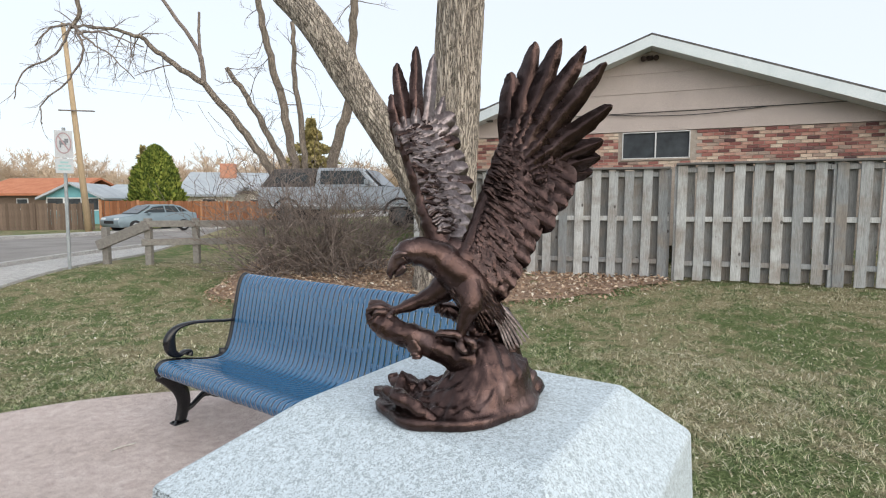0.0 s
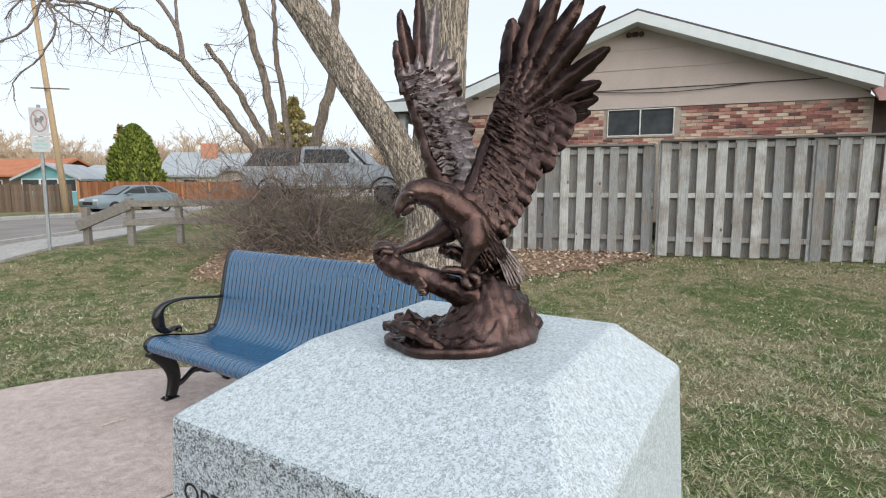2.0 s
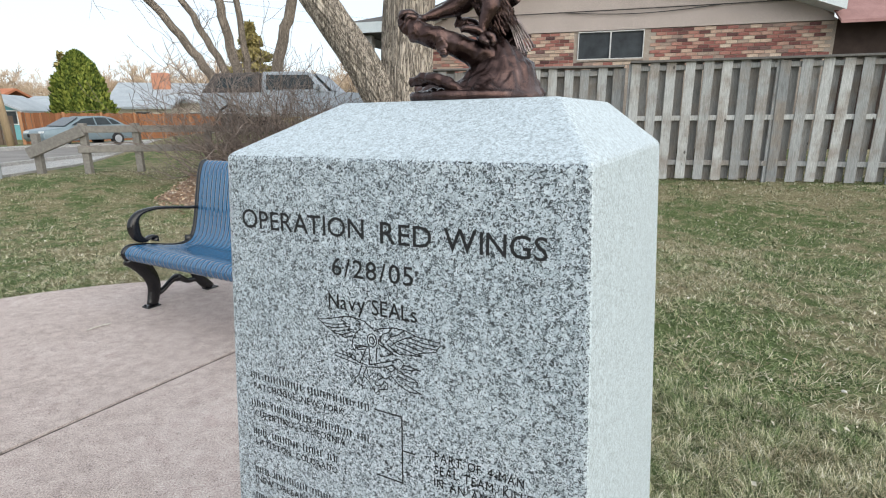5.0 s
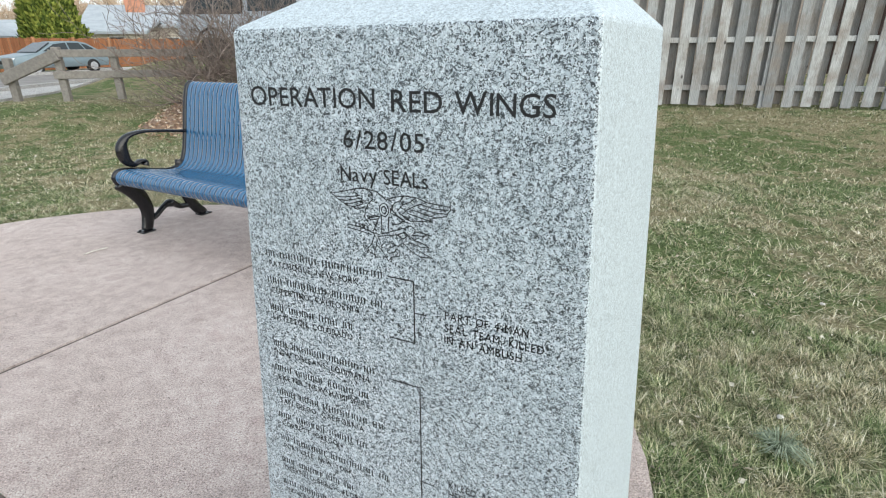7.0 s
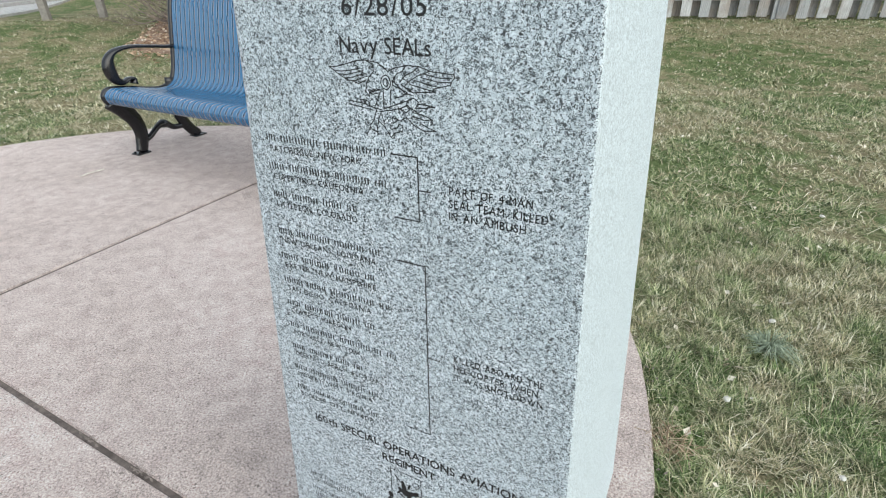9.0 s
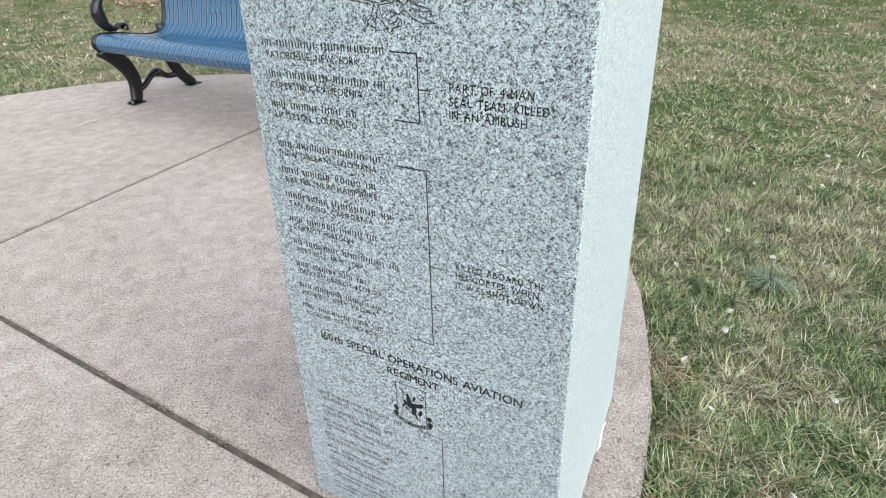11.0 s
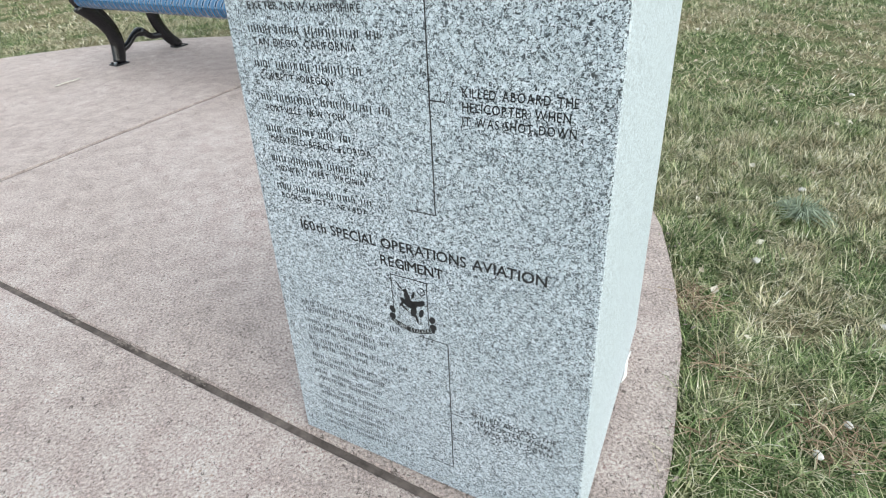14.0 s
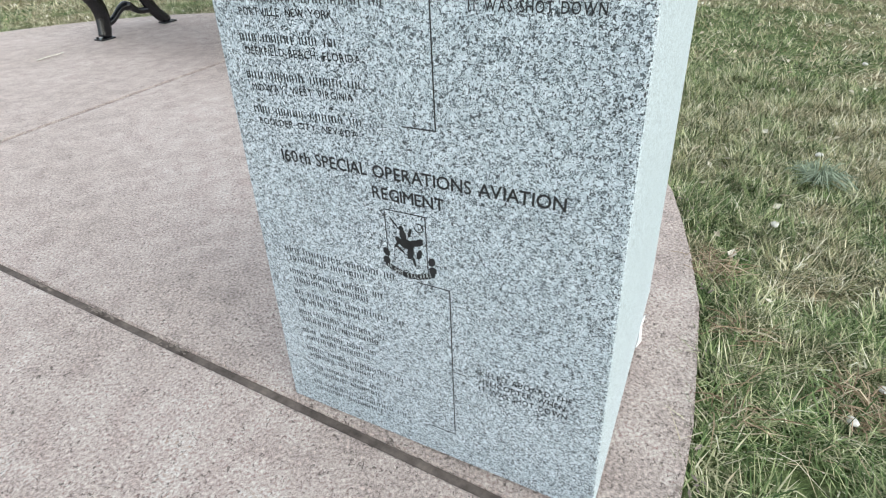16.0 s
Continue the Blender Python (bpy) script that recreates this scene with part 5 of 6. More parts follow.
def sedan():
    a, b = Vector((-16.3, 27.7)), Vector((-14.95, 30.0))       # front and rear axle, near side
    mid, d = (a + b) / 2, (a - b).normalized()
    ang = math.degrees(math.atan2(d.y, d.x))
    nrm = Vector((-d.y, d.x))
    c = mid - nrm * 0.78 * (-1 if nrm.dot(Vector((0, -1))) < 0 else 1)
    t = empty("parked_car", pose(c.x, c.y, lie(c.x, c.y) + 0.02, 0, 0, ang), "pale silver-blue sedan parked at the far kerb", "car")
    low = [(-2.2, 0.32), (2.12, 0.28), (2.24, 0.42), (2.24, 0.66), (2.10, 0.82), (1.0, 1.0), (-1.75, 1.05), (-2.2, 1.01), (-2.27, 0.62)]
    part("body", hull(low, 0.90, 0.04, 0.5, 1.0, 0.05), CAR_SILVER, t, shade=True)
    top = [(1.2, 0.94), (0.35, 1.40), (-0.15, 1.49), (-0.9, 1.49), (-1.35, 1.40), (-1.95, 1.01)]
    part("cabin", hull(top, 0.86, 0.20, 0.97, 1.49, 0.04), CAR_SILVER, t, shade=True)
    for s in (-1, 1):
        y = lambda z, s=s: s * (0.864 - 0.20 * max(0.0, (z - 0.97) / 0.52))
        for pts in (((0.88, 1.04), (0.28, 1.35), (-0.30, 1.42), (-0.32, 1.05)), ((-0.40, 1.05), (-0.38, 1.42), (-0.95, 1.41), (-1.15, 1.06)), ((-1.22, 1.07), (-1.05, 1.38), (-1.3, 1.32), (-1.65, 1.09))):
            part("side_window", panel(pts, y), AUTO_GLASS, t)
        part("side_mirror", box_bm(0.55, 0.72, s * 0.98 - 0.09, s * 0.98 + 0.09, 0.96, 1.07, 0.03, 2), CAR_SILVER, t)
        part("headlight", box_bm(2.05, 2.22, s * 0.62 - 0.2, s * 0.62 + 0.2, 0.62, 0.77, 0.03, 2), LENS, t)
        part("tail_light", box_bm(-2.29, -2.12, s * 0.70 - 0.16, s * 0.70 + 0.16, 0.70, 0.88, 0.02, 2), RED_LENS, t)
        for x in (1.36, -1.36):
            wheel(t, x, s * 0.835, 0.325, 0.21, RIM)
    bm = bmesh.new()
    vs = [bm.verts.new(p) for p in ((1.15, -0.74, 0.99), (1.15, 0.74, 0.99), (0.38, 0.60, 1.405), (0.38, -0.60, 1.405))]
    bm.faces.new(vs)
    r = bmesh.ops.extrude_face_region(bm, geom=bm.faces[:])
    bmesh.ops.translate(bm, verts=[v for v in r["geom"] if isinstance(v, bmesh.types.BMVert)], vec=(0.02, 0, 0.03))
    part("windscreen", bm, AUTO_GLASS, t)
    part("grille", box_bm(2.20, 2.26, -0.45, 0.45, 0.48, 0.64, 0.01), TYRE, t)


sedan()


def old_truck():
    x, y = -3.35, 17.6
    t = empty("parked_truck", pose(x, y, lie(x, y) + 0.01, 0, 0, -10), "old pale silver pickup truck with dark cap parked on the drive", "truck")
    low = [(-2.55, 0.55), (3.05, 0.50), (3.12, 0.70), (3.10, 1.08), (2.95, 1.18), (1.5, 1.26), (-2.50, 1.26), (-2.58, 1.0)]
    part("body", hull(low, 0.96, 0.05, 0.8, 1.26, 0.05), TRUCK_SILVER, t, shade=True)
    part("cab", hull([(1.55, 1.22), (0.98, 1.78), (0.75, 1.85), (-0.55, 1.85), (-0.6, 1.22)], 0.92, 0.14, 1.22, 1.85, 0.04), TRUCK_SILVER, t, shade=True)
    part("cap", hull([(-0.64, 1.24), (-0.64, 1.84), (-2.05, 1.82), (-2.50, 1.24)], 0.92, 0.12, 1.24, 1.84, 0.05), TRUCK_DARK, t, "dark truck-bed cap", True)
    for s in (-1, 1):
        yy = lambda z, s=s: s * (0.924 - 0.14 * max(0.0, (z - 1.22) / 0.63))
        part("side_window", panel(((1.22, 1.32), (0.88, 1.74), (-0.42, 1.76), (-0.42, 1.32)), yy), AUTO_GLASS, t)
        yc = lambda z, s=s: s * (0.924 - 0.12 * max(0.0, (z - 1.24) / 0.6))
        part("cap_window", panel(((-0.85, 1.38), (-0.85, 1.70), (-1.85, 1.68), (-2.05, 1.38)), yc), AUTO_GLASS, t)
        part("headlight", box_bm(3.06, 3.13, s * 0.70 - 0.13, s * 0.70 + 0.13, 0.84, 1.02, 0.02, 2), LENS, t)
        part("side_mirror", box_bm(1.12, 1.26, s * 1.06 - 0.1, s * 1.06 + 0.1, 1.30, 1.46, 0.03, 2), TRUCK_SILVER, t)
        part("trim_strip", box_bm(-2.3, 2.8, s * 0.962 - 0.008, s * 0.962 + 0.008, 0.62, 0.68, 0.004), RIM, t)
        for xx in (2.2, -1.55):
            wheel(t, xx, s * 0.84, 0.37, 0.25, DULL_RIM)
            part("wheel_arch", tube_bm([(xx + 0.47 * math.cos(a), s * 0.955, 0.40 + 0.47 * math.sin(a)) for a in np.linspace(0, math.pi, 15)], 0.035, 6), TYRE, t)
    bm = bmesh.new()
    bm.faces.new([bm.verts.new(p) for p in ((1.57, -0.80, 1.27), (1.57, 0.80, 1.27), (1.03, 0.70, 1.78), (1.03, -0.70, 1.78))])
    r = bmesh.ops.extrude_face_region(bm, geom=bm.faces[:])
    bmesh.ops.translate(bm, verts=[v for v in r["geom"] if isinstance(v, bmesh.types.BMVert)], vec=(0.02, 0, 0.02))
    part("windscreen", bm, AUTO_GLASS, t)
    part("bumper", box_bm(3.08, 3.26, -0.92, 0.92, 0.50, 0.68, 0.03, 2), RIM, t)


old_truck()


# ---- across the street: fences and low houses ----
def far_board_fence(a, b, tall, material, label, post_mat, every=2.4):
    a, b = Vector(a), Vector(b)
    d = b - a
    t = empty("far_fence", pose(a.x, a.y, lie(a.x, a.y), 0, 0, math.degrees(math.atan2(d.y, d.x))), label, "fence")
    rnd = random.Random(int(a.x * 10))
    board = [board_mesh(0.142, tall * s, 0.02, k) for k, s in enumerate((1.0, 0.985, 1.012))]
    for k in range(int(d.length / 0.152)):
        part_mesh("board", rnd.choice(board), material, t, at=pose(0.07 + k * 0.152, 0, 0, 0, rnd.uniform(-0.4, 0.4), 0))
    for x in np.arange(0, d.length, every):
        part("post", box_bm(x - 0.07, x + 0.07, -0.09, -0.012, -0.1, tall + 0.06, 0.01), post_mat, t)


CEDAR_POST = varied("pale_cedar_posts", [(0.0, (0.40, 0.20, 0.10)), (1.0, (0.46, 0.24, 0.13))], 0.85, 10.0, (6, 6, 0.6))
GREY_BROWN = varied("old_brown_boards", [(0.0, (0.10, 0.07, 0.052)), (1.0, (0.19, 0.14, 0.105))], 0.9, 10.0, (6, 6, 0.6))
far_board_fence((-20.6, 31.5), (-13.0, 48.0), 1.72, CEDAR, "long orange cedar board fence across the street", CEDAR_POST)
far_board_fence((-28.5, 29.5), (-20.8, 31.3), 1.55, GREY_BROWN, "old brown board fence across the street", GREY_BROWN)

ROOF_ORANGE = mottled("orange_red_roof", (0.37, 0.13, 0.065), (0.46, 0.19, 0.10), 1.5, 0.85, 0.2)
ROOF_GREY = mottled("pale_grey_roof", (0.30, 0.33, 0.36), (0.40, 0.43, 0.45), 1.2, 0.8, 0.2)
TEAL = mottled("teal_siding", (0.13, 0.33, 0.37), (0.18, 0.40, 0.44), 1.0, 0.8)
CREAM = mottled("cream_siding", (0.55, 0.50, 0.42), (0.62, 0.57, 0.49), 1.0, 0.8)
CHIMNEY_BRICK = mottled("orange_chimney_brick", (0.42, 0.19, 0.12), (0.52, 0.26, 0.17), 6, 0.9)


def far_house(x, y, turn, wide, deep, wall_h, rise, wall_mat, roof_mat, label, chimney=None, gable_front=False):
    h = empty("far_house", pose(x, y, lie(x, y), 0, 0, turn), label, "house")
    part("wall", box_bm(-wide / 2, wide / 2, 0, deep, 0, wall_h), wall_mat, h)
    bm = bmesh.new()
    o = 0.5
    if gable_front:
        prof = [(-wide / 2 - o, wall_h - 0.12), (0, wall_h + rise), (wide / 2 + o, wall_h - 0.12), (wide / 2 + o, wall_h - 0.28), (0, wall_h + rise - 0.16), (-wide / 2 - o, wall_h - 0.28)]
        ends = [[bm.verts.new((px, yy, pz)) for px, pz in prof] for yy in (-o, deep + o)]
        tri = bmesh.new()
        tri.faces.new([tri.verts.new(p) for p in ((-wide / 2, 0.02, wall_h - 0.01), (wide / 2, 0.02, wall_h - 0.01), (0, 0.02, wall_h + rise - 0.17))])
        bmesh.ops.translate(tri, verts=[v for v in bmesh.ops.extrude_face_region(tri, geom=tri.faces[:])["geom"] if isinstance(v, bmesh.types.BMVert)], vec=(0, 0.1, 0))
        part("gable", tri, wall_mat, h)
    else:
        prof = [(-o, wall_h - 0.05), (deep / 2, wall_h + rise), (deep + o, wall_h - 0.05), (deep + o, wall_h - 0.25), (deep / 2, wall_h + rise - 0.2), (-o, wall_h - 0.25)]
        ends = [[bm.verts.new((xx, py, pz)) for py, pz in prof] for xx in (-wide / 2 - o, wide / 2 + o)]
    n = 6
    for k in range(n):
        bm.faces.new((ends[0][k], ends[0][(k + 1) % n], ends[1][(k + 1) % n], ends[1][k]))
    for q in ((0, 1, 4, 5), (1, 2, 3, 4)):
        for e in ends:
            bm.faces.new([e[i] for i in q])
    bmesh.ops.recalc_face_normals(bm, faces=bm.faces[:])
    roof = part("roof", bm, roof_mat, h)
    if chimney:
        cx, cy, top = chimney
        part("chimney", box_bm(cx - 0.75, cx + 0.75, cy - 0.4, cy + 0.4, wall_h, top, 0.02), CHIMNEY_BRICK, roof, "orange brick chimney")
    for k in range(3):
        wx = -wide / 2 + wide * (k + 0.5) / 3
        win = part("window", box_bm(wx - 0.6, wx + 0.6, -0.03, 0.02, 1.0, 2.0, 0.005), ALU, h)
        part("pane", box_bm(wx - 0.52, wx + 0.52, -0.045, -0.028, 1.08, 1.92), SCREEN, win)


far_house(-38.0, 47.5, -8, 9.0, 7.0, 2.5, 1.5, GREY_BROWN, ROOF_ORANGE, "low house with a sunlit orange-red roof")
far_house(-27.8, 39.5, 10, 3.6, 5.0, 2.1, 1.05, TEAL, ROOF_GREY, "small teal gabled house behind the old fence", gable_front=True)
far_house(-24.5, 46.5, 6, 11.0, 8.0, 2.4, 0.95, CREAM, ROOF_GREY, "long low house with a pale grey roof")
far_house(-18.5, 52.0, 12, 13.0, 9.0, 3.0, 1.8, CREAM, ROOF_GREY, "low house with grey roof and brick chimney", chimney=(-3.0, 3.0, 5.6))


# ---- bronze eagle on the stone ----
def bronze():
    m = mat("brown_bronze", 0.38, 0.88, 0.5)
    v = coords(m)
    big = noise_node(m, v, 18, 5, 0.6)
    fine = noise_node(m, v, 150, 5, 0.7)
    c = ramp(m, big, [(0.3, (0.034, 0.021, 0.019)), (0.55, (0.078, 0.048, 0.043)), (0.75, (0.17, 0.115, 0.105))])
    c = mixc(m, 0.5, c, ramp(m, fine, [(0.25, 0.25), (0.75, 0.75)]), "OVERLAY")
    geo = nd(m, "NewGeometry")
    c = mixc(m, ramp(m, geo.outputs["Pointiness"], [(0.55, 0.0), (0.68, 0.6)]), c, (0.22, 0.17, 0.16))
    streak = noise_node(m, coords(m, (1, 1, 0.3)), 120, 4, 0.7, 1.2)
    h = mixc(m, 0.5, mixc(m, 0.5, fine, streak), noise_node(m, v, 48, 5, 0.7))
    return finish(m, c, h, 0.6, 0.004, ramp(m, big, [(0.25, 0.17), (0.75, 0.34)]))


BRONZE = bronze()
# sky sheen on far wing and tail, put into a paler bronze colour
SHEEN_BRONZE = mottled("pale_sheen_bronze", (0.155, 0.12, 0.116), (0.33, 0.28, 0.275), 60, 0.34, 0.4, 240, 0.85)


def feather(bm, base, tip, width, face, lift=0.004, thick=0.0022, blunt=0.75, curl=0.0, n=10, taper=0.22):
    """One feather from base to tip: a curved blade with a raised shaft. face: the way its outer side looks."""
    base, tip, face = Vector(base), Vector(tip), Vector(face)
    d = tip - base
    long = d.length
    d.normalize()
    side = d.cross(face).normalized()
    out = side.cross(d).normalized()
    rows = []
    for i in range(n + 1):
        t = i / n
        t = t * 1.25 if t < 0.64 else 0.8 + 0.2 * math.sin((t - 0.64) / 0.36 * math.pi / 2)
        w = width * 0.5 * (0.75 + 0.25 * min(1.0, t / 0.35)) * (1.0 - taper * (smooth(0.40, 0.62, t) if taper < 0.3 else t)) * (1.0 if t < blunt else math.sqrt(max(0.0, 1 - ((t - blunt) / (1 - blunt)) ** 2)))
        w = max(w, width * 0.035)
        c = base + d * (long * t) + out * (lift * math.sin(math.pi * min(1, t * 1.1)) - curl * t * t)
        barb = 0.022 * width * math.sin(i * 2.6 + base.x * 900)
        rows.append([bm.verts.new(c - side * (w + barb * 0.45)), bm.verts.new(c - side * (0.14 * w) + out * (0.05 * w)), bm.verts.new(c + out * (0.05 * w + thick)),
                     bm.verts.new(c + side * (0.14 * w) + out * (0.05 * w)), bm.verts.new(c + side * (w - barb * 0.45)), bm.verts.new(c - out * thick)])
    made = [bm.faces.new((a[k], a[(k + 1) % 6], b[(k + 1) % 6], b[k])) for a, b in zip(rows, rows[1:]) for k in range(6)]
    made += [bm.faces.new(rows[0][::-1]), bm.faces.new(rows[-1])]
    return made


def wing(bm, lead, primaries, p_bases, trail, face, seed, p_width, s_width, sheen=0.0):
    """lead: leading edge from shoulder to wrist; primaries: their tips; trail: the ends of the short flight feathers, from the wrist inwards."""
    rnd = random.Random(seed)
    face = Vector(face)
    edge = spline(lead, 8)
    m = len(edge) - 1

    def at(t):
        s = max(0.0, min(1.0, t)) * m
        i = min(int(s), m - 1)
        return edge[i].lerp(edge[i + 1], s - i)
    tube_bm(edge, [0.0120 - 0.0045 * (i / m) + 0.007 * max(0.0, 1 - 2.5 * i / m) ** 2 for i in range(m + 1)], 14, bm, rough=0.3, seed=seed)
    nt = len(trail)
    tips = spline(trail, 6)

    def end(t):
        s = (1 - t) * (len(tips) - 1)
        i = min(int(s), len(tips) - 2)
        return tips[i].lerp(tips[i + 1], s - i)
    def swell(f, t):
        """How far the wing's outer side stands off, from the leading edge to the trailing one; t: from shoulder to wrist."""
        return 0.0125 * max(0.0, 1 - f) ** 1.6 * (1 - 0.75 * smooth(0.6, 1.0, t)) + 0.0015

    # the rounded sheet of flesh under the feathers
    rows = []
    for i in range(25):
        t = i / 24
        a, b = at(t), end(t)
        rows.append([bm.verts.new(a.lerp(b, k / 8 * 0.9 - 0.03) + face * (swell(k / 8 * 0.9, t) * s)) for s in (1, -0.5) for k in (range(9) if s > 0 else range(8, -1, -1))])
    sheet = []
    for a, b in zip(rows, rows[1:]):
        for k in range(18):
            sheet.append(bm.faces.new((a[k], a[(k + 1) % 18], b[(k + 1) % 18], b[k])))
    for f in sheet if sheen else ():
        f.material_index = 1
    # long fingers
    for k, tip in enumerate(primaries):
        t = k / (len(primaries) - 1)
        base = Vector(p_bases[0]).lerp(Vector(p_bases[1]), t)
        w = p_width * (1.42 - 0.35 * t)
        made = feather(bm, base + face * (0.002 * (k % 2)), tip, w, face, 0.002, 0.0016, 0.66, rnd.uniform(-0.003, 0.003), 18, 0.36)
        for f in made if rnd.random() < sheen * 0.6 else ():
            f.material_index = 1
        for step, reach in enumerate((0.58, 0.46, 0.35, 0.25, 0.15)):
            stop = base.lerp(Vector(tip), reach * rnd.uniform(0.92, 1.08))
            made = feather(bm, base.lerp(stop, 0.1) + face * (0.0015 + 0.0013 * step), stop + face * (0.0016 + 0.0013 * step), w * (0.92 - 0.07 * step) * rnd.uniform(0.9, 1.08), face, 0.0006, 0.0008, 0.55, 0, 8, 0.4)
            for f in made if rnd.random() < sheen else ():
                f.material_index = 1
    # short flight feathers and rows of coverts, laid like scales
    for row, (reach, count, wd) in enumerate(((1.0, nt + 4, 1.22), (0.83, nt + 6, 1.05), (0.69, nt + 8, 0.90), (0.56, nt + 11, 0.74), (0.45, nt + 13, 0.62), (0.35, nt + 15, 0.54), (0.26, nt + 17, 0.48), (0.18, nt + 19, 0.43))):
        for k in range(count):
            t = (k + 0.5 + rnd.uniform(-0.12, 0.12)) / count
            a, b = at(t * 0.98 + 0.02), end(t)
            f1 = reach * rnd.uniform(0.96, 1.04)
            f0 = max(0.06, f1 - 0.16 - 0.26 * wd)
            start = a.lerp(b, f0) + face * (swell(f0, t) - 0.001)
            stop = a.lerp(b, f1) + face * (swell(f1, t) + 0.0026 + 0.0014 * rnd.random())
            up = (at(min(1, t + 0.1)) - at(max(0, t - 0.1))).normalized()
            stop += up * ((0.010 + 0.020 * sheen) * reach * (t - 0.1) + rnd.uniform(-0.0012, 0.0012))
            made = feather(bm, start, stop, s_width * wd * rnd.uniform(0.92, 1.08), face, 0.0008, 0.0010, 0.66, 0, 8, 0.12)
            if rnd.random() < sheen:
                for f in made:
                    f.material_index = 1
    # ruffled small feathers over the wrist
    for k in range(260 if sheen else 120):
        t = rnd.uniform(0.12 if sheen else 0.55, 1.0)
        a, b = at(t), end(t)
        f0 = rnd.uniform(-0.12 if sheen else -0.04, 0.22)
        p = a.lerp(b, f0) + face * (swell(f0, t) + rnd.uniform(0.001, 0.003))
        q = p + (b - a).normalized() * rnd.uniform(0.010, 0.018) + (at(t) - at(max(0, t - 0.08))).normalized() * rnd.uniform(-0.004, 0.008)
        made = feather(bm, p, q - face * 0.001, rnd.uniform(0.005, 0.008), face, 0.001, 0.001, 0.5, 0, 5)
        for f in made if rnd.random() < sheen * 0.7 else ():
            f.material_index = 1


def eagle_statue():
    bm = bmesh.new()
    rnd = random.Random(4)
    # rounded base slab and rock mound
    ca, sa_ = math.cos(radians(16)), math.sin(radians(16))

    def rim(a, k):
        r = 1 + 0.05 * math.sin(3 * a + 1) + 0.025 * math.sin(7 * a)
        x, y = 0.101 * k * r * math.cos(a), 0.070 * k * r * math.sin(a)
        return x * ca - y * sa_ + 0.0, x * sa_ + y * ca

    def mound(x, y):
        c1 = math.exp(-(((x - 0.030) / 0.050) ** 2 + ((y + 0.002) / 0.040) ** 2) ** 1.15) * 0.066
        c2 = math.exp(-(((x - 0.082) / 0.026) ** 2 + ((y - 0.012) / 0.026) ** 2)) * 0.022
        c3 = math.exp(-(((x + 0.072) / 0.020) ** 2 + ((y - 0.030) / 0.022) ** 2)) * 0.016
        n3 = noise.noise(Vector((x * 34, y * 34, 1.3))) * 0.008 + noise.noise(Vector((x * 80, y * 130, 4))) * 0.006 * (1.3 - 20 * c1)
        ridge = 0.010 * abs(noise.noise(Vector((x * 48 + y * 30, y * 22, 9))))
        return 0.012 + c1 + c2 + c3 + n3 * 0.8 + ridge
    n, rings = 128, []
    for k, z in ((0.97, 0.0), (1.0, 0.003), (1.0, 0.010), (0.975, 0.0125)):
        rings.append([bm.verts.new((*rim(2 * math.pi * i / n, k), z)) for i in range(n)])
    for j in range(1, 40):
        k = 0.96 * (1 - j / 40)
        ring = []
        for i in range(n):
            x, y = rim(2 * math.pi * i / n, k)
            ring.append(bm.verts.new((x, y, 0.012 + (mound(x, y) - 0.012) * min(1, j / 5))))
        rings.append(ring)
    for a, b in zip(rings, rings[1:]):
        for i in range(n):
            bm.faces.new((a[i], a[(i + 1) % n], b[(i + 1) % n], b[i]))
    bm.faces.new(rings[-1])
    bm.faces.new(rings[0][::-1])
    # driftwood branch, stump behind the bird, stubs
    def gnarl(pts, radii, sides, rough, seed):
        line = spline(pts, 14)
        m = len(line) - 1
        tube_bm(line, [blend(radii, k / m) * (1 + 0.09 * noise.noise(Vector((k * 0.2, seed, 0)))) for k in range(m + 1)], sides, bm, rough=rough, seed=seed)
    gnarl([(-0.111, 0.017, 0.113), (-0.100, 0.013, 0.104), (-0.081, 0.007, 0.094), (-0.050, 0.001, 0.083), (-0.016, -0.005, 0.069), (0.011, -0.003, 0.056), (0.033, 0.010, 0.035)], [0.006, 0.0125, 0.0150, 0.0150, 0.0150, 0.018, 0.024, 0.03], 44, 0.16, 2)
    gnarl([(0.049, 0.040, 0.111), (0.055, 0.040, 0.087), (0.057, 0.040, 0.058), (0.068, 0.040, 0.032), (0.086, 0.045, 0.000)], [0.014, 0.019, 0.020, 0.022, 0.028], 40, 0.35, 5)
    gnarl([(0.023, 0.030, 0.082), (0.026, 0.020, 0.049), (0.023, 0.015, 0.015)], [0.012, 0.022, 0.03], 36, 0.35, 7)
    gnarl([(-0.029, 0.040, 0.116), (-0.016, 0.040, 0.111), (0.006, 0.035, 0.102), (0.027, 0.030, 0.082)], [0.007, 0.0105, 0.010, 0.014], 30, 0.35, 3)
    gnarl([(-0.053, -0.003, 0.083), (-0.051, -0.007, 0.070), (-0.051, -0.009, 0.062)], [0.010, 0.008, 0.005], 24, 0.5, 8)
    gnarl([(0.056, 0.035, 0.045), (0.066, 0.030, 0.028), (0.082, 0.035, 0.008)], [0.014, 0.016, 0.014], 30, 0.35, 13)
    gnarl([(-0.097, -0.015, 0.026), (-0.074, -0.040, 0.029), (-0.050, -0.057, 0.022), (-0.029, -0.063, 0.009)], [0.006, 0.009, 0.008, 0.006], 26, 0.35, 17)
    gnarl([(-0.089, 0.050, 0.021), (-0.081, 0.045, 0.018), (-0.058, 0.025, 0.011), (-0.037, 0.005, 0.019)], [0.005, 0.009, 0.010, 0.012], 26, 0.35, 19)
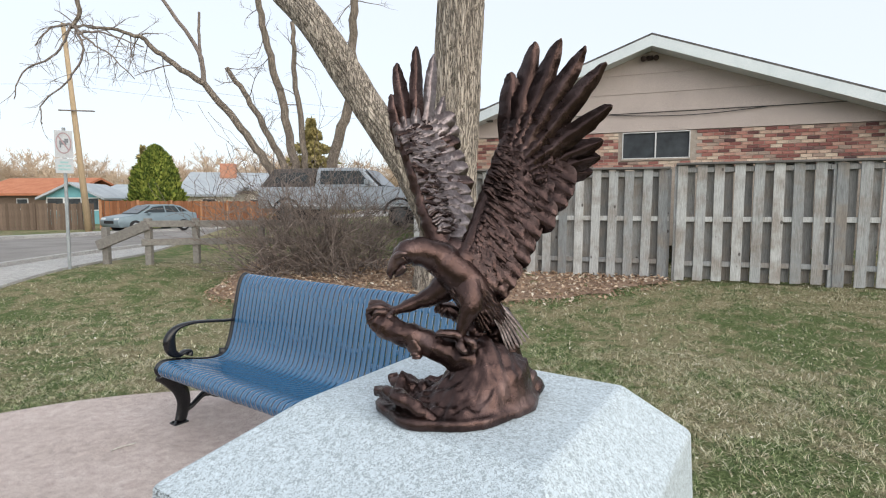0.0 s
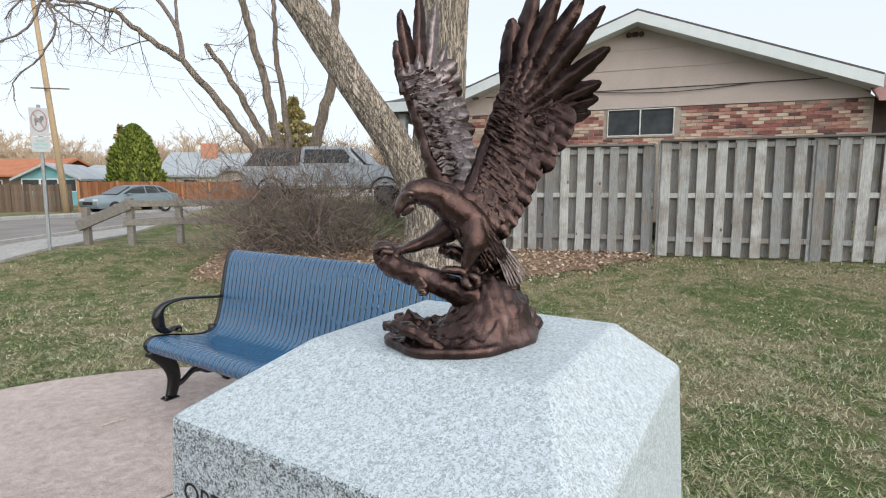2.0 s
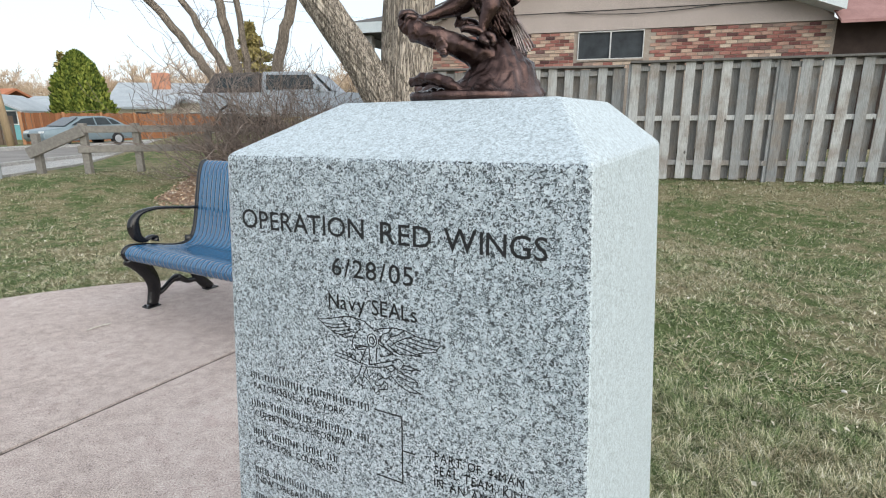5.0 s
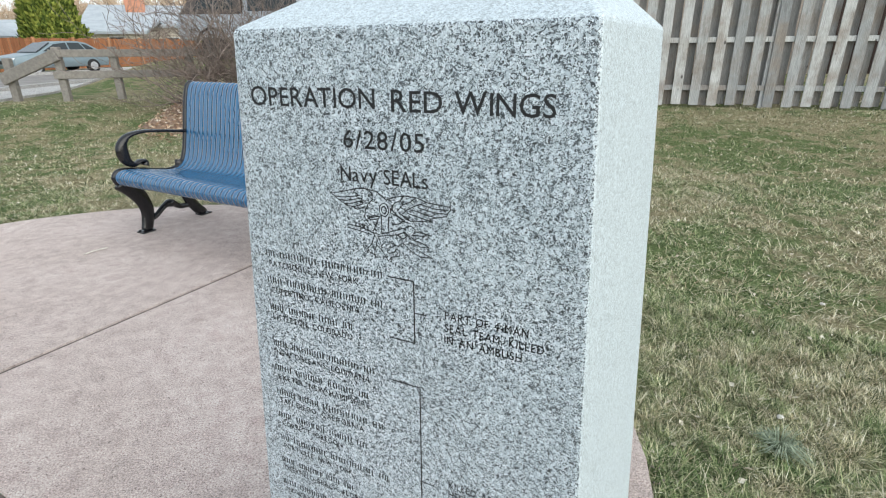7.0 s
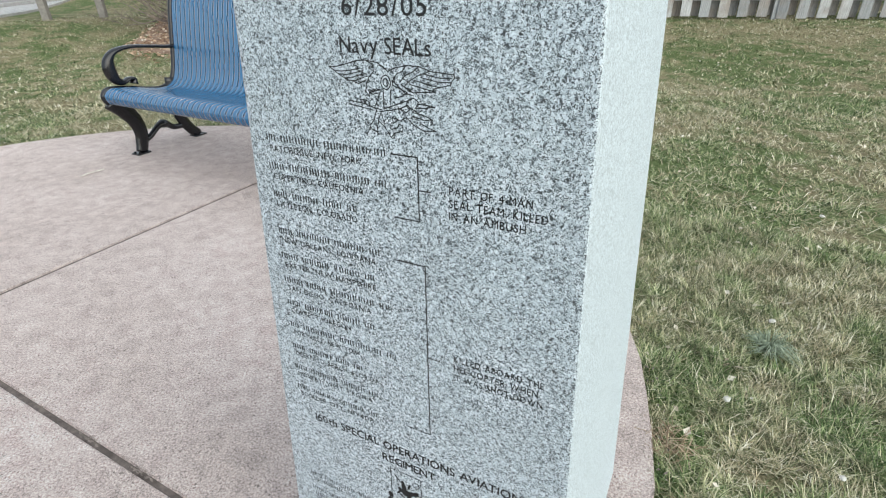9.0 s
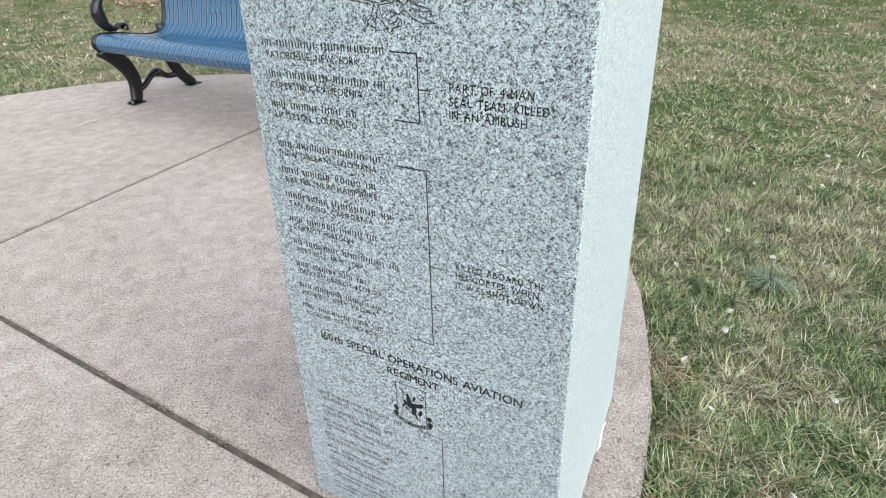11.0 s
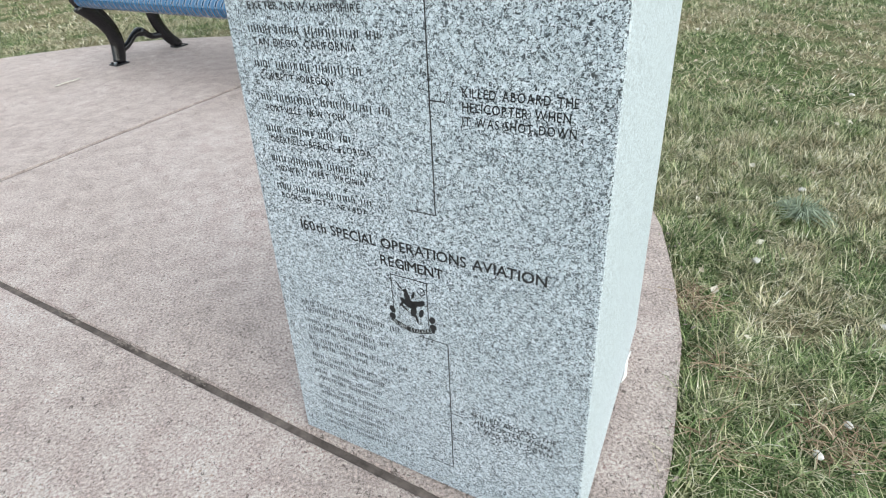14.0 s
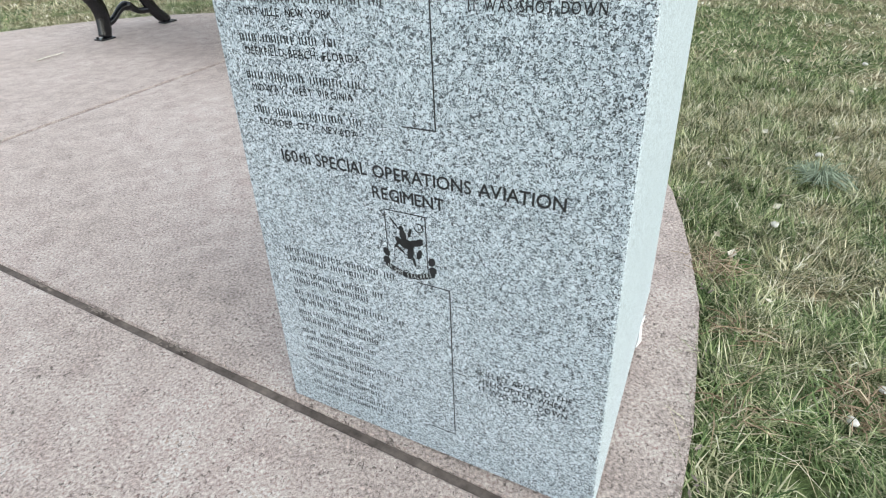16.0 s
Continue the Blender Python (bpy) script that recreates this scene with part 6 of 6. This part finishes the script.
    # body from head to rump
    body = spline([(-0.067, -0.011, 0.182), (-0.061, -0.010, 0.188), (-0.046, -0.005, 0.190), (-0.026, 0.003, 0.181), (-0.006, 0.007, 0.165), (0.013, 0.010, 0.143), (0.030, 0.015, 0.118), (0.043, 0.019, 0.098)], 6)
    prof = [0.0105, 0.0158, 0.0172, 0.0195, 0.0240, 0.0245, 0.0190, 0.011]
    rad = [blend(prof, i / (len(body) - 1)) for i in range(len(body))]
    tube_bm(body, [(r * 1.05, r) for r in rad], 22, bm, rough=0.07)
    tube_bm(spline([(-0.026, 0.020, 0.184), (-0.008, 0.023, 0.186), (0.008, 0.020, 0.178), (0.020, 0.018, 0.160)], 5), [0.012 + 0.008 * math.sin(math.pi * i / 15) for i in range(16)], 16, bm, rough=0.1)
    # beak, brow
    tube_bm(spline([(-0.067, -0.012, 0.185), (-0.074, -0.013, 0.179), (-0.078, -0.014, 0.172), (-0.081, -0.015, 0.165), (-0.080, -0.015, 0.158)], 4), [0.0125, 0.0118, 0.0108, 0.0098, 0.0088, 0.0082, 0.0076, 0.007, 0.0066, 0.006, 0.0054, 0.0048, 0.0042, 0.0035, 0.0028, 0.002, 0.0012], 12, bm)
    tube_bm(spline([(-0.064, -0.014, 0.173), (-0.071, -0.015, 0.167), (-0.075, -0.015, 0.161)], 3), [0.006, 0.0054, 0.005, 0.0046, 0.004, 0.003, 0.0018], 8, bm)
    tube_bm(spline([(-0.076, -0.018, 0.184), (-0.068, -0.023, 0.188), (-0.060, -0.025, 0.188)], 3), [0.003, 0.004, 0.0045, 0.0045, 0.004, 0.0035, 0.002], 8, bm)
    # legs and talons
    tube_bm(spline([(0.008, 0.003, 0.156), (0.012, -0.011, 0.134), (0.009, -0.015, 0.117), (0.002, -0.015, 0.099), (0.001, -0.015, 0.087)], 4), [0.019, 0.018, 0.017, 0.016, 0.0150, 0.0140, 0.0130, 0.0118, 0.0105, 0.009, 0.0085, 0.0075, 0.007, 0.0065, 0.0065, 0.0065, 0.007], 14, bm, rough=0.15)
    tube_bm(spline([(-0.012, 0.023, 0.148), (-0.028, 0.025, 0.134), (-0.049, 0.023, 0.125), (-0.070, 0.019, 0.117), (-0.084, 0.017, 0.113)], 4), [0.018, 0.0175, 0.017, 0.0158, 0.0145, 0.0132, 0.012, 0.0112, 0.0102, 0.0092, 0.0082, 0.0075, 0.0068, 0.0062, 0.006, 0.006, 0.006], 14, bm, rough=0.15)
    for pts in ([(0.001, -0.017, 0.089), (-0.010, -0.021, 0.095), (-0.023, -0.023, 0.096), (-0.029, -0.023, 0.091)], [(0.001, -0.018, 0.088), (0.000, -0.027, 0.082), (0.004, -0.031, 0.077), (0.008, -0.031, 0.072)], [(0.002, -0.015, 0.087), (0.011, -0.023, 0.087), (0.015, -0.025, 0.079), (0.013, -0.025, 0.072)], [(-0.084, 0.017, 0.113), (-0.095, 0.011, 0.119), (-0.106, 0.009, 0.119), (-0.112, 0.009, 0.113)],
                [(-0.084, 0.017, 0.113), (-0.091, 0.009, 0.114), (-0.100, 0.005, 0.114), (-0.104, 0.004, 0.106)], [(-0.082, 0.017, 0.113), (-0.085, 0.007, 0.109), (-0.091, 0.003, 0.103), (-0.089, 0.003, 0.098)], [(-0.084, 0.019, 0.114), (-0.095, 0.021, 0.120), (-0.107, 0.023, 0.122), (-0.111, 0.025, 0.115)]):
        tube_bm(spline(pts, 4), [0.0055, 0.006, 0.0058, 0.0055, 0.0062, 0.006, 0.0055, 0.005, 0.0052, 0.0045, 0.0035, 0.0025, 0.0012], 8, bm)
    # tail
    tail = []
    for k in range(7):
        t = k / 6
        tip = Vector((0.059, 0.005, 0.067)).lerp(Vector((0.087, 0.025, 0.078)), t) + Vector((0, 0, -0.003 * math.sin(math.pi * t)))
        base = Vector((0.033, 0.004, 0.127)).lerp(Vector((0.046, 0.016, 0.126)), t)
        tail += feather(bm, base, tip, 0.0105, (0.62, -0.42, 0.66), 0.002, 0.0012, 0.88, 0, 10)
    feather(bm, (0.028, 0.003, 0.124), (0.052, 0.007, 0.094), 0.014, (-0.55, -0.75, 0.35), 0.003, 0.003, 0.7)
    feather(bm, (0.033, 0.009, 0.125), (0.060, 0.015, 0.099), 0.014, (-0.5, -0.7, 0.5), 0.003, 0.003, 0.7)
    # small feathers down neck, breast and thigh
    for k in range(330):
        t = rnd.uniform(0.40, 0.90)
        s = t * (len(body) - 1)
        i = min(int(s), len(body) - 2)
        p = body[i].lerp(body[i + 1], s - i)
        d = (body[i + 1] - body[i]).normalized()
        a = rnd.uniform(0, 2 * math.pi)
        u = Vector((0, -1, 0))
        u = (u - d * u.dot(d)).normalized()
        o = u * math.cos(a) + d.cross(u) * math.sin(a)
        r = rad[i]
        q = p + o * (r * 0.99)
        made = feather(bm, q, q + d * rnd.uniform(0.012, 0.022) + o * rnd.uniform(0.0004, 0.0012), rnd.uniform(0.004, 0.007), o, 0.0004, 0.0005, 0.5, 0, 4)
        for f in made if t < 0.34 and rnd.random() < 0.25 else ():
            f.material_index = 1
    # the near wing and the far wing
    wing(bm, [(0.003, 0.007, 0.171), (0.017, 0.015, 0.204), (0.033, 0.021, 0.252), (0.048, 0.023, 0.296), (0.059, 0.023, 0.329)],
         [(0.061, 0.021, 0.400), (0.086, 0.007, 0.432), (0.112, -0.009, 0.430), (0.136, -0.025, 0.417), (0.156, -0.037, 0.396), (0.162, -0.041, 0.350), (0.155, -0.037, 0.314), (0.153, -0.033, 0.297), (0.147, -0.029, 0.281)],
         ((0.060, 0.022, 0.311), (0.089, -0.003, 0.272)),
         [(0.129, -0.025, 0.267), (0.121, -0.023, 0.244), (0.109, -0.019, 0.223), (0.096, -0.015, 0.200), (0.081, -0.009, 0.176), (0.067, -0.003, 0.152), (0.053, 0.005, 0.129)], (-0.50, -0.86, 0.05), 3, 0.0255, 0.0265)
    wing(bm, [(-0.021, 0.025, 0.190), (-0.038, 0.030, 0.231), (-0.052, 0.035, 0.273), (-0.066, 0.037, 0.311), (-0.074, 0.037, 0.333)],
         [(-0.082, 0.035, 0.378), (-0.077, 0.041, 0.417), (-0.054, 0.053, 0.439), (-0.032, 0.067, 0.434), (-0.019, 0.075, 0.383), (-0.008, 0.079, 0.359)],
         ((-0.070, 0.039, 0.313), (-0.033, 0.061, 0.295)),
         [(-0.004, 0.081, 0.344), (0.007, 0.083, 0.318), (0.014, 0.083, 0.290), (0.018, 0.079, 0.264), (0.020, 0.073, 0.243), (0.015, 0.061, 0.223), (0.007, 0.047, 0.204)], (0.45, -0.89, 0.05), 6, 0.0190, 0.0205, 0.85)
    # the tail gets the painted sheen colour as well
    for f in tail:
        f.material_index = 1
    for v in bm.verts:
        v.co += noise.noise_vector(v.co * 95) * 0.0013 + noise.noise_vector(v.co * 330) * 0.0009
    ob = part("eagle_statue", bm, BRONZE, shade=True, at=pose(0.02, 0.615, 1.4555))
    ob.data.materials.append(SHEEN_BRONZE)
    tagged(ob, "dark brown bronze eagle statue with raised wings on the stone", "statue")


eagle_statue()


# ---- bricks of the house wall, the courses above the fence ----
def lay_bricks():
    xl, xr, top, wx0, wx1, wz0, wz1 = HOUSE_BRICKS
    rnd = random.Random(5)
    bw, bh, gap = 0.205, 0.062, 0.011
    meshes = []
    for s in range(4):
        bm = box_bm(0, bw, -0.012 - 0.003 * s, 0.004, 0, bh, 0.005)
        me = bpy.data.meshes.new("brick")
        bm.to_mesh(me)
        bm.free()
        meshes.append(me)
    half = []
    for s in range(2):
        bm = box_bm(0, bw / 2 - gap / 2, -0.014 - 0.003 * s, 0.004, 0, bh, 0.005)
        me = bpy.data.meshes.new("brick")
        bm.to_mesh(me)
        bm.free()
        half.append(me)
    row = 0
    z = top - bh - 0.006
    while row < 11:
        x = xl + (0.0 if row % 2 else 0.108)
        while x + bw < xr:
            if not (x + bw > wx0 - 0.05 and x < wx1 + 0.05 and z + bh > wz0 - 0.05 and z < wz1 + 0.01):
                part_mesh("brick", rnd.choice(meshes), BRICK, house, at=pose(x, 0, z))
            elif x < wx0 - 0.03 - bw / 2:
                part_mesh("brick", rnd.choice(half), BRICK, house, at=pose(x, 0, z))
            x += bw + gap
        z -= bh + gap
        row += 1


lay_bricks()


# ---- mulch bed, leaf litter, grass blades, small things ----
def bed(x, y):
    return -4.3 < x < 4.25 and 8.35 + 0.062 * (x + 0.3) ** 2 + 0.25 * noise.noise(Vector((x * 1.7, y, 0))) < y < 12.8


MULCH = mottled("brown_mulch", (0.19, 0.125, 0.09), (0.40, 0.28, 0.20), 9, 0.95, 0.9, 55, dist=0.03)
draped("mulch_bed", (bed, (-6.2, 4.6, 7.6, 13.0)), MULCH, 0.012, "brown mulch bed under the tree and shrub", "mulch", 0.09, 0.03)
LEAF = varied("fallen_leaves", [(0.0, (0.19, 0.125, 0.088)), (0.4, (0.36, 0.245, 0.165)), (0.75, (0.50, 0.39, 0.285)), (1.0, (0.66, 0.60, 0.51))], 0.85, 20, island=True)
PALE_LEAF = varied("dry_pale_leaves", [(0.0, (0.34, 0.28, 0.19)), (0.6, (0.52, 0.47, 0.37)), (1.0, (0.66, 0.62, 0.53))], 0.85, 20, island=True)


def scatter_leaves(name, count, place, size, material, label, seed):
    rs = np.random.RandomState(seed)
    verts, faces = [], []
    made = 0
    while made < count:
        x, y = place(rs)
        if x is None:
            continue
        made += 1
        z = lie(x, y) + (0.05 if bed(x, y) else 0.02) + rs.uniform(0, 0.025)
        a = rs.uniform(0, 2 * math.pi)
        s = size * rs.uniform(0.5, 1.3)
        e = Euler((rs.uniform(-0.7, 0.7), rs.uniform(-0.7, 0.7), a)).to_matrix()
        i = len(verts)
        for px, py, pz in ((-0.5, 0, 0.1), (-0.1, 0.32, 0.16), (0.5, 0.05, 0.0), (-0.05, -0.30, 0.18), (0.05, 0, -0.03)):
            verts.append(Vector((x, y, z)) + e @ Vector((px * s, py * s, pz * s)))
        faces += [(i, i + 4, i + 1), (i + 1, i + 4, i + 2), (i + 2, i + 4, i + 3), (i + 3, i + 4, i)]
    tagged(part_mesh(name, raw(verts, faces), material), label, "leaves", kind="stuff")


def in_bed(rs):
    x, y = rs.uniform(-5.8, 4.5), rs.uniform(7.9, 12.6)
    near = bed(x, y + 0.7 * rs.rand() ** 2)
    return (x, y) if near else (None, None)


def off_plaza(x, y, m=0.03):
    return (x - PLAZA_C.x) ** 2 + (y - PLAZA_C.y) ** 2 > (PLAZA_R + m) ** 2


def on_lawn(rs):
    d = 0.6 + 10.5 * rs.rand() ** 0.8
    a = rs.uniform(-0.85, 0.85)
    x, y = d * math.sin(a), d * math.cos(a)
    return (x, y) if off_plaza(x, y) and not bed(x, y) else (None, None)


scatter_leaves("leaf_litter", 9000, in_bed, 0.075, LEAF, "brown and tan fallen leaves over the mulch", 3)
scatter_leaves("lawn_leaves", 1300, on_lawn, 0.03, PALE_LEAF, "small pale dry leaves scattered on the lawn", 4)


def blade_material():
    m = mat("grass_blades", 0.8, 0, 0.25)
    r = nd(m, "NewGeometry").outputs["Random Per Island"]
    v = coords(m)
    big = noise_node(m, v, 0.55, 5, 0.65)
    mid = noise_node(m, v, 3.2, 5, 0.7, 0.5)
    green = ramp(m, r, [(0.0, (0.014, 0.030, 0.009)), (0.4, (0.112, 0.172, 0.060)), (0.7, (0.255, 0.31, 0.138)), (0.88, (0.42, 0.415, 0.245)), (1.0, (0.60, 0.56, 0.41))])
    straw = ramp(m, r, [(0.0, (0.03, 0.042, 0.014)), (0.3, (0.17, 0.185, 0.09)), (0.6, (0.42, 0.37, 0.23)), (1.0, (0.76, 0.69, 0.52))])
    f = mixc(m, 0.5, big, mid)
    c = mixc(m, ramp(m, f, [(0.45, 0.05), (0.54, 0.95)]), green, straw)
    tuft_tone = noise_node(m, v, 16, 4, 0.65, 0.4)
    return finish(m, mixc(m, 0.8, c, ramp(m, tuft_tone, [(0.34, 0.28), (0.66, 0.82)]), "OVERLAY"))


BLADES = blade_material()


def lawn_blades():
    rs = np.random.RandomState(7)

    def field(name, count, d0, d1, a0, a1, long, wide, label, flat=0.0, material=None):
        d = np.sqrt(rs.uniform(d0 * d0, d1 * d1, count))
        a = rs.uniform(a0, a1, count)
        x, y = d * np.sin(a), d * np.cos(a)
        keep = (x - PLAZA_C.x) ** 2 + (y - PLAZA_C.y) ** 2 > (PLAZA_R + 0.004) ** 2
        x, y = x[keep], y[keep]
        ok = np.array([not bed(p, q) for p, q in zip(x, y)])
        x, y = x[ok], y[ok]
        clump = np.array([noise.noise(Vector((p * 7, q * 7, 2))) + 0.8 * noise.noise(Vector((p * 19, q * 19, 5))) for p, q in zip(x, y)])
        ok = rs.rand(len(x)) < 0.62 + 0.9 * clump
        x, y, clump = x[ok], y[ok], clump[ok]
        n = len(x)
        z = np.array([lie(p, q) for p, q in zip(x, y)]) - 0.004
        az = rs.uniform(0, 2 * np.pi, n)
        ln = long * rs.uniform(0.5, 1.5, n) * (1 + 0.7 * np.clip(clump, -0.5, 0.7))
        w = wide * rs.uniform(0.6, 1.3, n)
        tilt = rs.uniform(0.45 + flat, 1.42 + 0.1 * flat, n)
        dx, dy = np.cos(az), np.sin(az)
        sx, sy = -dy * w / 2, dx * w / 2
        bend = rs.uniform(-0.3, 0.9, n)
        v = np.empty((n, 5, 3))
        base = np.stack([x, y, z], 1)
        m1 = base + np.stack([dx * ln * 0.5 * np.sin(tilt), dy * ln * 0.5 * np.sin(tilt), ln * 0.5 * np.cos(tilt)], 1)
        t2 = tilt + bend
        tip = m1 + np.stack([dx * ln * 0.5 * np.sin(t2), dy * ln * 0.5 * np.sin(t2), np.maximum(ln * 0.5 * np.cos(t2), -0.3 * ln)], 1)
        s = np.stack([sx, sy, np.zeros(n)], 1)
        v[:, 0], v[:, 1], v[:, 2], v[:, 3], v[:, 4] = base - s, base + s, m1 + s * 0.8, m1 - s * 0.8, tip
        me = bpy.data.meshes.new(name)
        me.vertices.add(n * 5)
        me.vertices.foreach_set("co", v.ravel())
        i = np.arange(n)[:, None] * 5
        loops = np.concatenate([i + np.array([[0, 1, 2, 3]]), i + np.array([[3, 2, 4]])], 1).ravel()
        me.loops.add(n * 7)
        me.loops.foreach_set("vertex_index", loops)
        me.polygons.add(n * 2)
        starts = (np.arange(n)[:, None] * 7 + np.array([[0, 4]])).ravel()
        me.polygons.foreach_set("loop_start", starts)
        me.update(calc_edges=True)
        me.validate()
        tagged(part_mesh(name, me, material or BLADES), label, "grass", kind="stuff")
    field("grass", 260000, 0.25, 2.9, 0.30, 1.50, 0.060, 0.0030, "long matted green and straw blades beside the plaza", 0.05)
    field("grass", 260000, 2.9, 6.5, -0.95, 0.95, 0.055, 0.0042, "short matted green and straw blades across the lawn", 0.34)
    field("grass", 190000, 6.5, 13.5, -0.85, 0.9, 0.05, 0.008, "short patchy blades near the fence and street", 0.34)

    field("dry_grass", 7000, 0.3, 3.5, 0.25, 1.5, 0.12, 0.0024, "long pale dry strands lying over the lawn", 0.7, STRAW)
    field("dry_grass", 30000, 3.0, 10.0, -0.95, 0.95, 0.08, 0.0048, "pale dry strands lying farther over the lawn", 0.55, STRAW)


STRAW = varied("dry_straw", [(0.0, (0.30, 0.22, 0.13)), (0.5, (0.52, 0.45, 0.30)), (1.0, (0.70, 0.65, 0.50))], 0.8, 20, island=True)
lawn_blades()


def tuft():
    """A grey-green rosette in the lawn."""
    bm = bmesh.new()
    rnd = random.Random(3)
    for k in range(150):
        a = rnd.uniform(0, 2 * math.pi)
        r = rnd.uniform(0.04, 0.12)
        d = Vector((math.cos(a), math.sin(a), 0))
        tube_bm([Vector((0, 0, 0)) + d * 0.01, d * r * 0.55 + Vector((0, 0, rnd.uniform(0.025, 0.065))), d * r + Vector((0.02 * math.sin(3 * a), 0.02 * math.cos(2 * a), rnd.uniform(0.012, 0.05)))], [0.0019, 0.0017, 0.0006], 3, bm, caps=False)
    ob = part("weed_tuft", bm, TUFT, at=pose(1.27, 1.19, lie(1.27, 1.19) + 0.012))
    tagged(ob, "grey-green spiky weed rosette growing in the lawn", "plant")


TUFT = mottled("grey_green_leaves", (0.16, 0.205, 0.14), (0.31, 0.355, 0.26), 30, 0.8)
tuft()


def dead_clump(x, y, wide, count, seed):
    """A handful of brown dead stalks lying in the grass."""
    rnd = random.Random(seed)
    bm = bmesh.new()
    for k in range(count):
        r, a, d = wide * rnd.random() ** 0.7, rnd.uniform(0, 6.28), rnd.uniform(0, 6.28)
        p = Vector((r * math.cos(a), r * math.sin(a), rnd.uniform(0.0, 0.03)))
        q = Vector((math.cos(d), math.sin(d), rnd.uniform(-0.1, 0.35))) * rnd.uniform(0.03, 0.09)
        tube_bm([p, p + q * 0.5 + Vector((0, 0, rnd.uniform(0.0, 0.012))), p + q], [0.0014, 0.0012, 0.0006], 3, bm, caps=False)
    ob = part("dead_stalks", bm, DEAD, at=pose(x, y, lie(x, y) + 0.012))
    tagged(ob, "brown dead stalks matted in the lawn by the plaza", "dead grass", kind="stuff")


DEAD = varied("dead_stalks", [(0.0, (0.15, 0.10, 0.065)), (0.5, (0.34, 0.25, 0.165)), (1.0, (0.56, 0.47, 0.34))], 0.85, 20, island=True)
dead_clump(0.66, 0.80, 0.07, 130, 1)
dead_clump(0.60, 0.56, 0.05, 40, 2)
dead_clump(0.72, 0.33, 0.08, 110, 3)
dead_clump(0.45, 0.36, 0.05, 30, 4)
part("grout_smear", tube_bm([(BASE_HALF + 0.001 + 0.003 * math.sin(k * 0.9), 0.10 + 0.014 * k, 0.003 + 0.002 * math.sin(k * 1.7)) for k in range(9)], [0.001, 0.003, 0.005, 0.004, 0.006, 0.005, 0.004, 0.003, 0.001], 7),
     mottled("white_grout", (0.70, 0.71, 0.70), (0.80, 0.81, 0.80), 30, 0.9), monument, "white grout squeezed out at the foot", True)
DRY_TWIG = mottled("dry_twig", (0.34, 0.31, 0.27), (0.58, 0.55, 0.50), 40, 0.9)


def plaza_twig():
    line = spline([(0, 0, 0.006), (0.03, 0.05, 0.008), (0.07, 0.075, 0.012), (0.12, 0.09, 0.02)], 5)
    ob = part("twig", tube_bm(line, 0.0048, 6), DRY_TWIG, at=pose(-2.28, 3.46, 0.0))
    tagged(ob, "short curled pale dry twig lying on the plaza", "twig")


plaza_twig()
STONE_PALE = mottled("pale_stone", (0.42, 0.40, 0.36), (0.62, 0.60, 0.55), 30, 0.9)
pebble_rnd = random.Random(9)
for px, py, pr in ((1.38, 1.33, 0.019), (0.95, 0.95, 0.018), (1.10, 0.62, 0.014), (0.78, 0.36, 0.014), (0.66, 0.30, 0.016), (1.7, 0.9, 0.02), (2.3, 2.2, 0.02), (1.2, 2.4, 0.018)):
    bm = bmesh.new()
    bmesh.ops.create_icosphere(bm, subdivisions=2, radius=pr * 0.68)
    for v in bm.verts:
        v.co *= 1 + 0.35 * noise.noise(v.co * 60 + Vector((px, py, 0)))
        v.co.z *= 0.6
    tagged(part("pebble", bm, STONE_PALE, at=pose(px, py, lie(px, py) + pr * 0.3 + 0.03)), "small pale stone lying in the grass", "stone", "pebbles in the lawn")


# ---- bits of dirt and leaf in the joints and along the plaza's edge ----
def joint_debris():
    rs = np.random.RandomState(12)
    verts, faces = [], []
    way, nrm = Vector((0.8157, -0.578)), Vector((0.578, 0.8157))
    for k in range(280):
        if k < 60:
            p = nrm * 0.178 + way * (rs.choice((-1.52, -1.27, -0.97)) + rs.normal(0, 0.03)) + nrm * rs.normal(0, 0.003)
            z = 0.0
        else:
            a = rs.uniform(-1.0, 1.9)
            r = PLAZA_R + rs.normal(0.012, 0.02)
            p = PLAZA_C + Vector((math.cos(a), math.sin(a))) * r
            z = -0.01 if r > PLAZA_R else 0.002
        s = rs.uniform(0.003, 0.009)
        e = Euler((rs.uniform(-0.4, 0.4), rs.uniform(-0.4, 0.4), rs.normal(-0.62, 0.35) if k < 60 else rs.uniform(0, 6.28))).to_matrix()
        i = len(verts)
        for q in ((-1, 0, 0), (0, 0.45, 0.15), (1.2, 0, 0), (0, -0.45, 0.15), (0, 0, -0.35)):
            verts.append(Vector((p.x, p.y, z + 0.002)) + e @ (Vector(q) * s))
        faces += [(i, i + 1, i + 2, i + 3), (i, i + 4, i + 1), (i + 1, i + 4, i + 2), (i + 2, i + 4, i + 3), (i + 3, i + 4, i)]
    tagged(part_mesh("debris", raw(verts, faces), TWIG), "small brown leaf scraps in the joint and along the plaza edge", "leaf litter", kind="stuff")


joint_debris()
